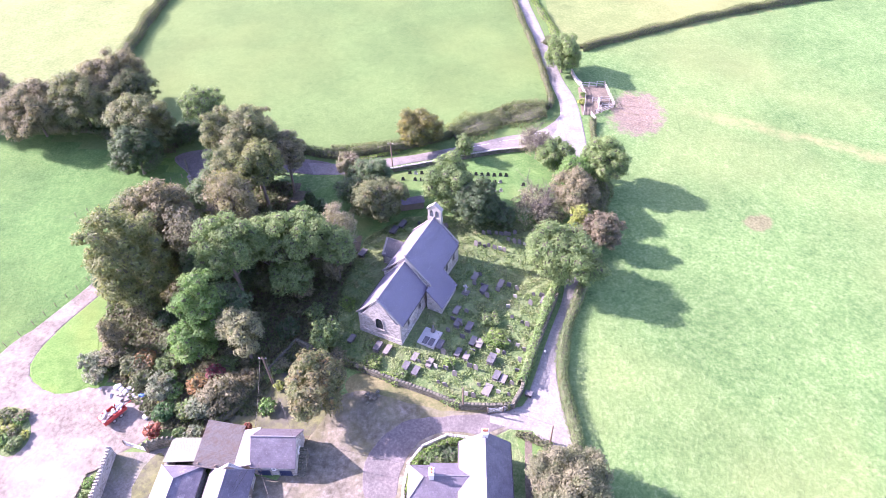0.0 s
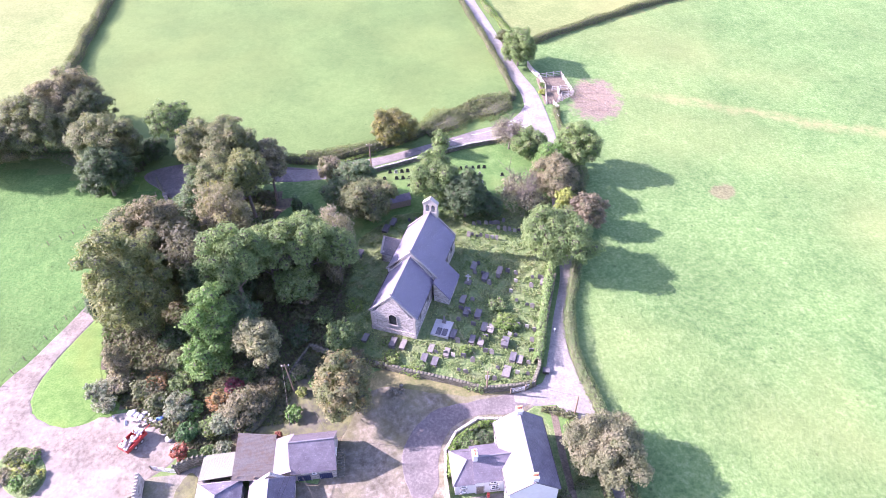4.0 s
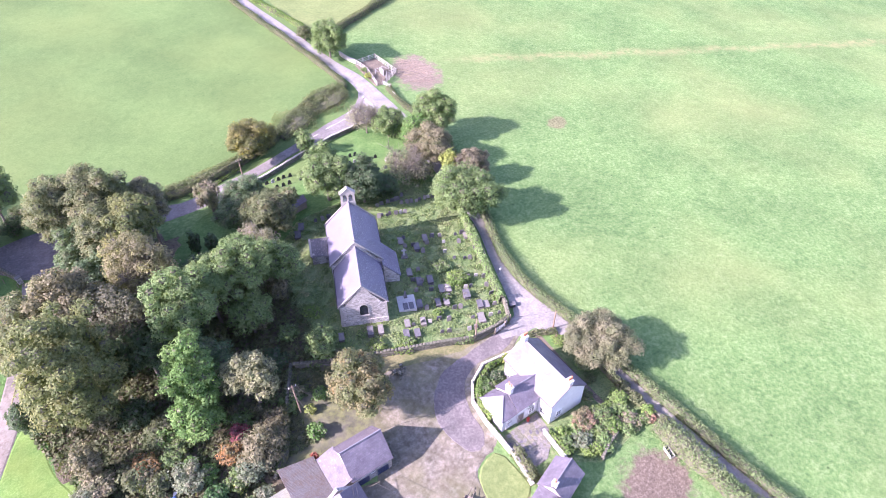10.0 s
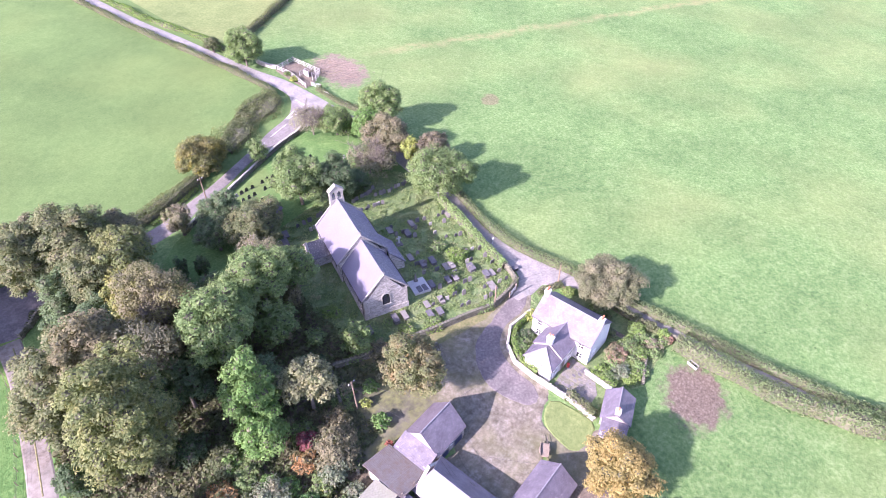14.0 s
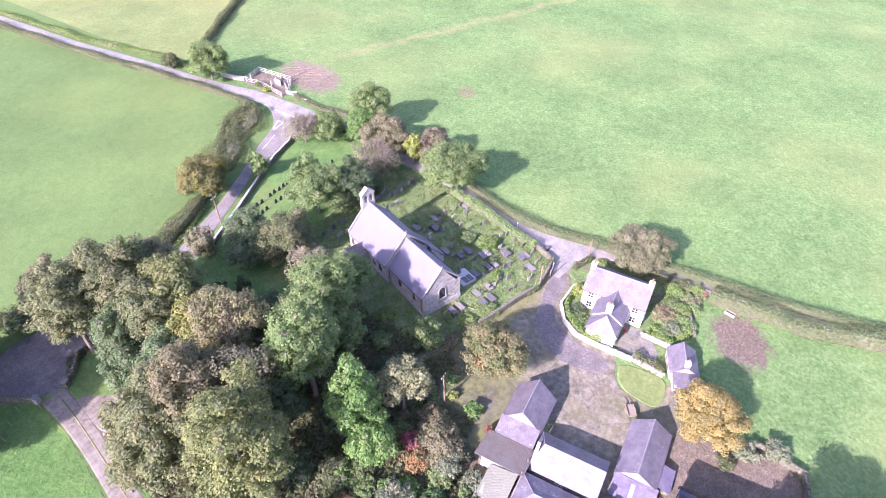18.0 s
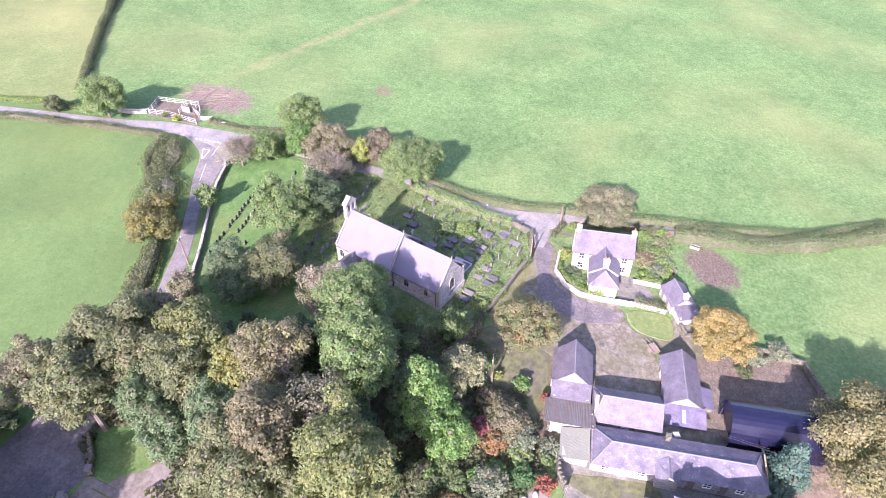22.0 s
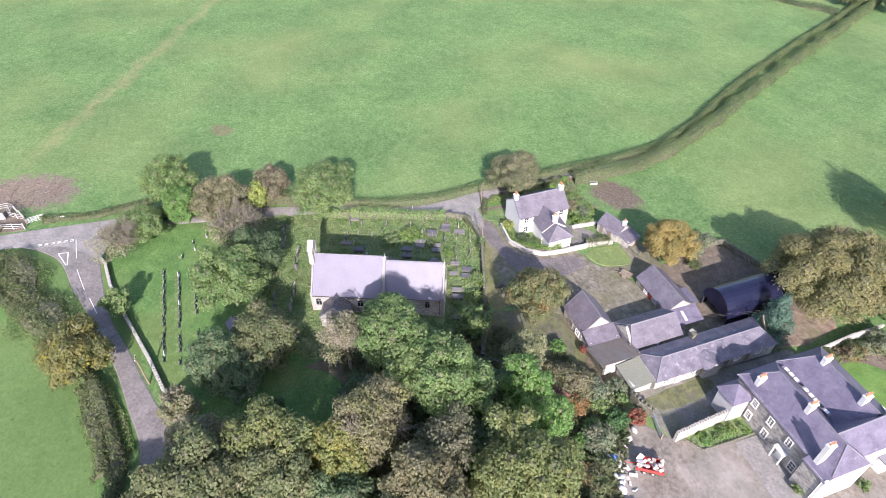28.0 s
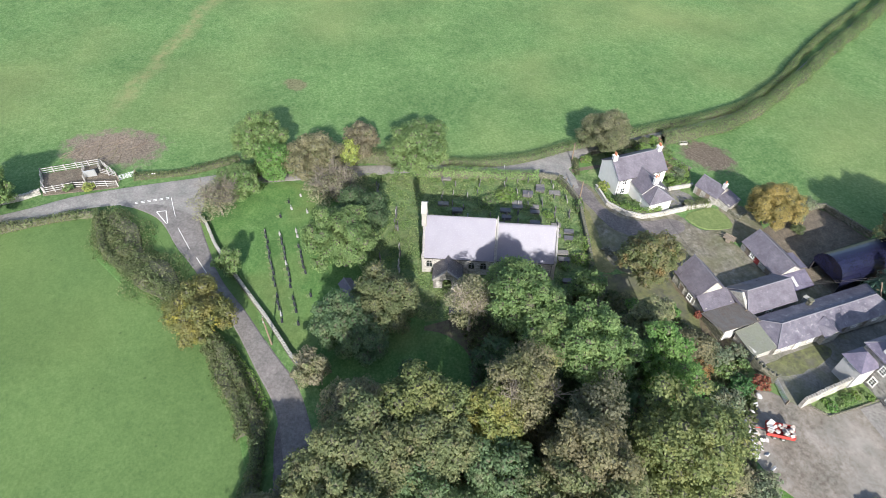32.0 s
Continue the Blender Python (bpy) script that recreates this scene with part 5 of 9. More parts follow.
# walls: chancel, nave, south aisle, porch
chw = Solid()
for s in gable_walls(0, 9.5, -3.75, 3.75, 3.75, 7.95, t=0.7, gables=(True, False)), :
    chw.poly(s.v, s.f)
part("chancel_wall", chw, STONE, church)
part("nave_wall", gable_walls(9.5, 21.4, -4.3, 4.3, 4.15, 8.8, t=0.75), STONE, church)
aisle = Solid().box(8.35, -7.0, -1, 14.2, -6.5, 1.0)
for x in (8.35, 13.65):
    aisle.prism([(x, -4.3, -1), (x, -6.5, -1), (x, -6.5, 1.35), (x, -4.3, 3.95)], (1, 0, 0), 0.55)
part("aisle_wall", aisle, STONE, church)
pw = Solid().box(14.95, 4.3, -1, 15.4, 7.6, 2.35).box(18.8, 4.3, -1, 19.25, 7.6, 2.35)
op = arch_pts(1.5, 1.5, 0.8)
front = [(14.95 - 17.1, -1.0), (op[-1][0], -1.0)] + [(a, b) for a, b in op[::-1]] + [(op[0][0], -1.0), (19.25 - 17.1, -1.0), (19.25 - 17.1, 2.35), (0, 4.25), (14.95 - 17.1, 2.35)]
pw.prism([(17.1 + a, 7.6, b) for a, b in front], (0, -1, 0), 0.5)
part("porch_wall", pw, STONE, church, "rubble porch wall with a pointed doorway")
door_unit(church, 17.1, 4.32, 0, 1.3, 2.2, "+y", WOOD)
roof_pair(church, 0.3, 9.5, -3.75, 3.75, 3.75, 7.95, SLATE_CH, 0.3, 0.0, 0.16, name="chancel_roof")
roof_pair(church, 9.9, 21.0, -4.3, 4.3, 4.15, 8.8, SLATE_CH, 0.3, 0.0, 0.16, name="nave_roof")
sl = (8.8 - 4.15) / 4.3
ya, yb = -4.62, -7.25
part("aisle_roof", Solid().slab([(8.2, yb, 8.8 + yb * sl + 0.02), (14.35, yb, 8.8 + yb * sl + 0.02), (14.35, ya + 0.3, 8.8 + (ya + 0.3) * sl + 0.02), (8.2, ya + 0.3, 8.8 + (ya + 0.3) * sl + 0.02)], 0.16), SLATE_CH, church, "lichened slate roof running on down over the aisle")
pr = Solid()
for sgn in (-1, 1):
    q = [(17.1 + sgn * 2.4, 4.2, 2.1), (17.1 + sgn * 2.4, 7.75, 2.1), (17.1, 7.75, 4.35), (17.1, 3.0, 4.35), (17.1 + sgn * 1.5, 4.2, 2.95)]
    q = [q[0], q[1], q[2], q[3]]
    pr.slab(q if sgn > 0 else q[::-1], 0.14)
part("porch_roof", pr, SLATE_PORCH, church, "dark slate porch roof")


def coping(x, half, eave, ridge, w=0.26):
    S = Solid()
    for sg in (-1, 1):
        a, b = (x, sg * (half + 0.3), eave - 0.2), (x, 0, ridge + 0.1)
        S.poly([(x, a[1], a[2]), (x + w, a[1], a[2]), (x + w, a[1], a[2] + 0.3), (x, a[1], a[2] + 0.3), (x, 0, b[2] - 0.3), (x + w, 0, b[2] - 0.3), (x + w, 0, b[2] + 0.05), (x, 0, b[2] + 0.05)],
               [(0, 1, 2, 3), (4, 7, 6, 5), (3, 2, 6, 7), (0, 4, 5, 1), (0, 3, 7, 4), (1, 5, 6, 2)])
    S.box(x + 0.08, -0.14, ridge + 0.25, x + w - 0.08, 0.14, ridge + 0.62)
    return S


part("chancel_coping", coping(-0.06, 3.75, 3.75, 7.95), COPE, church, "pale stone gable coping")
part("nave_coping", coping(9.45, 4.3, 4.15, 8.8), COPE, church, "pale stone gable coping")
part("west_coping", coping(21.0, 4.3, 4.15, 8.8), COPE, church, "pale stone gable coping")
part("porch_coping", Solid().slab([(19.4, 7.5, 2.25), (19.4, 7.85, 2.25), (17.1, 7.85, 4.55), (17.1, 7.5, 4.55)], 0.2).slab([(14.8, 7.85, 2.25), (14.8, 7.5, 2.25), (17.1, 7.5, 4.55), (17.1, 7.85, 4.55)], 0.2), DRESSED, church)
# bellcote: a slab with two pointed openings, gabled cap and two bells
B = Solid()
for y0, y1 in ((-1.25, -0.85), (-0.18, 0.18), (0.85, 1.25)):
    B.box(20.85, y0, 8.0, 21.55, y1, 10.55)
B.box(20.8, -1.3, 7.6, 21.6, 1.3, 8.75)
for c in (-0.515, 0.515):
    pts = [(20.85, c - 0.335, 9.95), (20.85, c - 0.335, 10.55), (20.85, c + 0.335, 10.55), (20.85, c + 0.335, 9.95), (20.85, c, 10.3)]
    B.prism(pts, (1, 0, 0), 0.7)
B.prism([(20.85, -1.25, 10.55), (20.85, 1.25, 10.55), (20.85, 0, 11.5)], (1, 0, 0), 0.7)
bell = part("bellcote", B, DRESSED, church, "pale stone double bellcote")
part("bellcote_coping", Solid().slab([(20.75, -1.45, 10.45), (21.65, -1.45, 10.45), (21.65, 0, 11.68), (20.75, 0, 11.68)], 0.14).slab([(21.65, 1.45, 10.45), (20.75, 1.45, 10.45), (20.75, 0, 11.68), (21.65, 0, 11.68)], 0.14), DRESSED, bell)
for c in (-0.515, 0.515):
    part("bell", Solid().tube((21.2, c, 9.3), (21.2, c, 9.75), 0.27, 0.15, 10).tube((21.2, c, 9.75), (21.2, c, 9.95), 0.05, 0.05, 6), LEAD, bell, "dark bronze bell")
for x, y, h in ((0, -3.75, 3.7), (0, 3.75, 3.7), (21.4, -4.3, 4.1), (21.4, 4.3, 4.1)):
    Q = Solid()
    for k in range(int(h / 0.34)):
        w = 0.5 if k % 2 else 0.34
        sx, sy = (1 if x < 5 else -1), (1 if y < 0 else -1)
        Q.box(min(x - sx * 0.03, x + sx * w), min(y - sy * 0.03, y + sy * 0.34), 0.02 + k * 0.34, max(x - sx * 0.03, x + sx * w), max(y - sy * 0.03, y + sy * 0.34), 0.34 + k * 0.34)
    part("quoin_stack", Q, DRESSED, church, "dressed corner stones")
arch_window(church, -0.0, 0, 1.5, 1.3, 1.5, 0.8, 90, 1)
for x, w in ((2.6, 0.7), (6.6, 0.9)):
    arch_window(church, x, 3.75, 1.3, w, 1.0, 0.5, 0, 2)
    arch_window(church, x, -3.75, 1.3, w, 1.0, 0.5, 180, 2)
for x in (11.5, 13.4, 20.2):
    arch_window(church, x, 4.3, 1.5, 0.9, 1.0, 0.5, 0, 2)
for x in (16.2, 19.2):
    arch_window(church, x, -4.3, 1.5, 0.9, 1.0, 0.5, 180, 2)
arch_window(church, 21.4, 0, 2.2, 1.3, 1.3, 0.8, -90, 2)
for y, e, x0, x1 in ((-3.75 - 0.36, 3.4, 0.4, 8.1), (3.75 + 0.36, 3.4, 0.4, 9.4), (4.3 + 0.36, 3.75, 9.9, 21.0), (-4.3 - 0.36, 3.75, 14.4, 21.0)):
    part("gutter", Solid().tube((x0, y, e), (x1, y, e), 0.07, 0.07, 6), WIRE, church, "dark iron gutter")
for x, y in ((0.6, 3.86), (9.2, 4.05)):
    part("downpipe", Solid().tube((x, y, 3.3), (x, y, -0.2), 0.05, 0.05, 6), WIRE, church)
Pl = Solid().box(-0.12, -3.87, -0.8, 9.4, -3.74, 0.35).box(-0.12, 3.74, -0.8, 9.4, 3.87, 0.35).box(-0.13, -3.7, -0.8, 0.0, 3.7, 0.35)
part("plinth", Pl, STONE, church)

# ---- cottage ----
cottage = thing("cottage", 0, 0, -0.15, 0, "white rendered two-storey cottage with a slate roof and rear wing", "house")
Y = Matrix.Rotation(radians(90), 4, 'Z')


def turned(solid):
    """The same shape with its length along y instead of x."""
    solid.v = [(-v[1], v[0], v[2]) for v in solid.v]
    return solid


def roof_y(parent, x0, x1, y0, y1, eave, ridge, material, **kw):
    """roof_pair with the ridge along y."""
    ob = roof_pair(parent, y0, y1, -x1, -x0, eave, ridge, material, **kw)
    ob.matrix_basis = Y
    return ob


def walls_y(x0, x1, y0, y1, eave, ridge, **kw):
    return turned(gable_walls(y0, y1, -x1, -x0, eave, ridge, **kw))


part("main_wall", walls_y(4.15, 10.5, 31.9, 42.2, 4.55, 6.9), RENDER, cottage)
roof_y(cottage, 4.15, 10.5, 31.9, 42.2, 4.55, 6.9, SLATE, over=0.3, verge=0.12, name="main_roof")
part("wing_wall", gable_walls(0.2, 4.1, 34.5, 39.3, 3.75, 5.35, gables=(True, False)), RENDER, cottage)
# wing roof runs into the slope of the main roof
W = Solid()
for sg in (-1, 1):
    yo, ze = 36.9 + sg * 2.7, 3.55
    q = [(0.05, yo, ze), (3.75 if sg < 0 else 3.75, yo, ze), (6.25, 36.9, 5.4), (0.05, 36.9, 5.4)]
    W.slab(q if sg < 0 else q[::-1], 0.13)
part("wing_roof", W, SLATE, cottage)
part("lower_wing_wall", Solid().box(-2.45, 34.6, -1, 0.2, 34.95, 3.25).box(-2.45, 38.85, -1, 0.2, 39.2, 3.25).box(-2.45, 34.95, -1, -2.1, 38.85, 3.25), RENDER, cottage)
LW = Solid()
ex, ap = -2.75, (0.12, 36.9, 4.95)
LW.slab([(0.12, 39.5, 3.1), (ex, 39.5, 3.1), (-0.6, 36.9, 4.95), ap], 0.12).slab([(ex, 34.3, 3.1), (0.12, 34.3, 3.1), ap, (-0.6, 36.9, 4.95)], 0.12).slab([(ex, 39.5, 3.1), (ex, 34.3, 3.1), (-0.6, 36.9, 4.95)], 0.12)
lwr = part("lower_wing_roof", LW, SLATE, cottage)
part("ridge_tiles", Solid().tube((-0.6, 36.9, 4.98), (ex, 39.5, 3.13), 0.07, 0.07, 5).tube((-0.6, 36.9, 4.98), (ex, 34.3, 3.13), 0.07, 0.07, 5).tube((0.05, 36.9, 5.43), (6.25, 36.9, 5.43), 0.09, 0.09, 6), LEAD, lwr)
chimney(cottage, 7.3, 41.85, 6.2, 7.85, 0.75, 0.75, RENDER, 3, "x")
chimney(cottage, 7.3, 32.3, 6.2, 7.75, 0.75, 0.75, RENDER, 3, "x")
chimney(cottage, 0.45, 36.9, 4.6, 6.55, 0.6, 0.95, RENDER, 2, "y")
for y in (33.4, 40.8):
    window_unit(cottage, 4.13, y, 3.55, 0.85, 1.05, "-x")
    window_unit(cottage, 4.13, y, 1.4, 0.9, 1.2, "-x")
for y in (34, 37, 40):
    window_unit(cottage, 10.52, y, 3.5, 0.9, 1.1, "+x")
    if y != 37:
        window_unit(cottage, 10.52, y, 1.4, 0.9, 1.2, "+x")
door_unit(cottage, 10.52, 37, 0.15, 0.95, 2.0, "+x", DOOR_RED)
window_unit(cottage, 2.9, 34.48, 1.5, 0.9, 1.0, "-y")
window_unit(cottage, 2.6, 34.48, 3.0, 0.8, 0.7, "-y")
window_unit(cottage, -1.3, 34.58, 2.5, 0.6, 0.8, "-y")
window_unit(cottage, -1.4, 34.58, 1.2, 0.7, 0.7, "-y")
door_unit(cottage, 0.9, 34.48, 0.1, 0.85, 1.95, "-y", WOOD)
window_unit(cottage, 5.8, 31.88, 1.5, 0.9, 1.1, "-y")
for x in (3.8, 10.85):
    part("gutter", Solid().tube((x, 31.9, 4.3), (x, 42.2, 4.3), 0.06, 0.06, 6), WIRE, cottage)
part("downpipe", Solid().tube((3.98, 42, 4.3), (3.98, 42, 0), 0.045, 0.045, 6), WIRE, cottage)

# ---- outhouse ----
out = thing("outhouse", -0.9, 24.2, -0.5, 18.0, "low whitewashed stone outhouse with a slate roof", "shed")
part("wall", gable_walls(-2.4, 2.4, -2.0, 2.0, 2.2, 3.7), STONE_PALE, out)
roof_pair(out, -2.4, 2.4, -2.0, 2.0, 2.2, 3.7, SLATE, 0.2, 0.12)
chimney(out, -2.1, 0.0, 3.1, 4.5, 0.6, 0.7, RENDER_GREY, 1)
part("lean_to_wall", Solid().box(-5.0, -1.7, -1, -2.42, -1.35, 1.9).box(-5.0, 1.35, -1, -2.42, 1.7, 1.9).box(-5.0, -1.35, -1, -4.65, 1.35, 1.75), STONE_PALE, out)
part("lean_to_roof", Solid().slab([(-5.2, -1.85, 1.75), (-2.42, -1.85, 2.35), (-2.42, 1.85, 2.35), (-5.2, 1.85, 1.75)], 0.1), SLATE, out)
part("ruined_wall", Solid().box(-7.2, 1.3, -1, -5.02, 1.7, 1.1).box(-7.6, -0.8, -1, -7.2, 1.7, 0.9), STONE_WALL, out, "broken stone wall end")
door_unit(out, -0.6, 2.02, 0.1, 0.9, 1.85, "+y", WOOD)
door_unit(out, 1.3, 2.02, 0.1, 0.8, 1.8, "+y", WOOD)

# ---- farm buildings ----
barn = thing("stable_barn", 0, 0, 0.25, 0, "stone barn with a purple slate roof and a lean-to end", "barn")
part("wall", gable_walls(-23.7, -18.0, 38.8, 44.2, 3.1, 5.85), STONE_PALE, barn)
roof_pair(barn, -23.7, -18.0, 38.8, 44.2, 3.1, 5.85, SLATE, 0.25, 0.2)
part("annexe_wall", Solid().box(-26.0, 39.0, -1, -23.72, 39.4, 2.6).box(-26.0, 43.7, -1, -23.72, 44.1, 2.6).box(-26.0, 39.4, -1, -25.6, 43.7, 2.5), STONE_PALE, barn)
part("annexe_roof", Solid().slab([(-26.3, 38.75, 2.45), (-23.72, 38.75, 3.35), (-23.72, 44.4, 3.35), (-26.3, 44.4, 2.45)], 0.12), SLATE, barn)
for x in (-22.3, -19.4):
    door_unit(barn, x, 38.78, 0.1, 1.7, 1.9, "-y", NAVY_DOOR)
window_unit(barn, -20.85, 38.78, 2.3, 0.4, 0.4, "-y", bars=(1, 1))
for k in range(13):
    part("stone_step", Solid().box(-17.98, 38.0 + k * 0.3, -0.8, -16.95, 38.3 + k * 0.3, 0.19 * (k + 1)), STONE_WALL, barn)
window_unit(barn, -22.6, 44.22, 1.6, 0.9, 1.0, "+y")
door_unit(barn, -20.4, 44.22, 0.1, 1.0, 2.0, "+y", WOOD)
window_unit(barn, -17.98, 41.5, 2.2, 0.8, 0.9, "+x")

rust = thing("cart_shed", 0, 0, 0.9, 0, "open cart shed under a rusting mossy sheet roof", "shed")
part("post", Solid().box(-30.8, 38.5, -1, -30.6, 38.7, 3.2), WOOD, rust)
part("post", Solid().box(-28.6, 38.5, -1, -28.4, 38.7, 2.7), WOOD, rust)
part("back_wall", Solid().box(-30.9, 44.2, -1, -26.4, 44.55, 1.9), STONE_WALL, rust)
part("end_wall", Solid().box(-30.9, 38.8, -1, -30.6, 44.2, 2.9), RENDER_GREY, rust)
part("roof", Solid().slab([(-31.2, 38.2, 3.2), (-26.35, 38.2, 1.75), (-26.35, 44.8, 1.85), (-31.2, 44.8, 3.3)], 0.07), SHEET_RUST, rust, "rusted corrugated sheet roof with moss")
for k in range(15):
    u = 38.3 + k * 0.455
    part("roof_sheet", Solid().slab([(-31.24, u, 3.235 + 0.015 * (k % 2)), (-26.3, u, 1.765 + 0.015 * (k % 2)), (-26.3, u + 0.42, 1.77 + 0.015 * (k % 2)), (-31.24, u + 0.42, 3.24 + 0.015 * (k % 2))], 0.02), SHEET_RUST, rust)
grey = thing("sheet_roofed_shed", 0, 0, 1.0, 0, "lean-to shed with a grey-green corrugated roof", "shed")
part("wall", Solid().box(-35.3, 39.0, -1, -35.0, 42.4, 2.3).box(-35.0, 42.1, -1, -31.3, 42.4, 2.3), STONE_PALE, grey)
part("roof", Solid().slab([(-35.7, 38.9, 2.6), (-31.2, 38.9, 3.0), (-31.2, 42.75, 2.35), (-35.7, 42.75, 2.2)], 0.07), SHEET_GREY, grey, "grey-green corrugated roof")

cow = thing("cow_house", 0, 0, 0.4, 0, "low stone cow house with a broad mossy slate roof", "barn")
part("wall", walls_y(-28.9, -23.5, 29.3, 38.3, 2.6, 4.6), STONE_PALE, cow)
roof_y(cow, -28.9, -23.5, 29.3, 38.3, 2.6, 4.6, SLATE, over=0.3, verge=0.2, hip1=1.2)
for y in (31, 33.2, 36):
    door_unit(cow, -23.48, y, 0.1, 1.0, 1.9, "+x", WOOD)
window_unit(cow, -28.92, 34, 1.4, 1.0, 0.8, "-x")
part("skylight", Solid().slab([(-24.4, 32.5, 3.25), (-23.9, 32.5, 2.9), (-23.9, 33.2, 2.9), (-24.4, 33.2, 3.25)], 0.05), GLASSY, cow)

bb = thing("slate_barn", 0, 0, -0.15, 0, "stone barn with a steep slate roof and red doors", "barn")
part("wall", gable_walls(-23.5, -15.0, 23.0, 28.1, 2.15, 4.1), STONE_PALE, bb)
roof_pair(bb, -23.5, -15.0, 23.0, 28.1, 2.15, 4.1, SLATE, 0.25, 0.2)
for x in (-16.6, -19.0, -21.6):
    door_unit(bb, x, 28.12, 0.0, 1.1, 1.85, "+y", DOOR_RED if x == -19.0 else WOOD)
window_unit(bb, -17.8, 28.12, 1.35, 0.7, 0.8, "+y")
window_unit(bb, -22.9, 28.12, 1.35, 0.7, 0.8, "+y")
part("lean_to_wall", Solid().box(-26.2, 22.7, -1, -23.52, 23.0, 1.1).box(-26.2, 27.8, -1, -23.52, 28.1, 1.1).box(-26.2, 23.0, -1, -25.9, 27.8, 0.95), STONE_WALL, bb)
part("lean_to_roof", Solid().slab([(-26.5, 22.5, 1.05), (-23.52, 22.5, 2.1), (-23.52, 28.2, 2.1), (-26.5, 28.2, 1.05)], 0.1), SLATE_DARK, bb, "dark slate lean-to roof")
part("rooflight", Solid().slab([(-25.9, 25.3, 1.3), (-24.2, 25.3, 1.9), (-24.2, 25.8, 1.9), (-25.9, 25.8, 1.3)], 0.03), SHEET_PALE, bb, "pale translucent roof sheet")
part("side_shed_roof", Solid().slab([(-23.0, 21.1, 1.35), (-19.4, 21.1, 1.35), (-19.4, 23.0, 1.85), (-23.0, 23.0, 1.85)], 0.08), SLATE_DARK, bb)
part("side_shed_wall", Solid().box(-22.8, 21.3, -1, -19.6, 21.6, 1.3).box(-22.8, 21.6, -1, -22.5, 22.98, 1.35).box(-19.9, 21.6, -1, -19.6, 22.98, 1.35), STONE_WALL, bb)

hay = thing("hay_barn", 0, 0, 0.1, 0, "curved navy corrugated hay barn on steel posts", "barn")
A, n = [], 14
for k in range(n + 1):
    a = math.pi * k / n
    A.append((-25.7 + 3.0 * math.cos(a), 2.9 + 2.95 * math.sin(a)))
hr = Solid()
up = [(x, z) for x, z in A] + [(x * 0.978 - 25.7 * 0.022, z - 0.06) for x, z in A[::-1]]
hr.poly([(x, y, z) for y in (7.5, 20.6) for x, z in up], [tuple(range(2 * n + 1, -1, -1)), tuple(range(2 * n + 2, 4 * n + 4)), *[(i, (i + 1) % (2 * n + 2), (i + 1) % (2 * n + 2) + 2 * n + 2, i + 2 * n + 2) for i in range(2 * n + 2)]])
part("curved_roof", hr, SHEET_NAVY, hay, "glossy navy curved sheet roof")
for y in (7.7, 20.2):
    gb = Solid().prism([(x * 0.98 - 25.7 * 0.02, y, z - 0.12) for x, z in A] + [(A[-1][0] + 0.1, y, 2.3), (A[0][0] - 0.1, y, 2.3)], (0, 1, 0), 0.06)
    part("gable_sheet", gb, SHEET_NAVY, hay)
for y in (7.9, 12.0, 16.0, 20.1):
    for x in (-28.55, -22.85):
        part("post", Solid().tube((x, y, -1), (x, y, 2.95), 0.09, 0.09, 6), WIRE, hay)
for x in (-28.66, -22.78):
    part("side_sheet", Solid().box(x, 7.8, 0.2, x + 0.05, 20.3, 2.9), SHEET_NAVY, hay)
part("hay_stack", Solid().box(-28.2, 9, -0.5, -23.2, 15.5, 2.6), WOOD, hay, "stacked dark bales inside the barn")

lg = thing("long_stable_range", 0, 0, 1.0, 0, "long whitewashed stable range with a patched slate roof", "barn")
part("wall", walls_y(-35.6, -30.2, 16.8, 38.6, 2.3, 3.5, gables=(False, False)), STONE_PALE, lg)
roof_y(lg, -35.6, -30.2, 16.8, 38.6, 2.3, 3.6, SLATE_LONG, over=0.25, verge=0.15, hip0=1.7, hip1=2.6)
part("gablet_wall", Solid().prism([(-36.3, 27.6, -1), (-36.3, 30.4, -1), (-36.3, 30.4, 2.0), (-36.3, 29.0, 3.0), (-36.3, 27.6, 2.0)], (1, 0, 0), 0.65), STONE_PALE, lg)
part("gablet_roof", Solid().slab([(-36.5, 27.4, 1.95), (-34.2, 27.4, 2.85), (-33.6, 29.0, 3.35), (-36.5, 29.0, 3.15)][::-1], 0.1).slab([(-36.5, 30.6, 1.95), (-34.2, 30.6, 2.85), (-33.6, 29.0, 3.35), (-36.5, 29.0, 3.15)], 0.1), SLATE_LONG, lg)
for y in (20, 22, 24, 26, 32.2, 34.5, 36.8):
    (door_unit(lg, -35.62, y, 0.0, 1.0, 1.95, "-x", WOOD if y < 29 else PAINT) if int(y) % 4 else window_unit(lg, -35.62, y, 1.5, 0.9, 0.9, "-x"))
chimney(lg, -30.6, 28.8, 1.6, 3.7, 0.6, 0.6, STONE_WALL, 0)

# ---- manor house ----
manor = thing("manor_house", 0, 0, 1.05, 0, "large grey stone manor house with twin slate roofs and tall chimneys", "house")
EA, RI = 6.2, 8.9
part("north_range_wall", gable_walls(-56.7, -40.6, 23.2, 29.3, EA, RI, t=0.5, gables=(False, False)), STONE_DARK, manor)
roof_pair(manor, -56.7, -40.6, 23.2, 29.3, EA, RI, SLATE_DARK, 0.3, 0.3, hip0=2.3, hip1=3.0, name="north_range_roof")
part("south_range_wall", gable_walls(-51.2, -40.6, 15.0, 22.6, EA, RI, t=0.5, gables=(False, False)), STONE_DARK, manor)
roof_pair(manor, -52.4, -40.6, 15.0, 22.6, EA, RI - 0.06, SLATE_DARK, 0.3, 0.3, hip1=2.6, name="south_range_roof")
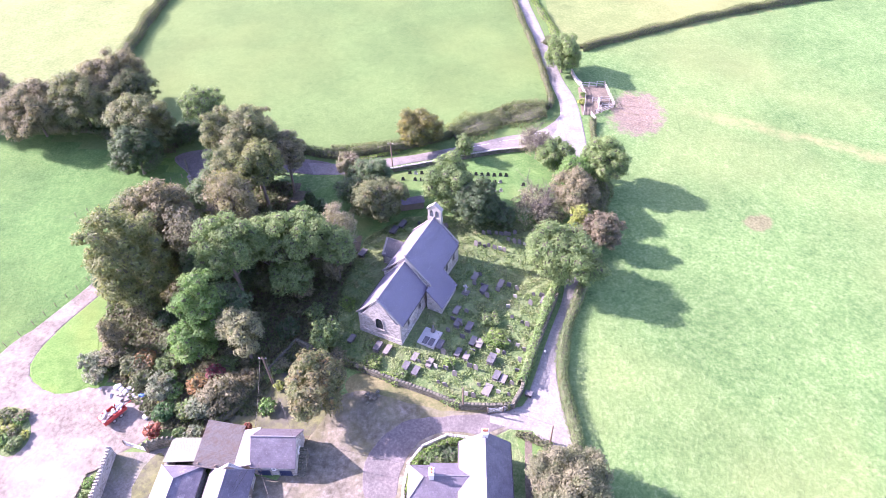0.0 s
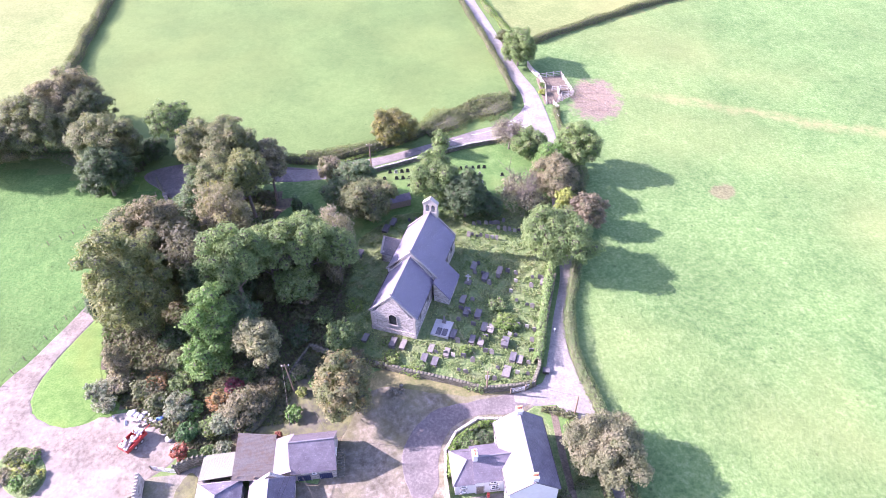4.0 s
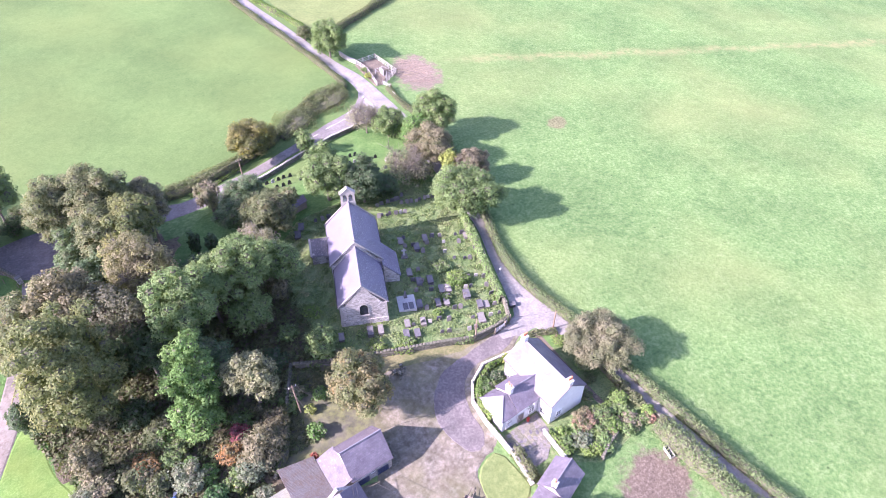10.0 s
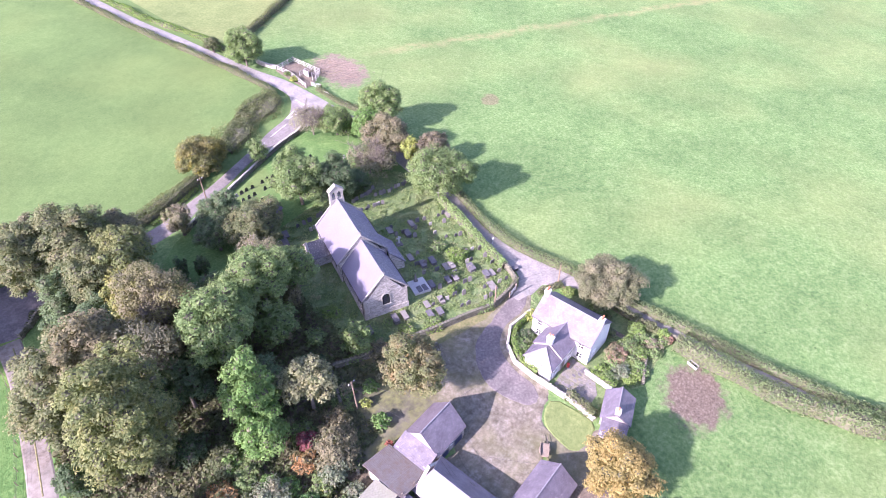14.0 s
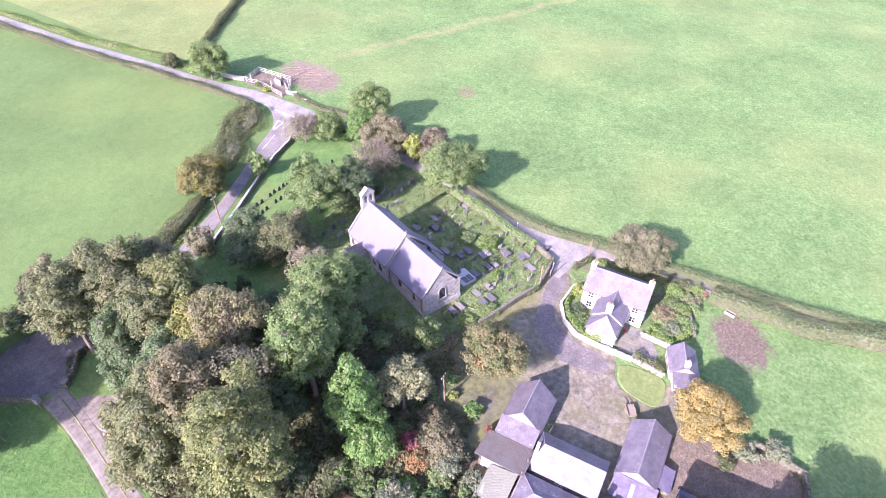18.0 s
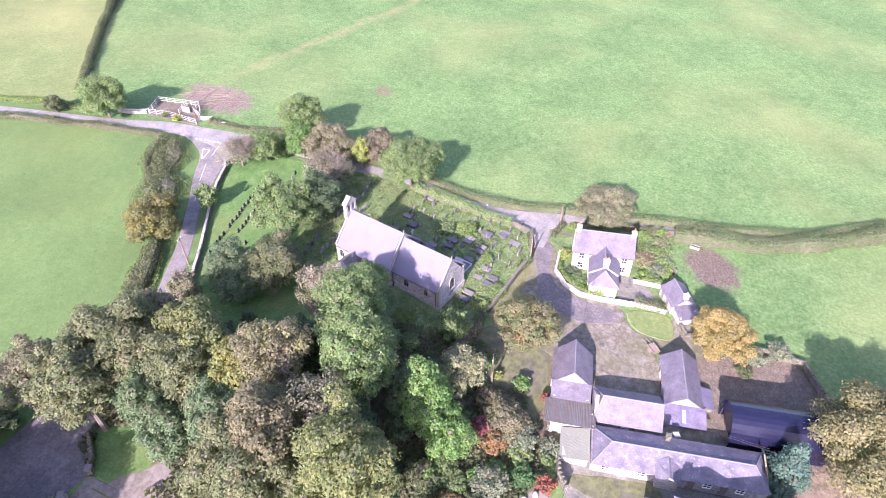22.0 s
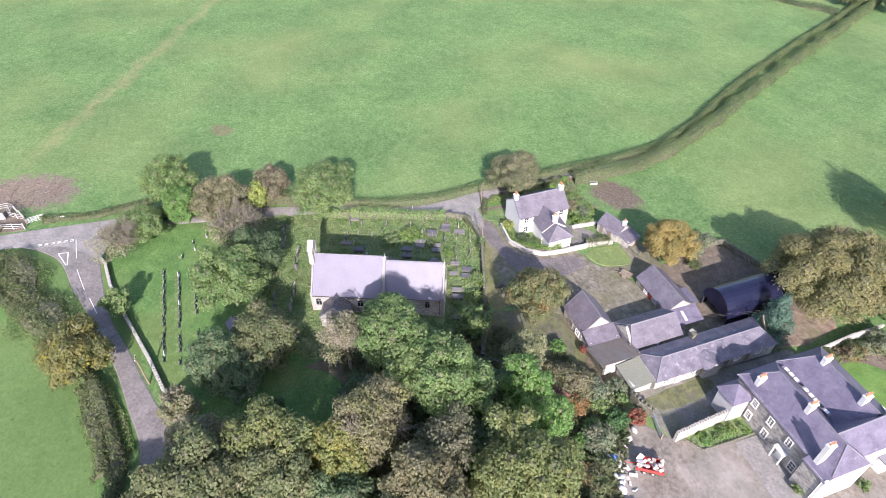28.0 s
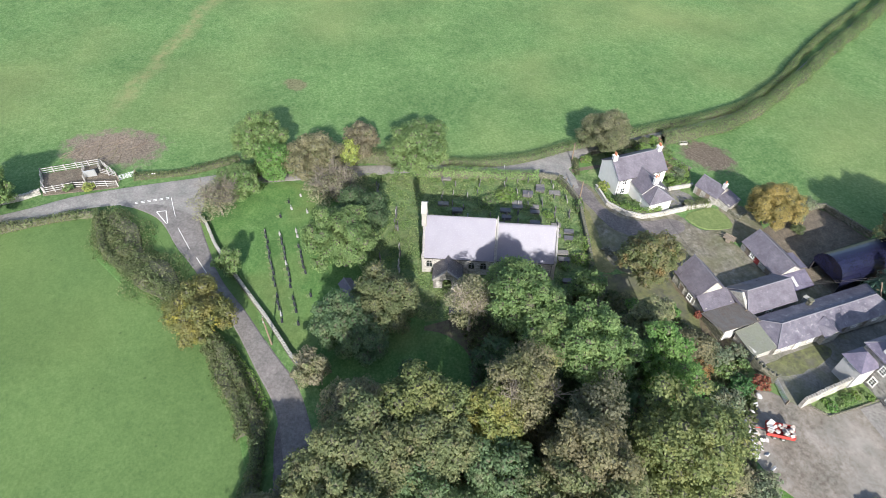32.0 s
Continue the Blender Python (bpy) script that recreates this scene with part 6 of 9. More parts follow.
part("cross_wing_wall", walls_y(-55.3, -50.9, 14.9, 23.1, EA, RI, t=0.5, gables=(False, False)), RENDER, manor, "white rendered cross wing")
roof_y(manor, -55.5, -50.9, 14.9, 26.0, EA, RI + 0.05, SLATE_DARK, over=0.3, verge=0.3, hip0=3.6, name="cross_wing_roof")
part("stone_wing_wall", Solid().box(-56.7, 29.32, -1, -53.6, 30.2, EA - 0.3), STONE, manor, "projecting grey stone wing wall")
part("stone_wing_roof", Solid().slab([(-56.9, 30.4, EA - 0.42), (-56.9, 29.1, EA + 0.18), (-53.4, 29.1, EA + 0.18), (-53.4, 30.4, EA - 0.42)], 0.12), SLATE_DARK, manor)
part("west_front_wall", Solid().box(-56.95, 23.15, -1, -56.72, 30.2, EA - 0.1).box(-55.55, 14.9, -1, -55.32, 23.1, EA - 0.1), RENDER, manor, "white rendered west front")
part("valley_rooflight", Solid().box(-50.0, 22.62, EA - 0.3, -41.5, 23.16, EA + 0.3), LEAD, manor, "long lead-covered valley between the roofs")
for k in range(9):
    part("rooflight_pane", Solid().box(-49.7 + k * 0.9, 22.66, EA + 0.302, -49.1 + k * 0.9, 23.12, EA + 0.36), PAINT if k % 4 != 1 else GLASSY, manor)
for cx, cy, top, gone in ((-42.9, 28.4, -0.6, 3), (-49.2, 26.6, 1.1, 3), (-54.5, 29.1, 1.3, 2), (-44.0, 19.0, 0.9, 3), (-50.6, 19.2, 1.2, 3)):
    chimney(manor, cx, cy, 5.0, RI + top, 0.6, 1.05, RENDER, gone, "y")
for x, z, h in ((-44.4, 4.5, 1.4), (-47.4, 4.5, 1.5), (-50.7, 4.5, 1.5), (-47.5, 1.7, 1.6), (-44.4, 1.7, 1.5)):
    window_unit(manor, x, 29.32, z, 0.8, h * 0.88, "+y", bars=(2, 3))
window_unit(manor, -52.6, 29.32, 1.7, 0.9, 1.6, "+y", bars=(2, 3))
door_unit(manor, -50.6, 29.32, 0.0, 1.2, 2.3, "+y", PAINT)
part("porch_canopy", Solid().box(-51.5, 29.34, 2.55, -49.7, 30.1, 2.75).box(-51.4, 29.9, 0, -51.25, 30.05, 2.55).box(-49.95, 29.9, 0, -49.8, 30.05, 2.55), PAINT, manor)
for y in (16.6, 21.6):
    window_unit(manor, -55.57, y, 4.5, 1.0, 1.6, "-x", bars=(2, 3))
for y in (24.8, 27.6):
    window_unit(manor, -56.97, y, 4.5, 1.0, 1.6, "-x", bars=(2, 3))
door_unit(manor, -55.57, 18.9, 0.0, 1.1, 2.2, "-x", PAINT)
part("bay_window", Solid().prism([(-55.57, 16.4, 0), (-56.8, 16.4, 0), (-56.8, 18.2, 0), (-55.57, 18.2, 0)], (0, 0, 1), 2.6), PAINT, manor, "white flat-roofed porch")
part("bay_roof", Solid().prism([(-55.57, 16.2, 2.6), (-57.0, 16.2, 2.6), (-57.0, 18.4, 2.6), (-55.57, 18.4, 2.6)], (0, 0, 1), 0.2), LEAD, manor)
part("eaves_board", Solid().box(-53.6, 29.32, EA - 0.35, -40.6, 29.42, EA - 0.1), PAINT, manor)
part("tower_wall", Solid().box(-43.6, 29.42, -1, -40.6, 32.2, 4.4), RENDER_GREY, manor, "grey rendered square turret")
tr = Solid()
cs = [(-43.8, 28.7, 4.35), (-40.2, 28.7, 4.35), (-40.2, 32.5, 4.35), (-43.8, 32.5, 4.35)]
for i in range(4):
    tr.slab([cs[i], cs[(i + 1) % 4], (-41.7, 30.4, 5.95)], 0.1)
part("tower_roof", tr, SLATE_DARK, manor, "pyramid slate roof of the turret")
part("downpipe", Solid().tube((-56.6, 30.28, EA - 0.6), (-56.6, 30.28, 0), 0.06, 0.06, 6), PAINT, manor)

# ---- walls and hedges ----
stone_line("cemetery_wall", [(20.3, 117.3), (18, 116.2), (12.2, 115.1), (4.5, 112.7), (-0.8, 110.8), (-6.9, 108.6), (-14.7, 106.2), (-19, 104.2)], 0.95, 0.5, STONE_WALL, "dry stone cemetery wall with pale rough coping", cope_mat=DRESSED)
stone_line("churchyard_wall", [(-22, 60.5), (-17, 58), (-11.5, 55.8), (-6.2, 53.7), (-0.8, 51.8), (4.2, 49.85), (8.6, 49.9), (11.7, 50.2), (13.3, 53)], 1.15, 0.55, STONE_WALL, "mossy dry stone churchyard wall")
stone_line("churchyard_lane_wall", [(13.3, 53), (14, 55.4), (17.1, 63.2), (20.6, 72)], 1.2, 0.5, STONE_WALL, "ivy-topped stone wall along the lane", step=0.7)
stone_line("cottage_wall", [(7.2, 44.5), (2.2, 45.0), (-1.2, 43.2), (-3.0, 40.6), (-3.45, 37), (-3.4, 34), (-3.4, 31.4)], 0.95, 0.4, STONE_PALE, "whitewashed garden wall curving round the cottage", cope_mat=STONE_PALE)
stone_line("lawn_wall", [(-3.2, 31.3), (-3.6, 28.5), (-3.95, 26.2)], 0.8, 0.4, STONE_PALE, "whitewashed garden wall beside the lawn", cope_mat=STONE_PALE)
stone_line("garden_back_wall", [(6.6, 23.6), (8.4, 24.4), (11.0, 25.2)], 1.0, 0.45, STONE_WALL, "stone wall at the back of the cottage garden")
stone_line("garden_side_wall", [(2.6, 31.2), (2.3, 26.2)], 0.8, 0.4, STONE_PALE, "whitewashed low garden wall", cope_mat=STONE_PALE)
stone_line("lane_wall", [(17.6, 40), (18.0, 33), (18.2, 27), (18.5, 22)], 0.9, 0.45, STONE_WALL, "stone wall between cottage garden and lane")
stone_line("battlemented_wall", [(-43.2, 32.3), (-43.5, 36.5), (-43.9, 41.0)], 2.1, 0.45, STONE_PALE, "toothed stone wall of the manor yard", tooth=True, cope_mat=DRESSED, step=0.24)
stone_line("bed_kerb", [(-44.2, 39.4), (-46.4, 38.0), (-46.55, 33.4), (-46.5, 29.4)], 0.16, 0.2, STONE_WALL, "low grey stone kerb round the planted bed")
stone_line("battlemented_yard_wall", [(-39.6, 41.6), (-37.5, 42.6), (-35.9, 42.7)], 1.8, 0.45, STONE_WALL, "toothed rubble wall by the yard gate", tooth=True, step=0.32)
stone_line("garden_wall_south", [(-40.2, 14.2), (-38.2, 10.8), (-37.5, 2.6), (-37.5, -4)], 1.5, 0.4, STONE_PALE, "whitewashed garden wall of the manor lawn")
stone_line("stockyard_wall", [(-9.4, 12.2), (-10.8, 5.8), (-16.4, 4.6), (-20, 3.5)], 1.2, 0.45, STONE_WALL, "stone stockyard wall")
stone_line("pen_wall", [(33.0, 150.5), (33.4, 147.5), (34.6, 144.2)], 1.0, 0.5, STONE_PALE, "pale stone wall beside the stock pen")
stone_line("gate_wall", [(-49.4, 101.4), (-47.8, 101.9), (-45.2, 104.2)], 1.0, 0.45, STONE_WALL, "low stone wall at the manor gates")
stone_line("gate_wall_west", [(-53.4, 102.4), (-55.0, 105.2), (-56.5, 108.2)], 1.0, 0.45, STONE_WALL, "low stone wall at the manor gates")
stone_line("garden_boundary_wall", [(-22.5, 61), (-25.2, 56.2), (-29.2, 48.6), (-31.6, 45.6)], 0.75, 0.45, STONE_WALL, "ivy-grown stone wall of the farm garden")

hedge("lane_hedge_field_side", [(26.2, 76), (23.6, 70), (21.0, 63), (19.9, 56.8), (20.0, 51.8), (20.7, 45), (21.0, 36), (21.2, 28), (21.7, 19), (22.3, 10), (23.2, 1), (25.2, -6), (28.0, -13), (33.0, -22.5), (41, -35.5), (50.4, -53), (58.8, -70.5), (67.4, -88), (81, -118), (101.6, -160)], 1.7, 1.5, L_BANK, size=0.2, label="clipped field hedge along the sunken lane", wobble=0.15)
hedge("lane_hedge_paddock_side", [(17.4, 23), (17.3, 14), (18.2, 6), (20.2, -2), (23.6, -10), (27.0, -18), (31.6, -27.5), (39.2, -42), (47.6, -59), (57.4, -79), (75.4, -117), (96.4, -159)], 3.0, 2.4, L_BANK, "overgrown brambly hedge along the sunken lane", size=0.21, wobble=0.3)
hedge("churchyard_hedge", [(21.0, 75.5), (19.5, 71.5), (16.8, 64.2), (14.5, 57.5), (13.2, 54)], 1.4, 1.9, L_IVY, "bright green ivy hedge on the churchyard wall")
hedge("north_field_hedge", [(8, 320), (13, 265), (17.4, 225), (20.3, 190), (23.0, 170), (24.6, 157), (25.6, 146), (26.2, 137), (25.2, 133.6)], 1.5, 1.3, L_HEDGE, "clipped hedge beside the lane")
hedge("corner_hedge", [(25.2, 133.6), (20, 133), (14.5, 132), (9.5, 128), (6.5, 125.5), (2, 122), (-3, 118.6), (-8.5, 116.4), (-13.6, 114.5), (-19.2, 113.0), (-25, 112.2), (-30, 112.8), (-38, 116), (-52, 121)], 2.0, 1.7, L_HEDGE, "thick dark field hedge above the lane", wobble=0.35)
hedge("hedge_bank_scrub", [(-9, 117.6), (-14, 115.9), (-19.4, 114.5), (-25.4, 113.8)], 2.4, 1.2, L_SCRUB, "brown-green brambles on the field side of the hedge", wobble=0.4)
hedge("scrub_corner", [(24, 131.4), (18, 129.9), (12.5, 127.7), (7.0, 124.5), (1.5, 121.2)], 5.8, 1.6, L_SCRUB, "brambles and long grass in the lane corner", wobble=0.4, ragged=0.6)
hedge("lane_bank_hedge", [(14, 320), (19, 265), (23.4, 225), (27.0, 190), (30.2, 176), (31.4, 164), (31.8, 153)], 1.8, 1.0, L_HEDGE_G, "grassy hedge bank beside the lane", wobble=0.4)
hedge("far_field_hedge", [(37.2, 163), (49.4, 169.8), (68, 179.2), (87.3, 188.3), (111, 197.5), (160, 214)], 2.0, 1.7, L_HEDGE, "dark hedge between two pastures")
hedge("far_east_hedge", [(86, -124), (100, -116), (124, -104), (160, -90)], 2.0, 1.8, L_DARK, "dark hedge between far pastures")
hedge("far_west_hedge", [(-87.5, 146), (-88, 158), (-88.8, 172), (-89, 190), (-90, 215)], 2.8, 2.2, L_HEDGE, "tall pale hedge between fields")
hedge("gateway_hedge", [(35.3, 128.4), (34.6, 121.6), (35.1, 115.4), (36.2, 109)], 1.5, 1.1, L_HEDGE, "low roadside hedge by the gateway")
hedge("tree_row_scrub", [(27.5, 110), (33, 103), (31.5, 94), (29.5, 86), (27, 79)], 3.4, 2.2, L_HEDGE, "scrub along the foot of the roadside trees", wobble=0.4)
hedge("cottage_hedge", [(6.6, 44.0), (2.6, 44.2), (-0.4, 42.4), (-2.2, 40.2), (-2.75, 36.6)], 0.9, 1.25, L_HEDGE_G, "rounded green garden hedge inside the wall", wobble=0.4)
hedge("yard_hedge", [(-2.6, 31.4), (-3.0, 28.5), (-3.3, 26.4)], 1.4, 1.5, L_HEDGE, "clipped green hedge by the paved yard")
hedge("garden_hedge", [(3.0, 30.8), (3.2, 28.6), (3.0, 26.4)], 1.0, 1.2, L_HEDGE_G, "clipped rounded hedge in the cottage garden", wobble=0.35)
hedge("topiary_hedge", [(12, 46), (14.5, 45.2), (17, 44)], 1.0, 0.8, L_HEDGE, "clipped hedge at the lane corner", wobble=0.4)
hedge("garden_front_hedge", [(17.9, 38), (17.8, 32), (18, 26)], 1.1, 1.2, L_HEDGE, "garden hedge along the lane wall", wobble=0.4)
hedge("boundary_ivy", [(-22.8, 60.6), (-25.3, 56.0), (-27.6, 51.6), (-29.4, 48.2), (-31.4, 45.8)], 1.3, 0.95, L_HEDGE, "ivy tumbling over the farm garden wall", size=0.25, wobble=0.5, category="ivy")
hedge("row_scrub", [(-60, 113), (-68, 113.5), (-78, 118), (-90, 122), (-104, 127), (-122, 134)], 3.0, 2.0, L_DARK, "dark scrub under the hedge-row oaks", wobble=0.5)
hedge("cemetery_bank", [(-10, 114.2), (-16, 112.2), (-22, 110.7)], 0.9, 0.5, L_HEDGE_G, "green bank below the hedge", wobble=0.4)

# ---- trees ----
T = tree
# by the lane and in the churchyard
T("sycamore", 21.5, 76, 6.6, 6.2, 5.2, L_LIME, "large pale green sycamore at the churchyard corner", n=14, trunk=0.45)
T("ash_tree", 33.2, 104, 6.2, 4.9, 5.4, L_GREEN, "grey-green ash tree beside the lane", n=10)
T("hawthorn", 26.6, 95.4, 4.8, 5.0, 4.4, L_BROWN, "brown turning hawthorn in the roadside row", n=9)
T("field_maple", 26.3, 88.4, 4.4, 2.3, 3.6, L_YELLOW, "bright yellow field maple", n=6, size=0.34)
T("copper_beech", 30.2, 85.3, 4.4, 3.5, 3.8, L_PLUM, "dark reddish tree beside the lane", n=9)
T("bare_elder", 18.4, 93, 3.0, 5.0, 2.5, L_TWIGGY, "thin brown twiggy elder", n=8, cover=0.4, bare=500, bark=TWIG, trunk=0.16)
T("elder", 20.5, 92, 2.6, 3.2, 2.2, L_BEIGE, "fading beige elder scrub", n=7, cover=0.5)
T("lime_tree", 1.3, 95.0, 6.4, 5.3, 5.3, L_LIME, "round pale green lime tree among the graves", n=13, trunk=0.35)
T("holm_oak", 6.9, 90.6, 5.4, 4.3, 4.8, L_DARK, "dark evergreen oak among the graves", n=9)
T("holly", 11.5, 91, 2.4, 3.0, 2.3, L_DARK, "dark holly scrub behind the graves", n=7)
T("hazel", 24.2, 109.6, 3.8, 4.0, 3.5, L_GREEN, "green hazel at the road junction", n=8)
T("willow", 27.6, 102.2, 4.4, 3.8, 4.2, L_BRIGHT, "light green willow in the roadside row", n=8)
T("bare_ash", 20.4, 113.4, 3.8, 4.4, 3.3, L_TWIGGY, "nearly bare brown ash tree by the junction", bare=700, bark=TWIG, trunk=0.2, cover=0.32, size=0.2)
T("hedge_oak", -5.6, 117.4, 4.6, 4.9, 4.0, L_TURN, "oak in the hedge turning yellow and brown", n=11)
T("thorn_tree", 4.6, 112.7, 3.2, 2.5, 2.9, L_GREEN, "small thorn tree behind the cemetery wall", n=7)
T("cherry", -19.5, 103.9, 3.8, 2.6, 3.4, L_PINK, "pinkish fading cherry at the end of the cemetery wall", n=7)
T("yew", -14.3, 98.6, 4.9, 3.9, 4.4, L_TEAL, "dark yew beside the cemetery", n=9)
T("sallow", -12.0, 91.2, 4.9, 4.9, 4.4, L_OAK, "grey-green sallow beside the hut", n=10)
T("bay_tree", -17.5, 95.5, 3.8, 3.0, 3.4, L_TEAL, "dark laurel beside the cemetery", n=7)
T("irish_yew", -26.0, 93.4, 2.7, 1.25, 2.9, L_DARK, "dark columnar yew beside the lane", n=5, size=0.3, group="columnar yews")
T("irish_yew", -23.5, 91.2, 2.7, 1.3, 2.8, L_DARK, "dark columnar yew beside the lane", n=5, size=0.3, group="columnar yews")
# wood north of the church
T("bare_beech", -35.6, 80.4, 12.4, 4.5, 6.4, leaf_mat("thin_pinkish_leaves", (0.195, 0.17, 0.118), (0.175, 0.165, 0.095), (0.19, 0.185, 0.075)), "half-bare beech with thin yellow and pinkish leaves", cover=0.8, bare=1500, bark=TWIG, trunk=0.5, size=0.22)
T("yellow_beech", -36.9, 84.4, 9.4, 3.6, 6.0, leaf_mat("yellowing_leaves", (0.165, 0.18, 0.07), (0.225, 0.205, 0.075), (0.14, 0.165, 0.07)), "yellowing beech beside the half-bare one", trunk=0.3)
T("ash_tree", -33.1, 69.5, 12.6, 4.9, 5.6, L_GREEN, "tall pale green ash in the wood", trunk=0.4, group="wood trees", low=-0.7)
T("ash_tree", -28.4, 73.2, 11.0, 3.5, 4.4, L_GREEN, "green ash between taller ones", trunk=0.3, group="wood trees", low=-0.4)
T("ash_tree", -22.9, 74.0, 11.0, 4.8, 4.9, L_GREEN, "spreading pale green ash close to the church", trunk=0.35, group="wood trees", low=-0.35)
T("ash_tree", -17.4, 74.2, 8.2, 3.6, 3.8, L_LIME, "pale green ash beside the church wall", trunk=0.28, group="wood trees", low=-0.35)
T("bare_ash", -17.9, 80.2, 7.4, 3.5, 4.0, leaf_mat("thin_pale_leaves", (0.215, 0.19, 0.145), (0.19, 0.185, 0.115)), "half-bare ash close to the church porch", cover=0.5, bare=1300, bark=BARK_PALE, trunk=0.28, size=0.22)
T("sycamore_pole", -35.6, 60.4, 9.0, 3.2, 6.4, L_BRIGHT, "tall bright green sycamore on the wood's edge", trunk=0.3, low=-0.9)
T("sycamore_pole", -37.0, 57.2, 4.4, 3.0, 4.0, L_BRIGHT, "bright green young sycamore", trunk=0.2)
T("grey_poplar", -28.9, 57.3, 7.4, 3.1, 3.9, leaf_mat("cream_green_leaves", (0.2, 0.2, 0.125), (0.23, 0.215, 0.135), (0.16, 0.18, 0.1)), "cream-green tree at the wood's edge")
T("sweet_chestnut", -16.6, 49.2, 5.6, 4.3, 5.0, leaf_mat("red_tipped_leaves", (0.132, 0.148, 0.074), (0.17, 0.148, 0.088), (0.25, 0.162, 0.085)), "sycamore turning red and yellow by the barn", trunk=0.35)
T("goat_willow", -17.4, 60.0, 3.2, 2.8, 2.7, L_LIME, "pale green willow bush by the church", n=7, size=0.3)
T("beech", -48.2, 66.4, 12.2, 5.7, 10.2, L_OLIVE, "tall olive-green beech in the wood", trunk=0.5, low=-0.95)
T("oak", -46.0, 77.2, 12.6, 4.7, 5.6, L_PINKBROWN, "pinkish brown turning oak in the wood", trunk=0.4)
T("oak", -50.4, 78.6, 8.8, 6.4, 7.4, L_OAK, "tall dark green oak by the drive", trunk=0.5, low=-0.9)
T("thorn_tree", -40.8, 73.0, 12.0, 3.4, 4.4, leaf_mat("twiggy_grey_leaves", (0.155, 0.145, 0.11), (0.135, 0.135, 0.095)), "twiggy grey-brown tree in the wood", cover=0.6, bare=900, bark=BARK, trunk=0.25)
T("oak", -33.9, 92.0, 12.0, 4.5, 4.8, L_OLIVE, "olive-yellow oak above the cemetery", trunk=0.4)
T("oak", -37.7, 100.4, 12.6, 5.5, 5.8, L_OAK, "large olive-brown oak beside the lane", trunk=0.45)
T("oak", -38.6, 92.6, 10.8, 4.4, 5.0, L_OAK, "grey-green oak in the wood", trunk=0.4)
T("oak", -43.6, 103.0, 10.8, 4.4, 6.6, L_OAK, "olive oak leaning over the lane", trunk=0.4, low=-0.95)
T("oak", -37.4, 105.8, 7.0, 4.0, 5.0, L_OAK, "olive oak low over the lane edge", trunk=0.3, low=-0.9)
T("oak", -30.8, 99.6, 9.6, 3.6, 4.4, L_BROWN, "brown twiggy oak above the lane", trunk=0.3)
T("sycamore", -41.6, 95.2, 8.4, 3.7, 4.6, L_TEAL, "blue-green sycamore by the manor gates", trunk=0.3, low=-0.9)
T("sycamore", -44.6, 92.4, 5.6, 3.4, 4.6, L_TEAL, "blue-green sycamore low over the gate grass", trunk=0.25, low=-0.9)
T("alder", -42.4, 85.4, 7.6, 4.2, 5.0, L_TEAL, "dark blue-green alder in the wood", low=-0.8)
T("larch", -28.6, 80.0, 6.0, 3.4, 4.4, L_DARK, "dark larch in the wood")
T("larch", -39.5, 70.2, 6.4, 3.4, 4.6, L_DARK, "dark tree in the shade of the wood")
T("larch", -33.0, 63.4, 6.0, 3.2, 4.0, L_TEAL, "dark blue-green tree in the shade of the wood")
T("elder", -24.4, 70.2, 5.0, 3.2, 3.4, L_GREEN, "green elder under the ashes")
T("oak", -65.4, 111.6, 7.6, 7.2, 6.6, L_OAK, "olive-topped oak at the end of the hedge row", trunk=0.5, low=-0.8)
T("oak", -64.2, 104.4, 5.8, 5.4, 5.4, L_DARK, "dark oak beside the meadow fence", trunk=0.35, low=-0.8)
T("oak", -78.4, 128.4, 7.4, 7.4, 6.4, L_BROWN, "brown oak in the far hedge row", n=12)
T("oak", -91.5, 117.0, 6.4, 8.2, 6.2, L_BROWN, "brown oak in the far hedge row", n=13)
T("oak", -82.0, 119.5, 7.0, 7.6, 6.6, L_OAK, "olive oak in the far hedge row", n=13)
T("oak", -108.0, 122.5, 6.4, 7.6, 5.6, L_PLUM, "open flat-topped oak in the far hedge row", n=10, cover=1.0)
T("oak", -73.0, 126.0, 6.2, 4.8, 5.4, L_OAK, "dark oak behind the hedge row", n=9)
T("oak", -100.0, 121.0, 5.0, 5.6, 4.2, L_OAK, "dark oak in the far hedge row", n=9)
T("hornbeam", -52.6, 115.6, 9.6, 4.4, 4.4, L_LIME, "pale green open tree over the lane", n=8, cover=1.0)
T("holly", -58.5, 116.5, 2.2, 3.2, 2.4, L_DARK, "dark holly beside the lane end", n=7)
T("lane_ash", 30.2, 150.8, 5.4, 4.7, 5.2, L_GREEN, "grey-green ash beside the lane")
T("copse_thorn", 28.4, 163, 2.2, 2.6, 2.0, L_HEDGE, "thorn bush on the lane bank", n=6)
T("oak", -40.8, 112.4, 6.2, 4.6, 5.2, L_BROWN, "brown oak on the far side of the lane", n=10)
T("holly", -46.2, 115.4, 1.7, 2.2, 1.9, L_DARK, "dark holly along the lane edge", n=6)
T("holly", -52.0, 115.4, 2.0, 2.6, 2.2, L_DARK, "dark holly along the lane edge", n=6)
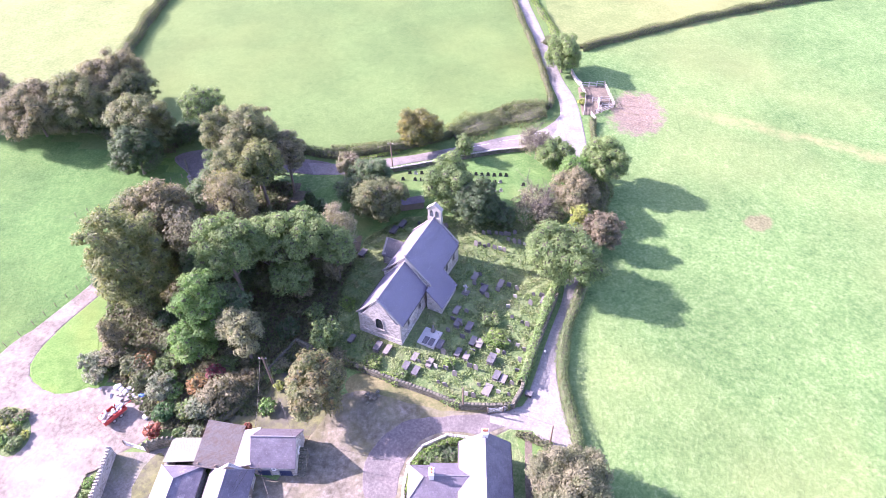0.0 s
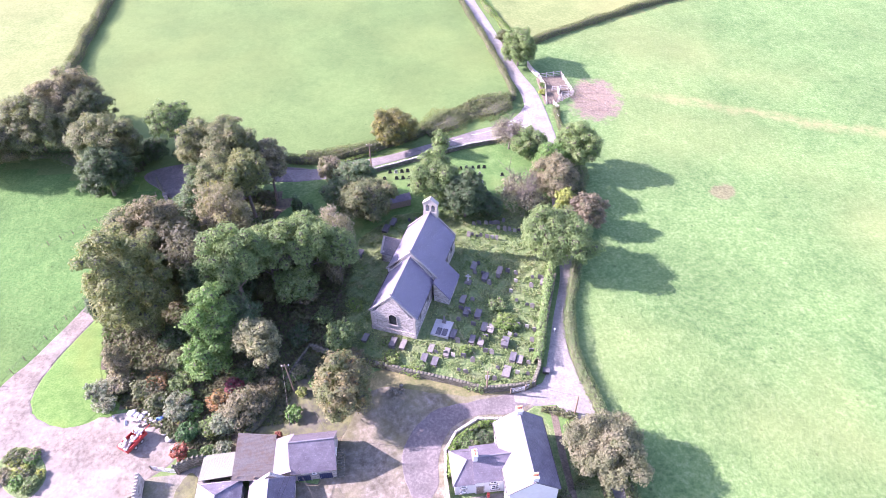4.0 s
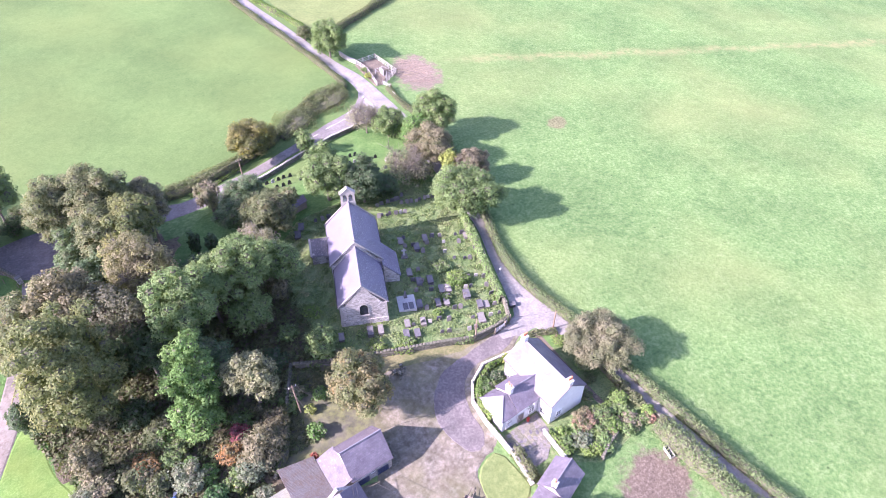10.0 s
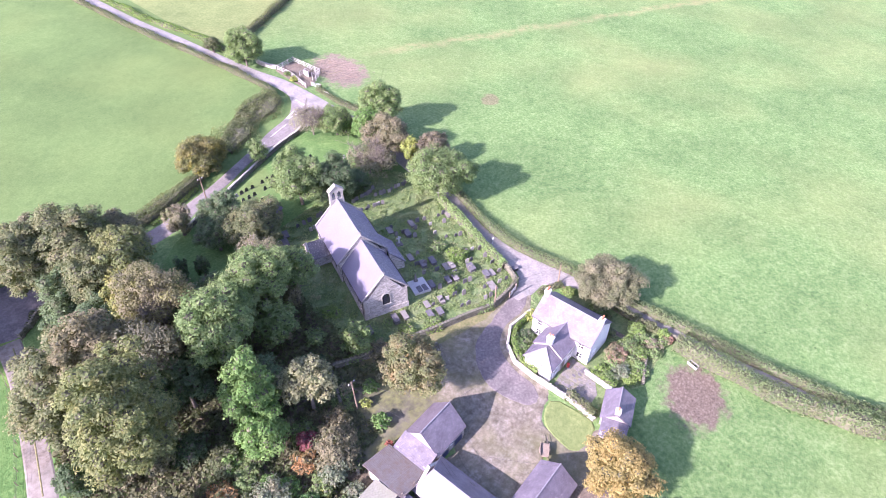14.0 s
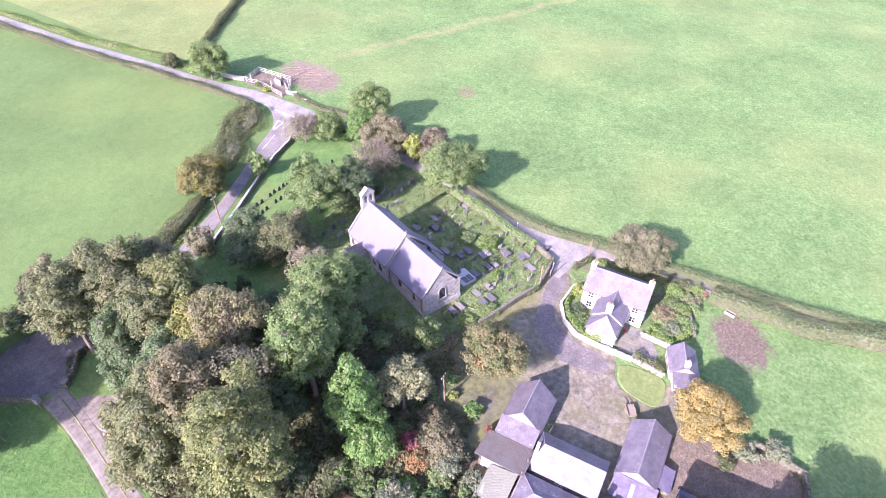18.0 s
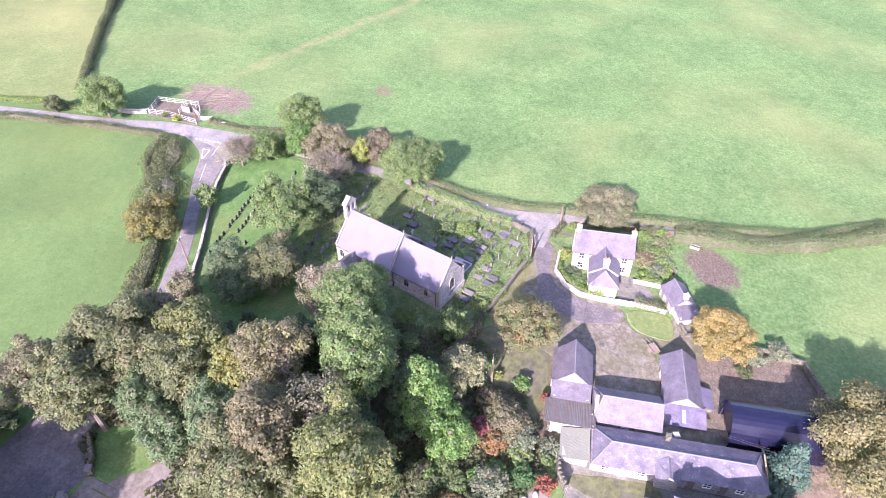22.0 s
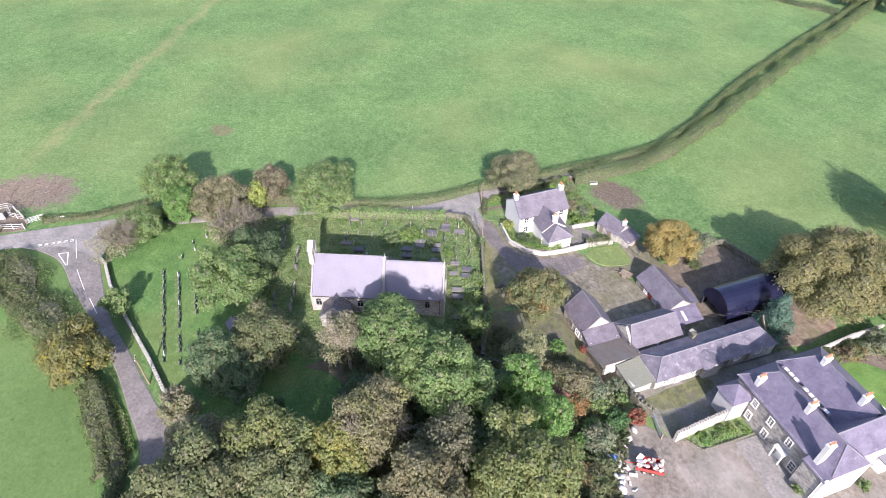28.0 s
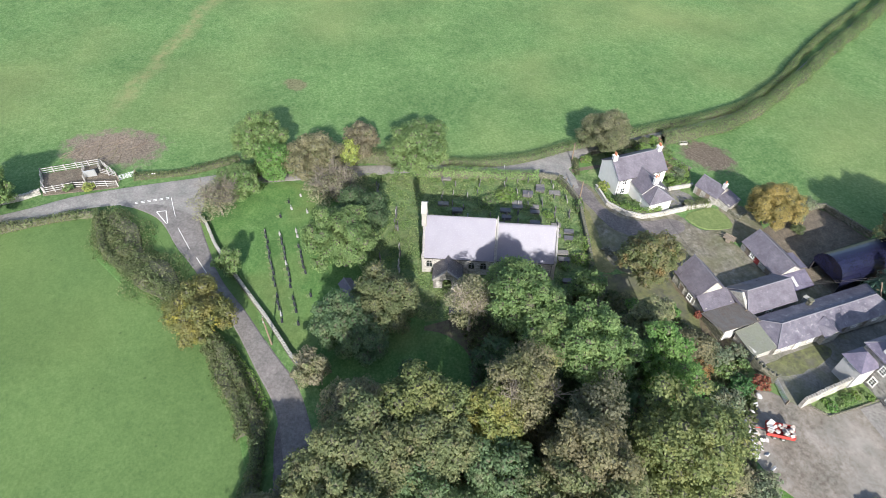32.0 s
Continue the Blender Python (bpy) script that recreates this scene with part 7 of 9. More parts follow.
# farm and cottage
T("purple_plum", 18.5, 36.9, 4.3, 5.2, 4.1, leaf_mat("grey_brown_leaves", (0.16, 0.162, 0.102), (0.188, 0.172, 0.122), (0.145, 0.165, 0.088)), "round grey-brown tree beside the cottage", n=14, trunk=0.35, size=0.19, cover=1.7)
T("horse_chestnut", -10.8, 19.2, 4.4, 4.35, 4.1, L_ORANGE, "round orange horse chestnut beside the barn", n=16, trunk=0.35, size=0.19, cover=1.7)
T("great_oak", -29.0, -0.2, 7.3, 10.4, 6.4, leaf_mat("bronze_leaves", (0.165, 0.158, 0.085), (0.205, 0.178, 0.1), (0.225, 0.19, 0.085)), "great spreading oak turning bronze", n=24, trunk=0.7, size=0.26, cover=1.4)
T("blue_spruce", -31.8, 13.9, 4.2, 2.7, 4.2, L_BLUE, "blue-green conifer by the hay barn", n=9, shape="cone")
T("ash_tree", 92.5, -137, 4.0, 4.2, 3.8, L_OAK, "small tree where the lane bends")
T("ash_tree", 82.0, -146, 3.6, 4.0, 3.4, L_OAK, "small tree where the lane bends")
T("ash_tree", 98.0, -150, 4.4, 4.6, 4.2, L_OAK, "small tree where the lane bends")
T("oak", -21.5, -31.0, 6.6, 7.8, 5.8, L_OAK, "open spreading oak at the paddock edge", n=13, cover=0.75, bare=500)


def shrubs(rows):
    for nm, x, y, r, h, mt, lab in rows:
        T(nm, x, y, h * 0.5, r, h * 0.52, mt, lab, "shrub", n=7, size=0.23, trunk=0.07, cover=1.25)


shrubs([
    ("pampas_bush", -53.1, 55.3, 2.2, 2.6, L_GREY, "pale feathery bush by the drive lawn"), ("smoke_bush", -50.6, 56.5, 2.4, 2.6, L_PINK, "pinkish brown shrub by the drive lawn"),
    ("smoke_bush", -51.6, 53.2, 1.9, 2.0, L_GREY, "grey shrub by the drive"), ("privet", -46.5, 55.0, 2.4, 2.6, L_HEDGE, "olive shrub beside the forecourt"), ("privet", -44.3, 52.6, 2.1, 2.2, L_HEDGE, "olive shrub beside the forecourt"),
    ("viburnum", -40.9, 51.3, 2.5, 3.0, L_GREY, "grey-green shrub by the rubble heap"), ("acer", -35.0, 51.4, 2.0, 2.8, L_RUST, "orange-leaved shrub in the farm garden"), ("acer", -33.2, 53.6, 1.7, 3.0, leaf_mat("plum_red_leaves", (0.19, 0.06, 0.08), (0.23, 0.085, 0.095)), "dark crimson shrub in the farm garden"),
    ("laurel", -38.9, 47.1, 1.8, 2.4, leaf_mat("dark_laurel_leaves", (0.05, 0.11, 0.045), (0.07, 0.14, 0.055)), "glossy green laurel beside the yard wall"), ("barberry", -39.4, 44.2, 1.4, 2.0, L_RED, "red-leaved barberry by the yard wall"), ("cotoneaster", -33.7, 47.6, 2.2, 3.0, L_GREY, "grey-green weeping shrub behind the shed"),
    ("beech_bush", -31.2, 50.2, 3.3, 3.2, L_BROWN, "brown bushy shrub behind the cart shed"), ("beech_bush", -28.4, 53.0, 2.3, 2.4, L_PINKBROWN, "brown bushy shrub along the garden wall"), ("bramble", -32.6, 55.2, 2.3, 1.8, L_LIME, "pale bramble bank behind the cart shed"),
    ("forsythia", -23.4, 52.4, 0.9, 1.3, L_YELLOW, "yellow shrub in the barn garden"), ("box_bush", -24.2, 48.6, 1.5, 1.9, L_BRIGHT, "rounded light green bush by the barn"), ("laurel", -21.1, 53.8, 1.4, 1.6, L_BRIGHT, "glossy green bush below the churchyard"),
    ("ivy_bush", -33.8, 43.8, 1.6, 1.6, L_GREY, "grey-leaved shrub by the shed"), ("golden_elder", -45.9, 54.0, 1.3, 1.8, L_YELLOW, "yellow shrub at the forecourt edge"), ("spindle", -45.3, 56.0, 2.0, 2.4, L_RUST, "russet shrub at the forecourt edge"), ("lime_bush", -35.8, 44.2, 0.9, 1.5, L_LIME, "lime green bush by the sheet-roofed shed"),
    ("virginia_creeper", -26.2, 45.2, 0.6, 1.8, L_RED, "scarlet creeper on the shed end"),
    ("ring_shrub", -61.8, 46.0, 1.5, 1.3, L_HEDGE, "low shrub in the ring bed"), ("ring_shrub", -60.2, 43.6, 1.3, 1.1, L_YELLOW, "yellow-green shrub in the ring bed"), ("ring_shrub", -58.2, 42.0, 1.3, 1.0, L_LIME, "light green shrub in the ring bed"),
    ("ring_shrub", -62.4, 43.6, 1.1, 0.9, L_PINK, "russet shrub in the ring bed"), ("ring_shrub", -59.4, 45.8, 1.2, 1.0, L_BRIGHT, "dark low shrub in the ring bed"),
    ("bramble", 8.6, 66.2, 2.0, 1.3, L_LIME, "bramble clump among the graves"), ("bramble", 9.6, 62.3, 2.2, 1.4, L_HEDGE_G, "bramble clump among the graves"), ("bramble", 11.0, 62.0, 1.3, 1.0, L_LIME, "bramble clump among the graves"),
    ("bramble", 2.2, 57.2, 1.1, 1.0, L_HEDGE_G, "bramble clump among old graves"), ("bramble", 5.6, 59.8, 1.0, 0.9, L_GREEN, "bramble clump among old graves"), ("bramble", -10.6, 60.2, 1.0, 1.0, L_GREEN, "bush under the church gable"),
    ("bramble", -9.6, 57.0, 1.6, 1.0, L_HEDGE_G, "bramble bank by the churchyard wall"), ("bramble", -5.4, 54.6, 1.5, 1.0, L_GREEN, "bramble on the churchyard wall"), ("bramble", -15.4, 57.6, 1.9, 1.8, L_BROWN, "brown bramble by the churchyard wall"),
    ("rose_bush", 8.2, 29.2, 2.2, 2.2, L_ROSE, "pinkish flowering shrub in the cottage garden"), ("hydrangea", 6.0, 27.0, 1.7, 1.8, L_GREY, "grey-green shrub in the cottage garden"), ("rose_bush", 11.0, 28.4, 1.9, 2.0, L_LIME, "green shrub in the cottage garden"),
    ("hydrangea", 4.6, 29.4, 1.2, 1.4, L_HEDGE_G, "shrub by the cottage yard"), ("hydrangea", 14.2, 25.6, 1.6, 1.4, L_PINK, "pink flowering shrub by the garden wall"), ("golden_privet", 6.5, 43.5, 1.3, 1.9, L_YELLOW, "golden green round shrub by the cottage"),
    ("lavender_bush", 0.2, 41.0, 2.0, 1.6, L_GREEN, "grey-green spreading shrub by the cottage wing"), ("lavender_bush", 2.4, 42.2, 1.4, 1.4, L_DARK, "dark green shrub by the cottage"),
    ("elder", -9.6, 9.6, 2.0, 2.6, L_GREY, "grey-green bush on the stockyard wall"), ("elder", -11.6, 13.2, 2.0, 2.2, L_GREY, "grey-green bush behind the orange tree"), ("elder", -14.4, 15.4, 1.4, 1.6, L_HEDGE, "olive bush by the stockyard"),
    ("garden_shrub", -39.2, 9.6, 2.0, 2.0, L_HEDGE, "olive shrub at the manor wall"), ("garden_shrub", -40.2, 5.0, 2.4, 2.4, L_RUSSET, "russet shrub at the manor wall"), ("garden_shrub", -40.4, -1.0, 2.6, 3.4, L_GREY, "pale grey-green shrub at the manor wall"),
    ("garden_shrub", -36.4, -8.4, 2.6, 3.0, L_GREEN, "green shrub beyond the manor lawn"), ("bed_plant", -45.2, 33.4, 0.9, 0.7, L_BRIGHT, "green plants in the bed"), ("bed_plant", -45.4, 36.8, 0.9, 0.7, L_BRIGHT, "green plants in the bed"),
    ("front_shrub", -55.2, 30.2, 0.9, 1.3, L_LIME, "bright shrub against the manor wall"), ("front_shrub", -57.6, 21.6, 0.9, 1.2, L_LIME, "bright shrub against the manor wall"), ("bed_plant", -46.0, 30.4, 0.6, 0.6, L_HEDGE_G, "low plants in the bed"),
    ("bramble", 9.8, 126.4, 1.9, 2.0, L_SCRUB, "bramble thicket in the lane corner"), ("bramble", 6.2, 124.4, 1.8, 1.9, L_SCRUB, "bramble thicket in the lane corner"), ("bramble", 13.8, 128.9, 2.0, 2.0, L_SCRUB, "bramble thicket in the lane corner"),
    ("bramble", 17.2, 130.8, 2.0, 2.0, L_SCRUB, "bramble thicket in the lane corner"), ("bramble", 2.6, 122.0, 1.5, 1.8, L_SCRUB, "bramble thicket in the lane corner"), ("bramble", 20.6, 131.8, 1.8, 1.8, L_SCRUB, "bramble thicket in the lane corner"),
    ("hazel", 33.8, 136, 1.2, 1.4, L_YELLOW, "yellow-green bush by the pen"), ("hazel", 34.6, 139.5, 1.1, 1.2, L_LIME, "green bush by the pen"), ("topiary", 17.6, 27.6, 1.1, 1.9, L_HEDGE, "clipped round bush by the lane wall"),
    ("topiary", 17.8, 30.0, 1.0, 1.7, L_HEDGE, "clipped round bush by the lane wall"), ("topiary", 17.7, 25.2, 1.1, 1.8, L_HEDGE_G, "clipped round bush by the lane wall"),
    ("understorey", -30.4, 64.5, 2.6, 2.4, L_OAK, "dim undergrowth in the wood"), ("understorey", -24.4, 63.0, 2.4, 2.0, L_DARK, "dim undergrowth in the wood"), ("understorey", -42.0, 60.0, 2.6, 2.6, L_HEDGE, "undergrowth at the wood's edge"),
    ("understorey", -44.0, 64.5, 2.8, 3.0, L_DARK, "dim undergrowth in the wood"), ("understorey", -20.5, 66.5, 2.0, 1.8, L_GREEN, "undergrowth by the church"), ("understorey", -15.2, 68.5, 1.6, 1.2, L_HEDGE_G, "undergrowth by the church"),
    ("understorey", -40.2, 57.2, 2.2, 2.0, L_LIME, "pale undergrowth at the wood's edge"), ("understorey", -38.0, 87.6, 2.8, 3.2, L_DARK, "dim undergrowth in the wood"), ("understorey", -48.5, 82.5, 2.8, 3.0, L_OAK, "undergrowth by the drive"),
])

# borders of the cottage garden, planted close
BR = random.Random(21)
kinds = [("border_shrub", L_ROSE, "pinkish flowering shrub in the garden border"), ("border_shrub", L_GREEN, "green leafy shrub in the garden border"), ("border_shrub", L_LIME, "light green shrub in the garden border"),
         ("border_shrub", L_HEDGE_G, "yellow-green shrub in the garden border"), ("border_shrub", L_HEDGE, "olive shrub in the garden border"), ("border_shrub", L_IVY, "pale green shrub in the garden border")]
rows = []
for k in range(46):
    x, y = BR.uniform(3.6, 17.2), BR.uniform(24.2, 43.0)
    if (3.0 < x < 11.6 and 30.6 < y < 43.4) or (x < 12.5 and y > 38) or (12.2 < x < 14.4 and y > 29) or (x < 5.2 and y < 26):
        continue
    nm, mt, lab = BR.choice(kinds)
    r = BR.uniform(0.6, 1.35)
    rows.append((nm, x, y, r, r * BR.uniform(0.9, 1.4), mt, lab))
shrubs(rows)
rows = []
for k in range(24):
    x, y = BR.uniform(6.2, 16.2), BR.uniform(24.6, 30.6)
    nm, mt, lab = BR.choice(kinds)
    r = BR.uniform(0.8, 1.5)
    rows.append((nm, x, y, r, r * BR.uniform(0.9, 1.35), mt, lab))
shrubs(rows)
# ivy over the churchyard wall
for i, (x0, y0, x1, y1) in enumerate(((-20.5, 60.0, -15.5, 57.5), (-14.2, 57.0, -9.6, 55.2), (-8.4, 54.8, -5.2, 53.5), (1.2, 51.2, 4.0, 50.1), (8.8, 50.1, 11.4, 50.3))):
    hedge("wall_ivy", [(x0, y0), ((x0 + x1) / 2, (y0 + y1) / 2), (x1, y1)], 1.1, 1.25, (L_GREEN, L_HEDGE, L_HEDGE_G)[i % 3], "ivy and brambles hanging over the churchyard wall", size=0.26, wobble=0.5, category="ivy")

# mixed planting between the wood and the forecourt
FARM_GARDEN = [(-54, 57), (-50, 53.6), (-44, 51.8), (-40.4, 48), (-36, 44.6), (-33, 46), (-27.5, 54), (-30, 58), (-40, 58.5), (-49, 60)]
kinds = [(L_BROWN, "brown twiggy shrub in the farm garden"), (L_GREEN, "leafy green shrub in the farm garden"), (L_LIME, "pale green shrub in the farm garden"), (L_PINKBROWN, "pinkish brown fading shrub in the farm garden"),
         (L_YELLOW, "yellow shrub in the farm garden"), (L_HEDGE, "olive shrub in the farm garden"), (L_RUSSET, "russet shrub in the farm garden"), (L_BRIGHT, "fresh green shrub in the farm garden")]
rows = []
while len(rows) < 15:
    x, y = BR.uniform(-55, -27), BR.uniform(44, 61)
    if inside(x, y, FARM_GARDEN):
        mt, lab = BR.choice(kinds)
        r = BR.uniform(0.8, 1.9)
        rows.append(("garden_bush", x, y, r, r * BR.uniform(0.9, 1.5), mt, lab))
shrubs(rows)

# small trees and saplings that fill the wood
rows = []
while len(rows) < 20:
    x, y = BR.uniform(-56, -18), BR.uniform(56, 104)
    if inside(x, y, WOODLAND) and not (x > -33 and y < 58) and not (x > -26 and y < 64) and not (x < -40 and y > 88) and not (x > -32.5 and 80 < y) and not (-47 < x < -36.5 and 56 < y < 68) and not (-31 < x < -17 and 59 < y < 69):
        mt, lab = BR.choice(((L_OAK, "olive sapling under the tall trees"), (L_GREEN, "green ash sapling under the tall trees"), (L_DARK, "dark holly under the tall trees"), (L_BROWN, "brown hazel under the tall trees"), (L_HEDGE, "straggling elder under the tall trees")))
        rows.append(("sapling", x, y, BR.uniform(1.8, 3.0), BR.uniform(4.5, 8.0), mt, lab))
shrubs(rows)

# shrubs round the manor lawn
rows = []
for k in range(22):
    a = 6.283 * k / 22 + BR.uniform(-0.1, 0.1)
    x, y = -46.4 + 7.0 * math.cos(a) + BR.uniform(-0.8, 0.8), 4.6 + 7.4 * math.sin(a) + BR.uniform(-0.6, 0.6)
    if y > 10.5 or x < -53.4:
        continue
    nm, mt, lab = "lawn_shrub", *BR.choice(((L_HEDGE, "olive shrub round the manor lawn"), (L_RUSSET, "russet shrub round the manor lawn"), (L_GREY, "grey-leaved shrub round the manor lawn"), (L_BEIGE, "beige shrub round the manor lawn")))
    r = BR.uniform(0.8, 1.7)
    rows.append((nm, x, y, r, r * BR.uniform(0.9, 1.4), mt, lab))
shrubs(rows)

# planting between the barn and the churchyard wall
rows = []
while len(rows) < 7:
    x, y = BR.uniform(-27, -18.5), BR.uniform(52.5, 57)
    if math.dist((x, y), (-16.6, 49.2)) < 3.6 or x < -30 + (57 - y) * 0.1 or y > 57.5 - (x + 27) * 0.2:
        continue
    mt, lab = BR.choice(((L_BRIGHT, "fresh green bush behind the barn"), (L_LIME, "pale green bush behind the barn"), (L_BEIGE, "beige shrub behind the barn"), (L_HEDGE, "olive shrub behind the barn"), (L_GREEN, "leafy green shrub behind the barn")))
    r = BR.uniform(0.6, 1.4)
    rows.append(("barn_bush", x, y, r, r * BR.uniform(0.9, 1.4), mt, lab))
shrubs(rows)

# the ring bed and the bed under the battlemented wall, planted close
rows = []
for k in range(15):
    a, q = BR.uniform(0, 6.283), BR.uniform(0.3, 1.0)
    r = BR.uniform(0.6, 1.1)
    mt, lab = BR.choice(((L_LIME, "light green shrub in the ring bed"), (L_YELLOW, "yellow shrub in the ring bed"), (L_HEDGE, "olive shrub in the ring bed"), (L_PINK, "pinkish shrub in the ring bed"), (L_BRIGHT, "fresh green shrub in the ring bed")))
    rows.append(("ring_shrub", -60.4 + 3.0 * q * math.cos(a), 43.9 + 3.3 * q * math.sin(a), r, r * 1.0, mt, lab))
for k in range(14):
    r = BR.uniform(0.3, 0.55)
    rows.append(("bed_plant", BR.uniform(-45.9, -44.4), BR.uniform(30.2, 38.2), r, r * 1.2, BR.choice((L_BRIGHT, L_HEDGE_G, L_LIME)), "leafy weeds in the bed under the wall"))
shrubs(rows)

# ---- graves ----
AX = 67.0    # the church's axis; graves lie along it


def arc_slab(w, h, t, top):
    """A headstone with a straight, round or pointed head."""
    if top == "round":
        head = [(w / 2 * math.cos(a), h - w / 2 + w / 2 * math.sin(a)) for a in [math.pi * k / 8 for k in range(9)]]
    elif top == "point":
        head = [(w / 2, h * 0.8), (w * 0.25, h * 0.95), (0, h), (-w * 0.25, h * 0.95), (-w / 2, h * 0.8)]
    else:
        head = [(w / 2, h), (-w / 2, h)]
    return Solid().prism([(0, a, b) for a, b in [(-w / 2, -0.3), (w / 2, -0.3), *head]], (1, 0, 0), t)


GR = random.Random(7)
stones = []
for w, h, t, top, mt, lab in ((0.7, 1.1, 0.14, "round", GRAVE, "weathered round-headed headstone in rough grass"), (0.75, 1.25, 0.13, "point", GRAVE, "weathered pointed headstone in rough grass"),
                              (0.8, 1.0, 0.15, "flat", GRAVE_SLATE, "dark slate headstone in rough grass"), (0.6, 0.85, 0.12, "round", GRAVE_SLATE, "small dark slate headstone in rough grass"),
                              (0.65, 0.9, 0.14, "flat", DRESSED, "pale limestone headstone in rough grass")):
    me = arc_slab(w, h, t, top)
    ob = me.make("headstone", mt)
    stones.append(tagged(ob, lab, "headstone", "old churchyard headstones"))


placed, first = [], [True] * len(stones)
# rows run across the church's axis
for row in range(13):
    for k in range(18):
        u, v = -8.5 + row * 2.35 + GR.uniform(-0.35, 0.35), -6.2 - k * 1.45 + GR.uniform(-0.3, 0.3)
        if row > 8:
            v += 8.5
        x, y = -8.9 + u * math.cos(radians(67)) - v * math.sin(radians(67)), 62 + u * math.sin(radians(67)) + v * math.cos(radians(67))
        if not inside(x, y, CHURCHYARD[:-6] + [(-13, 60), (-2, 90), (14, 90), (20, 86)]) or GR.random() < 0.48:
            continue
        if (-1.2 < u < 22.5 and abs(v) < 8.2) or math.dist((x, y), (9, 64)) < 3.2 or math.dist((x, y), (21.5, 76)) < 3.2 or math.dist((x, y), (-1, 62)) < 3:
            continue
        i = GR.randrange(len(stones))
        m = pose(x, y, ter(x, y) + 0.04, GR.uniform(-7, 7), GR.uniform(-9, 9), AX + GR.uniform(-8, 8))
        placed.append((x, y))
        if first[i]:
            stones[i].matrix_basis, first[i] = m, False
        else:
            copy_thing(stones[i], m)
for x, y in ((8.3, 87.7), (10.7, 87.7), (12.4, 87.7), (13.2, 87.7), (14.3, 88.1), (9.4, 87.9), (11.6, 87.6)):
    copy_thing(stones[GR.choice((0, 2, 3))], pose(x, y, ter(x, y) + 0.05, GR.uniform(-10, 10), GR.uniform(-10, 10), AX))


for x0, y0, x1, y1, n in ((20.6, 84.6, 13.0, 85.8, 9), (12.0, 83.4, 6.5, 84.6, 7), (2.4, 85.4, -3.6, 87.0, 6), (1.4, 88.8, -4.4, 89.6, 5)):
    for k in range(n):
        f = (k + GR.uniform(-0.25, 0.25)) / (n - 1)
        x, y = x0 + (x1 - x0) * f, y0 + (y1 - y0) * f + GR.uniform(-0.3, 0.3)
        copy_thing(stones[GR.randrange(len(stones))], pose(x, y, ter(x, y) + 0.05, GR.uniform(-8, 8), GR.uniform(-9, 9), AX + GR.uniform(-8, 8)))


def chest_tomb(x, y, l, w, h, mt, lab, turn=AX):
    l, w = l * 0.88, w * 0.85
    ob = thing("chest_tomb", x, y, ter(x, y) + 0.02, turn, lab, "tomb", "chest tombs")
    part("base", Solid().box(-l / 2 - 0.12, -w / 2 - 0.12, -0.4, l / 2 + 0.12, w / 2 + 0.12, 0.1), STONE_WALL, ob)
    if h > 0.3:
        part("chest", Solid().box(-l / 2, -w / 2, 0.1, l / 2, w / 2, h - 0.12), mt, ob)
    part("top_slab", Solid().box(-l / 2 - 0.1, -w / 2 - 0.1, max(0.1, h - 0.12), l / 2 + 0.1, w / 2 + 0.1, max(0.2, h)), mt, ob)
    return ob


for x, y, l, w, h, k in ((8.0, 72.8, 1.9, 1.0, 0.8, 1), (11.0, 74.5, 2.0, 0.9, 0.5, 0), (5.4, 64.4, 1.9, 1.0, 0.7, 1), (3.5, 65.0, 1.7, 0.9, 0.7, 1), (0.7, 60.6, 1.8, 0.9, 0.6, 1), (8.9, 58.3, 2.0, 1.1, 0.9, 1), (5.0, 58.8, 1.7, 0.9, 0.6, 0), (3.6, 59.3, 1.7, 0.8, 0.6, 1),
                          (6.0, 61.7, 1.9, 0.9, 0.5, 0), (7.1, 61.3, 1.9, 0.9, 0.5, 0), (9.6, 55.4, 1.7, 0.9, 0.7, 1), (10.6, 54.9, 1.6, 0.9, 0.5, 0), (-4.5, 56.5, 1.7, 0.9, 0.5, 1), (-2.9, 55.7, 1.7, 0.9, 0.5, 1), (-0.8, 57.2, 1.7, 0.8, 0.5, 0), (-3.2, 58.3, 1.6, 0.8, 0.3, 0),
                          (8.1, 53.0, 2.2, 1.2, 0.35, 0), (18.4, 71.4, 2.0, 0.9, 0.5, 0), (-9.2, 59.9, 1.9, 0.9, 0.7, 1), (-13.6, 61.4, 1.6, 0.8, 0.6, 0), (-7.6, 59.3, 1.9, 0.8, 0.6, 0), (6.5, 76.0, 2.0, 1.0, 0.35, 0), (3.3, 67.9, 1.9, 0.9, 0.35, 0), (-9.0, 87.6, 2.2, 1.1, 0.6, 1), (-7.5, 89.4, 2.2, 1.0, 0.6, 1), (-14.2, 81.0, 2.0, 1.1, 0.7, 1)):
    chest_tomb(x, y, l, w, h, (GRAVE, GRAVE_SLATE, MARBLE)[k], ("weathered stone chest tomb in rough grass", "dark slate-topped chest tomb in rough grass", "pale marble chest tomb in rough grass")[k])

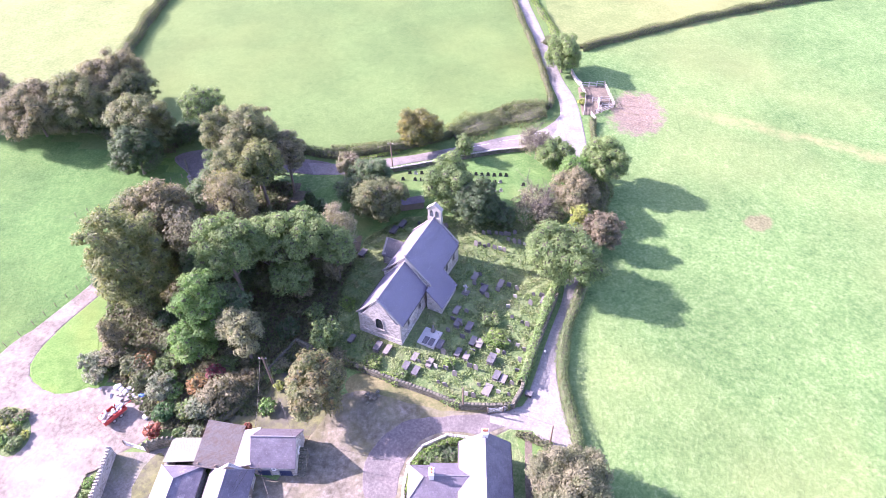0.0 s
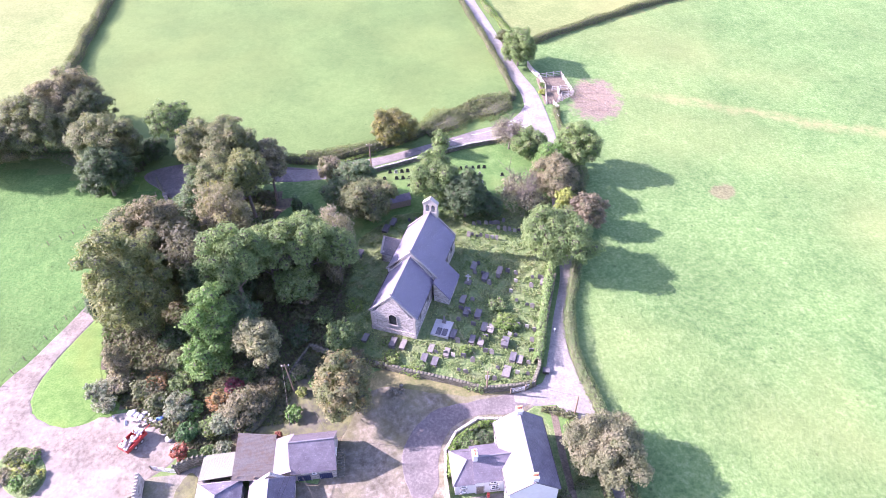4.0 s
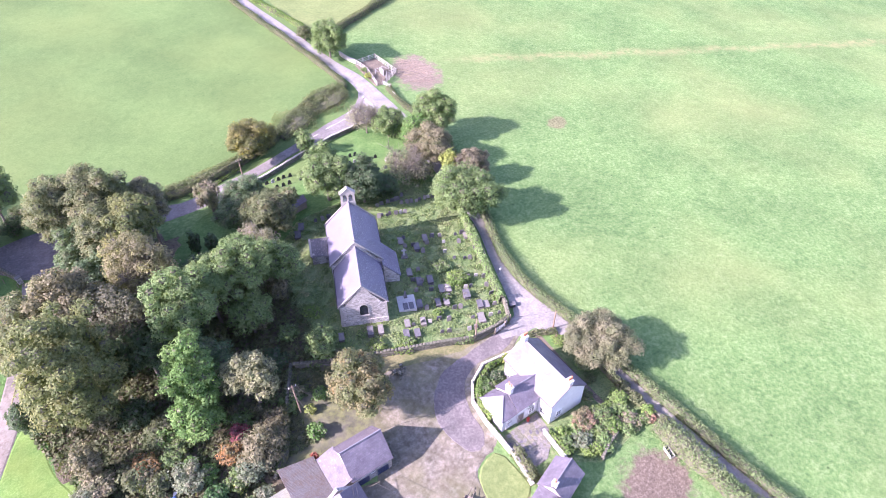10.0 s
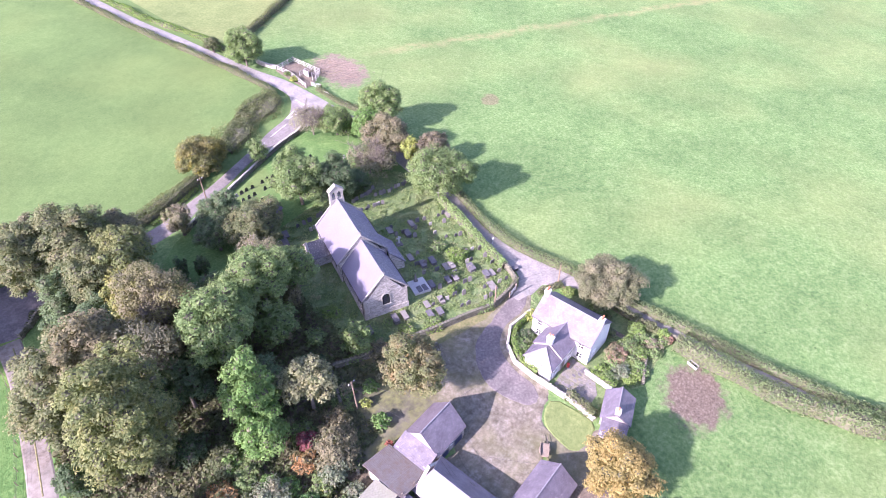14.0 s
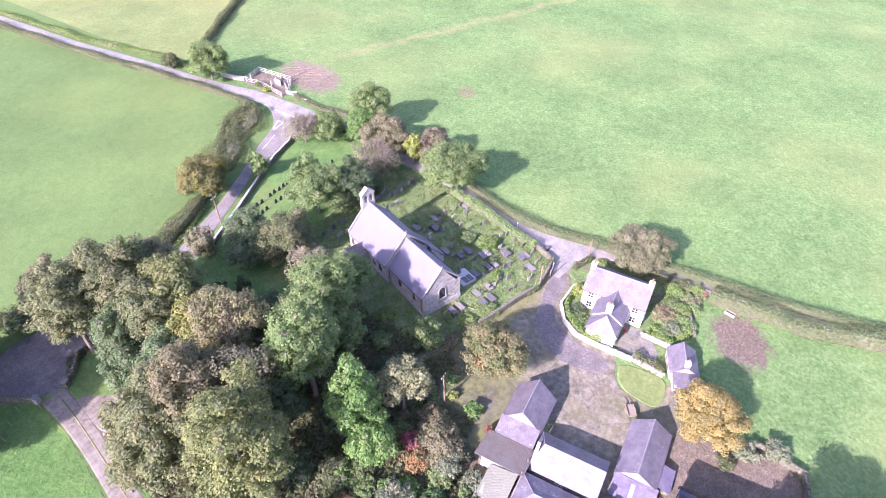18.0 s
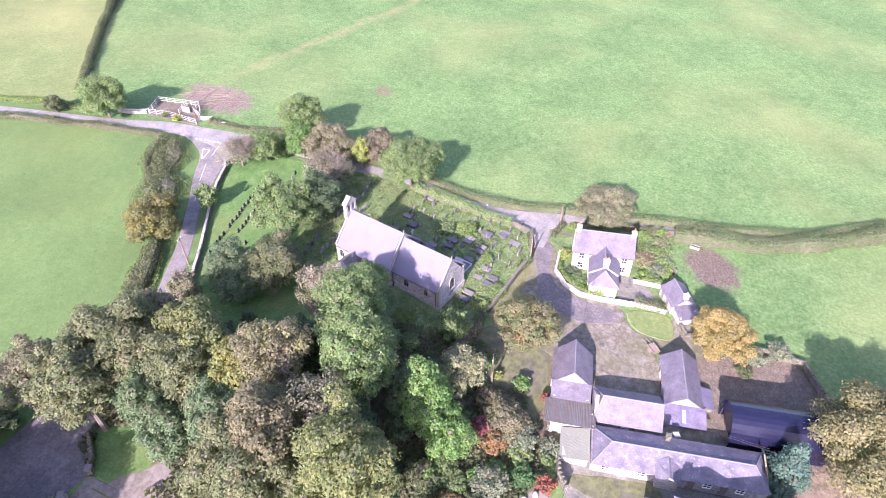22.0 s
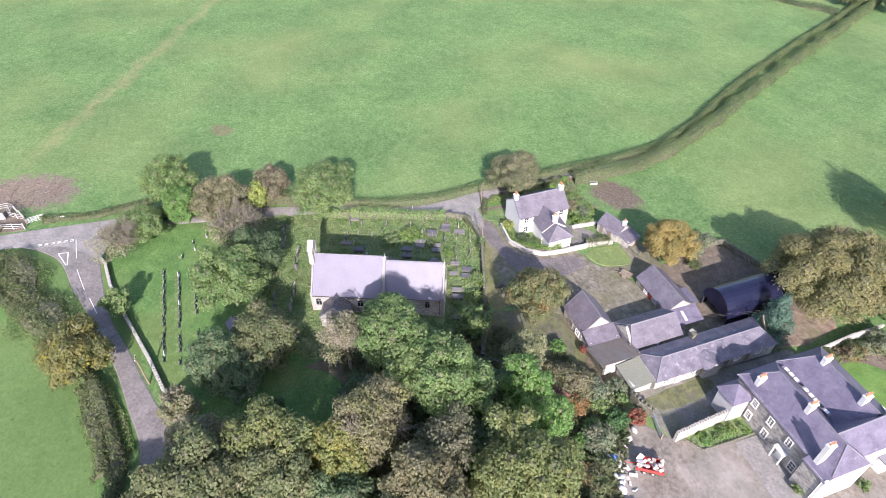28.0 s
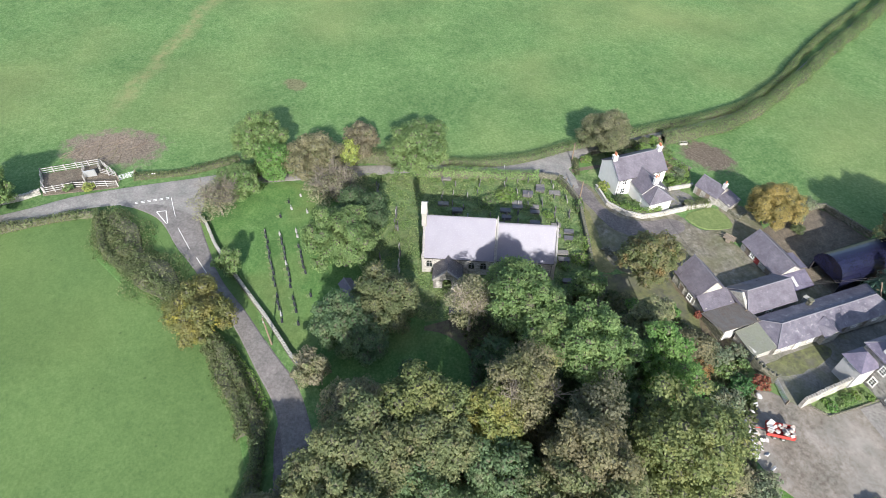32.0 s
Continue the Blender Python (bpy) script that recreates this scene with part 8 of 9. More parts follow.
vault = thing("railed_vault", -1.0, 62.0, ter(-1, 62), AX, "broad white marble family grave with two dark ledgers", "tomb")
part("kerb", Solid().box(-1.7, -1.5, -0.4, 1.7, 1.5, 0.32), MARBLE, vault)
for y in (-0.7, 0.3):
    part("ledger", Solid().box(-1.55, y - 0.4, 0.32, -0.1, y + 0.4, 0.42), GRAVE_SLATE, vault, "dark slate ledger stone")
part("obelisk", Solid().box(1.0, -0.3, 0.32, 1.6, 0.3, 0.7).poly([(1.1, -0.2, 0.7), (1.5, -0.2, 0.7), (1.5, 0.2, 0.7), (1.1, 0.2, 0.7), (1.2, -0.1, 1.8), (1.4, -0.1, 1.8), (1.4, 0.1, 1.8), (1.2, 0.1, 1.8)],
                                                                 [(4, 5, 6, 7), (0, 1, 5, 4), (1, 2, 6, 5), (2, 3, 7, 6), (3, 0, 4, 7)]), GRAVE, vault)
cross = thing("cross_monument", 4.8, 72.0, ter(4.8, 72), AX, "white stone wheel cross on a stepped base", "monument")
part("steps", Solid().box(-0.6, -0.6, -0.3, 0.6, 0.6, 0.25).box(-0.4, -0.4, 0.25, 0.4, 0.4, 0.5), GRAVE, cross)
part("cross", Solid().box(-0.1, -0.13, 0.5, 0.1, 0.13, 2.0).box(-0.09, -0.45, 1.45, 0.09, 0.45, 1.68), MARBLE, cross)

# new cemetery: rows of polished stones, each on its plinth
hs = thing("granite_headstone", 15, 106.7, ter(15, 106.7), 90, "black polished granite headstone on a plinth", "headstone", "new cemetery headstones")
part("plinth", Solid().box(-0.18, -0.42, -0.2, 0.18, 0.42, 0.1), GRANITE, hs)
ssl = arc_slab(0.66, 0.75, 0.09, "round")
ssl.v = [(a - 0.045, b, max(0.1, c + 0.1)) for a, b, c in ssl.v]
part("stone", ssl, GRANITE, hs)
part("bed", Solid().box(-0.75, -0.35, -0.2, -0.2, 0.35, 0.05), GRASS_ROUGH, hs)
pale = thing("marble_headstone", 0, 0, 0, 90, "white marble headstone on a plinth", "headstone", "new cemetery headstones")
part("plinth", Solid().box(-0.18, -0.4, -0.2, 0.18, 0.4, 0.1), MARBLE, pale)
ps = arc_slab(0.62, 0.7, 0.09, "round")
ps.v = [(a - 0.045, b, max(0.1, c + 0.1)) for a, b, c in ps.v]
part("stone", ps, MARBLE, pale)
used = [False, False]
for y, x0, x1 in ((106.7, 14.8, -8.0), (104.3, 12.2, -9.6), (101.6, 12.2, -4.2), (99.0, 8.6, 6.0)):
    x = x0
    while x > x1:
        if GR.random() > 0.1:
            k = 1 if GR.random() < 0.12 else 0
            m = pose(x, y + GR.uniform(-0.12, 0.12), ter(x, y) + 0.03, 0, GR.uniform(-2, 2), -90 + GR.uniform(-4, 4))
            src = (hs, pale)[k]
            if used[k]:
                copy_thing(src, m)
            else:
                src.matrix_basis, used[k] = m, True
        x -= 1.27 + GR.uniform(-0.08, 0.12)
for x, y in ((20.6, 101.6), (18.6, 101.4), (21.8, 99.2), (17.0, 103.6), (-11.0, 101.0), (-14, 100.4), (16.8, 98.8)):
    copy_thing(hs if GR.random() < 0.7 else pale, pose(x, y, ter(x, y) + 0.03, 0, 0, -90))

hut = thing("graveyard_hut", -6.1, 95.4, ter(-6.1, 95.4), 13.5, "old open-fronted wooden hut with a slate roof", "shed")
for k in range(16):
    part("plank", Solid().box(-2.35 + k * 0.294, -0.95, 0, -2.07 + k * 0.294, -0.9 + 0.015 * (k % 2), 1.75), WOOD, hut)
part("back_wall", Solid().box(-2.35, 0.85, -0.3, 2.35, 1.0, 1.8).box(-2.35, -0.88, -0.3, -2.25, 0.84, 1.8).box(2.25, -0.88, -0.3, 2.35, 0.84, 1.8), STONE_DARK, hut)
roof_pair(hut, -2.4, 2.4, -0.95, 1.0, 1.8, 2.45, SLATE_DARK, 0.2, 0.15)

# ---- poles and cables ----
def pole(x, y, h, label, arm=True, lean=(0, 0)):
    ob = thing("utility_pole", x, y, ter(x, y), 0, label, "utility pole", "overhead line poles")
    part("shaft", Solid().tube((0, 0, -0.5), (lean[0], lean[1], h), 0.15, 0.1, 8), POLE, ob)
    if arm:
        part("crossarm", Solid().box(lean[0] - 0.6, lean[1] - 0.06, h - 0.45, lean[0] + 0.6, lean[1] + 0.06, h - 0.33), WOOD, ob)
        for d in (-0.5, 0.5):
            part("insulator", Solid().tube((lean[0] + d, lean[1], h - 0.33), (lean[0] + d, lean[1], h - 0.15), 0.05, 0.06, 6), PAINT, ob)
    return (x + lean[0], y + lean[1], ter(x, y) + h)


def cable(a, b, sag, label, r=0.016):
    S, n = Solid(), 10
    P = [(a[0] + (b[0] - a[0]) * k / n, a[1] + (b[1] - a[1]) * k / n, a[2] + (b[2] - a[2]) * k / n - 4 * sag * (k / n) * (1 - k / n)) for k in range(n + 1)]
    for p, q in zip(P, P[1:]):
        S.tube(p, q, r, r, 4)
    return tagged(S.make("overhead_cable", WIRE), label, "cable", "overhead cables")


p1 = pole(4.4, 49.75, 5.2, "weathered wooden pole below the churchyard wall", arm=False)
p2 = pole(-24.6, 53.0, 6.6, "wooden line pole in the farm garden", lean=(-0.25, 0.1))
p3 = pole(-11.2, 108.7, 6.4, "wooden line pole beside the cemetery lane")
p4 = pole(16.8, 44.8, 4.6, "wooden pole at the lane junction", arm=False)
pole(-33.4, 15.2, 6.0, "leaning timber pole by the conifer", arm=False, lean=(1.2, 2.6))
cable(p1, (-2.4, 67.6, 6.4), 0.5, "black cable from pole to church", 0.018)
cable(p1, p4, 0.5, "black cable across the lane mouth")
cable((p2[0] + 0.4, p2[1], p2[2] - 0.3), (-18.2, 41.5, 6.1), 0.5, "black cable from pole to barn", 0.018)
cable((p2[0] - 0.4, p2[1], p2[2] - 0.3), (-23.4, 41.5, 6.1), 0.5, "black cable from pole to barn", 0.018)
cable((-18.0, 41.5, 6.1), (4.2, 37.5, 4.4), 0.7, "black cable from barn to cottage", 0.025)
cable((-22.8, 38.9, 3.7), (-15.2, 25.55, 3.95), 0.5, "black cable between two barns", 0.018)
cable((-23.9, 38.9, 4.2), (-31.5, 16.2, 6.0), 0.6, "black cable over the stable range", 0.018)
cable((-23.4, 38.9, 4.0), (-30.8, 16.6, 5.6), 0.6, "black cable over the stable range", 0.018)
cable((p2[0], p2[1], p2[2] - 0.3), (-36.0, 61.5, 5.0), 0.6, "black cable into the wood")

# ---- stock pen and gates ----
pen = thing("stock_pen", 0, 0, 0, 0, "grey timber-railed cattle pen on bare soil", "pen")


def rails(parent, line, h=1.35, n=3, post=1.9, mt=None):
    for a, b in zip(line, line[1:]):
        k = max(1, round(math.dist(a, b) / post))
        P = [(a[0] + (b[0] - a[0]) * i / k, a[1] + (b[1] - a[1]) * i / k) for i in range(k + 1)]
        for x, y in P:
            part("post", Solid().box(x - 0.08, y - 0.08, ter(x, y) - 0.4, x + 0.08, y + 0.08, ter(x, y) + h + 0.12), mt or RAIL, parent)
        for j in range(n):
            S = Solid()
            z = h * (j + 0.7) / n
            for p, q in zip(P, P[1:]):
                d = math.dist(p, q)
                s = (-(q[1] - p[1]) / d * 0.03, (q[0] - p[0]) / d * 0.03)
                g0, g1 = ter(*p) + z, ter(*q) + z
                S.poly([(p[0] - s[0], p[1] - s[1], g0), (q[0] - s[0], q[1] - s[1], g1), (q[0] + s[0], q[1] + s[1], g1), (p[0] + s[0], p[1] + s[1], g0),
                        (p[0] - s[0], p[1] - s[1], g0 + 0.11), (q[0] - s[0], q[1] - s[1], g1 + 0.11), (q[0] + s[0], q[1] + s[1], g1 + 0.11), (p[0] + s[0], p[1] + s[1], g0 + 0.11)],
                       [(3, 2, 1, 0), (4, 5, 6, 7), (0, 1, 5, 4), (1, 2, 6, 5), (2, 3, 7, 6), (3, 0, 4, 7)])
            part("rail", S, mt or RAIL, parent)


rails(pen, [(34.6, 143.6), (40.7, 144.6), (41.6, 134.6), (36.3, 131.3)])
rails(pen, [(40.9, 137.5), (36.5, 137.0)])
rails(pen, [(34.5, 143.4), (35.0, 138.6), (33.6, 131.2)])
rails(pen, [(41.6, 134.6), (38.6, 134.6), (36.3, 131.3)])
part("crush_gate", Solid().box(37.8, 135.0, ter(38, 135), 38.0, 137.0, ter(38, 136) + 1.5), STEEL, pen, "galvanised cattle crush gate")


def wire_fence(line, label):
    f = thing("wire_fence", 0, 0, 0, 0, label, "fence")
    for a, b in zip(line, line[1:]):
        k = max(1, round(math.dist(a, b) / 2.4))
        P = [(a[0] + (b[0] - a[0]) * i / k, a[1] + (b[1] - a[1]) * i / k) for i in range(k + 1)]
        for x, y in P[:-1]:
            part("post", Solid().tube((x, y, ter(x, y) - 0.3), (x, y, ter(x, y) + 1.05), 0.06, 0.05, 6), POLE, f)
        for h in (0.35, 0.7, 1.0):
            part("wire", Solid().tube((a[0], a[1], ter(*a) + h), (b[0], b[1], ter(*b) + h), 0.012, 0.012, 4), WIRE, f)


wire_fence([(-53.8, 101), (-55.0, 93), (-58.1, 83), (-62.2, 73), (-66.7, 63), (-70.0, 56.3), (-71.3, 51.4), (-70.5, 47), (-68.3, 43.2), (-65, 39.8)], "post and wire fence along the drive")
wire_fence([(-55.6, 103.2), (-61.2, 98.9), (-67.0, 94.2), (-74.0, 88.6)], "post and wire fence across the meadow")


def field_gate(x, y, turn, w, label, mt=None):
    g = thing("field_gate", x, y, ter(x, y), turn, label, "gate")
    for k in range(5):
        part("bar", Solid().tube((0, 0, 0.2 + 0.24 * k), (w, 0, 0.2 + 0.24 * k), 0.03, 0.03, 6), mt or STEEL, g)
    part("stile", Solid().tube((0, 0, 0.1), (0, 0, 1.25), 0.04, 0.04, 6), mt or STEEL, g)
    part("stile", Solid().tube((w, 0, 0.1), (w, 0, 1.25), 0.04, 0.04, 6), mt or STEEL, g)
    part("brace", Solid().tube((0, 0, 0.2), (w, 0, 1.16), 0.025, 0.025, 6), mt or STEEL, g)
    part("gate_post", Solid().box(-0.25, -0.09, -0.4, -0.07, 0.09, 1.4), WOOD, g)
    part("gate_post", Solid().box(w + 0.07, -0.09, -0.4, w + 0.25, 0.09, 1.4), WOOD, g)
    return g


field_gate(35.3, 131.0, -78, 2.9, "galvanised steel field gate beside the pen")
field_gate(8.2, 49.2, 6, 2.0, "galvanised steel gate leaning at the churchyard wall")
field_gate(10.5, 49.6, 20, 1.4, "galvanised steel gate at the churchyard corner")
field_gate(-39.4, 41.5, 165, 3.6, "tubular steel yard gate standing open")
for x, y, mt in ((-49.6, 101.0, STONE_WALL), (-53.4, 102.0, STONE)):
    g = thing("gate_pier", x, y, ter(x, y), 20, "squat stone gate pier with a flat cap", "gate pier", "manor gate piers")
    part("shaft", Solid().box(-0.36, -0.36, -0.4, 0.36, 0.36, 1.25), mt, g)
    part("cap", Solid().box(-0.44, -0.44, 1.25, 0.44, 0.44, 1.38), GRAVE, g)

# ---- loose things ----
tr = thing("red_trailer", -46.3, 46.7, ter(-46.3, 46.7) + 0.06, 57, "red tipping trailer heaped with pale broken boards", "trailer")
part("chassis", Solid().box(-1.7, -0.7, 0.5, 1.7, 0.7, 0.65), WIRE, tr)
part("body", Solid().box(-1.75, -0.95, 0.65, 1.75, -0.88, 1.25).box(-1.75, 0.88, 0.65, 1.75, 0.95, 1.25).box(-1.75, -0.88, 0.65, -1.68, 0.88, 1.25).box(1.68, -0.88, 0.65, 1.75, 0.88, 1.25).box(-1.68, -0.88, 0.65, 1.68, 0.88, 0.7), RED_PAINT, tr, "chipped red steel body")
part("drawbar", Solid().tube((1.75, 0, 0.6), (3.0, 0, 0.5), 0.06, 0.06, 6), RED_PAINT, tr)
for x in (-0.5, 0.6):
    for y in (-0.85, 0.85):
        wh = part("wheel", Solid().tube((x, y - 0.12, 0.36), (x, y + 0.12, 0.36), 0.36, 0.36, 14), WIRE, tr, "black rubber tyre")
        part("rim", Solid().tube((x, y - 0.13, 0.36), (x, y + 0.13, 0.36), 0.19, 0.19, 10), STEEL, wh)
sk = random.Random(5)


def lump(name, x, y, z, r, mt, flat, parent=None, label="", seed=0):
    rr = np.random.default_rng(seed)
    v = BALL_V * rr.uniform(0.82, 1.12, (len(BALL_V), 1)) * [r, r * rr.uniform(0.6, 1.0), r * flat] + [x, y, z]
    return link_mesh(name, v, [tuple(int(q) for q in f) for f in BALL_F], mt, parent, label, smooth=True)


def shard(name, x, y, z, r, mt, parent=None, label="", seed=0):
    """A broken slab lying askew."""
    rr = np.random.default_rng(seed)
    b = np.array([(sx, sy, sz) for sz in (-1, 1) for sx, sy in ((-1, -1), (1, -1), (1, 1), (-1, 1))], float) * [r, r * rr.uniform(0.3, 0.8), r * rr.uniform(0.1, 0.3)] * rr.uniform(0.8, 1.15, (8, 1))
    M = np.array(pose(0, 0, 0, rr.uniform(-35, 35), rr.uniform(-35, 35), rr.uniform(0, 360)).to_3x3())
    return link_mesh(name, b @ M.T + [x, y, z], [(3, 2, 1, 0), (4, 5, 6, 7), (0, 1, 5, 4), (1, 2, 6, 5), (2, 3, 7, 6), (3, 0, 4, 7)], mt, parent, label)


for k in range(9):
    lump("sack", sk.uniform(-1.3, 1.3), sk.uniform(-0.55, 0.55), 1.0 + 0.2 * (k % 3), sk.uniform(0.2, 0.36), (RUBBLE, RENDER_GREY)[k % 2], 0.6, tr, "bulging pale sack", k)
for k in range(16):
    shard("board", sk.uniform(-1.5, 1.5), sk.uniform(-0.75, 0.75), 1.1 + 0.22 * (k % 3), sk.uniform(0.22, 0.55), (MARBLE, RUBBLE, RENDER_GREY, RUBBLE)[k % 4], tr, "broken pale board", k)
for k in range(20):
    x, y = -46.2 + sk.gauss(0, 1.1), 50.0 + sk.gauss(0, 0.8)
    s = shard("rubble_piece", x, y, ter(x, y) + sk.uniform(0.12, 0.45), sk.uniform(0.18, 0.42), (RENDER_GREY, MARBLE, RUBBLE)[k % 3], None, "", 90 + k)
    tagged(s, "broken white board in the rubble heap", "rubble", "rubble heap")
for k in range(16):
    x, y = -9.0 + sk.gauss(0, 0.7), 51.2 + sk.gauss(0, 0.5)
    s = lump("fallen_stone", x, y, ter(x, y) + sk.uniform(0.1, 0.4), sk.uniform(0.18, 0.42), STONE_WALL, 0.7, None, "", 130 + k)
    tagged(s, "grey stone tumbled from the churchyard wall", "stone", "fallen stones")
for k, (x, y) in enumerate(((-44.2, 49.7), (-44.9, 50.1), (-46.3, 50.8), (-45.5, 50.3), (-47.8, 51.6), (-47.0, 51.2), (-43.2, 49.1), (-40.7, 45.3), (-42.4, 47.7), (-43.6, 50.2), (-45.9, 51.4), (-41.6, 46.8))):
    s = lump("rubble_sack", x, y, ter(x, y) + 0.25, sk.uniform(0.4, 0.75), RENDER_GREY if k % 3 else BLUE_TARP if k == 9 else RUBBLE, 0.5, None, "", 40 + k)
    tagged(s, "blue plastic sheeting bundle on the forecourt edge" if k == 9 else "white rubble sack on the forecourt edge", "sack", "rubble sacks")
bt = thing("water_trough", 15.2, 19.1, ter(15.2, 19.1), 75, "pale concrete water trough by the hedge", "trough")
part("basin", Solid().box(-0.8, -0.35, -0.1, 0.9, -0.27, 0.6).box(-0.8, 0.27, -0.1, 0.9, 0.35, 0.6).box(-0.8, -0.27, -0.1, -0.82, 0.27, 0.6).box(0.82, -0.27, -0.1, 0.9, 0.27, 0.6), DRESSED, bt)
part("water", Solid().box(-0.82, -0.27, 0.3, 0.82, 0.27, 0.45), GLASSY, bt)
sg = thing("roadside_bench", 35.2, 125.2, ter(35.2, 125.2), 95, "white painted bench by the hedge", "bench")
part("seat", Solid().box(-0.6, -0.2, 0.4, 0.6, 0.2, 0.46), PAINT, sg)
part("backrest", Solid().box(-0.6, 0.2, 0.46, 0.6, 0.25, 0.9), PAINT, sg)
for x in (-0.5, 0.5):
    part("leg", Solid().box(x - 0.05, -0.18, -0.2, x + 0.05, 0.18, 0.4), PAINT, sg)
rs = thing("road_sign", 17.4, 59.6, ter(17.4, 59.6), -20, "small white sign on a post by the wall", "sign")
part("post", Solid().tube((0, 0, -0.3), (0, 0, 1.7), 0.04, 0.04, 6), STEEL, rs)
part("panel", Solid().box(-0.14, -0.02, 1.25, 0.14, 0.02, 1.65), PAINT, rs)
gb = thing("grit_bin", 14.3, 52.4, ter(14.3, 52.4) + 0.06, -20, "dark grit bin with a sloping lid", "bin")
part("bin_body", Solid().box(-0.5, -0.35, 0, 0.5, 0.35, 0.6), WIRE, gb)
part("lid", Solid().slab([(-0.55, -0.4, 0.62), (0.55, -0.4, 0.62), (0.55, 0.4, 0.75), (-0.55, 0.4, 0.75)], 0.06), GRAVE_SLATE, gb)
wb = thing("water_butt", 1.9, 33.9, ter(1.9, 33.9) + 0.1, 0, "red plastic water butt by the back door", "barrel")
part("barrel", Solid().tube((0, 0, 0), (0, 0, 0.4), 0.2, 0.24, 12).tube((0, 0, 0.4), (0, 0, 0.8), 0.24, 0.2, 12), RED_PAINT, wb)
part("lid", Solid().tube((0, 0, 0.8), (0, 0, 0.84), 0.22, 0.2, 12), RED_PAINT, wb)
ct = thing("farm_cart", -12.8, 28.9, ter(-12.8, 28.9) + 0.05, 30, "old wooden cart beside the slate barn", "cart")
part("bed", Solid().box(-1.0, -0.6, 0.55, 1.0, 0.6, 0.62), WOOD, ct)
part("side", Solid().box(-1.0, -0.6, 0.62, 1.0, -0.55, 0.9), WOOD, ct)
part("side", Solid().box(-1.0, 0.55, 0.62, 1.0, 0.6, 0.9), WOOD, ct)
for y in (-0.68, 0.68):
    part("wheel", Solid().tube((0, y - 0.05, 0.45), (0, y + 0.05, 0.45), 0.45, 0.45, 14), WOOD, ct)
part("shaft", Solid().tube((1.0, 0.3, 0.58), (2.4, 0.3, 0.3), 0.05, 0.04, 6).tube((1.0, -0.3, 0.58), (2.4, -0.3, 0.3), 0.05, 0.04, 6), WOOD, ct)
bp = thing("brick_pier", -29.0, 27.2, ter(-29, 27.2), 15, "rendered square pier in the back yard", "pier", "yard piers")
part("shaft", Solid().box(-0.35, -0.35, -0.3, 0.35, 0.35, 1.9), STONE_PALE, bp)
part("cap", Solid().box(-0.42, -0.42, 1.9, 0.42, 0.42, 2.05), DRESSED, bp)
copy_thing(bp, pose(-30.0, 30.6, ter(-30, 30.6) - 0.3, 0, 0, 5))

# ---- rough grass in the churchyard ----
rng = np.random.default_rng(3)
n = 64000
xs, ys = rng.uniform(-17, 25, n), rng.uniform(49.5, 93, n)
ok = np.array([inside(a, b, CHURCHYARD) for a, b in zip(xs, ys)])
u = (xs + 8.9) * math.cos(radians(67)) + (ys - 62) * math.sin(radians(67))
v = -(xs + 8.9) * math.sin(radians(67)) + (ys - 62) * math.cos(radians(67))
ok &= ~((u > -0.3) & (u < 21.8) & (np.abs(v) < 4.6)) & ~((u > 8) & (u < 14.5) & (v < 0) & (v > -7.4)) & ~((u > 14.7) & (u < 19.5) & (v > 0) & (v < 7.9)) & ~((np.abs(xs + 1) < 2.2) & (np.abs(ys - 62) < 2.2))
clump = np.sin(xs * 1.7 + np.sin(ys * 1.3) * 2) + np.sin(ys * 2.1 + np.sin(xs * 0.9) * 2)
ok &= clump + rng.normal(size=n) * 0.6 > -0.4
xs, ys, clump = xs[ok], ys[ok], clump[ok]
zs = ter_np(xs, ys) + 0.08 + rng.uniform(0, 0.16, len(xs)) + 0.07 * np.clip(clump, 0, 2)
N3 = rng.normal(size=(len(xs), 3)) * 0.6 + [0, 0, 0.9]
v4, f4 = quads(np.stack([xs, ys, zs], 1), N3 / np.linalg.norm(N3, axis=1)[:, None], 0.2, rng)
tagged(fast_mesh("grass_tufts", v4, f4, L_TUFT), "tussocks of long yellow-green grass among the graves", "grass", kind="stuff")

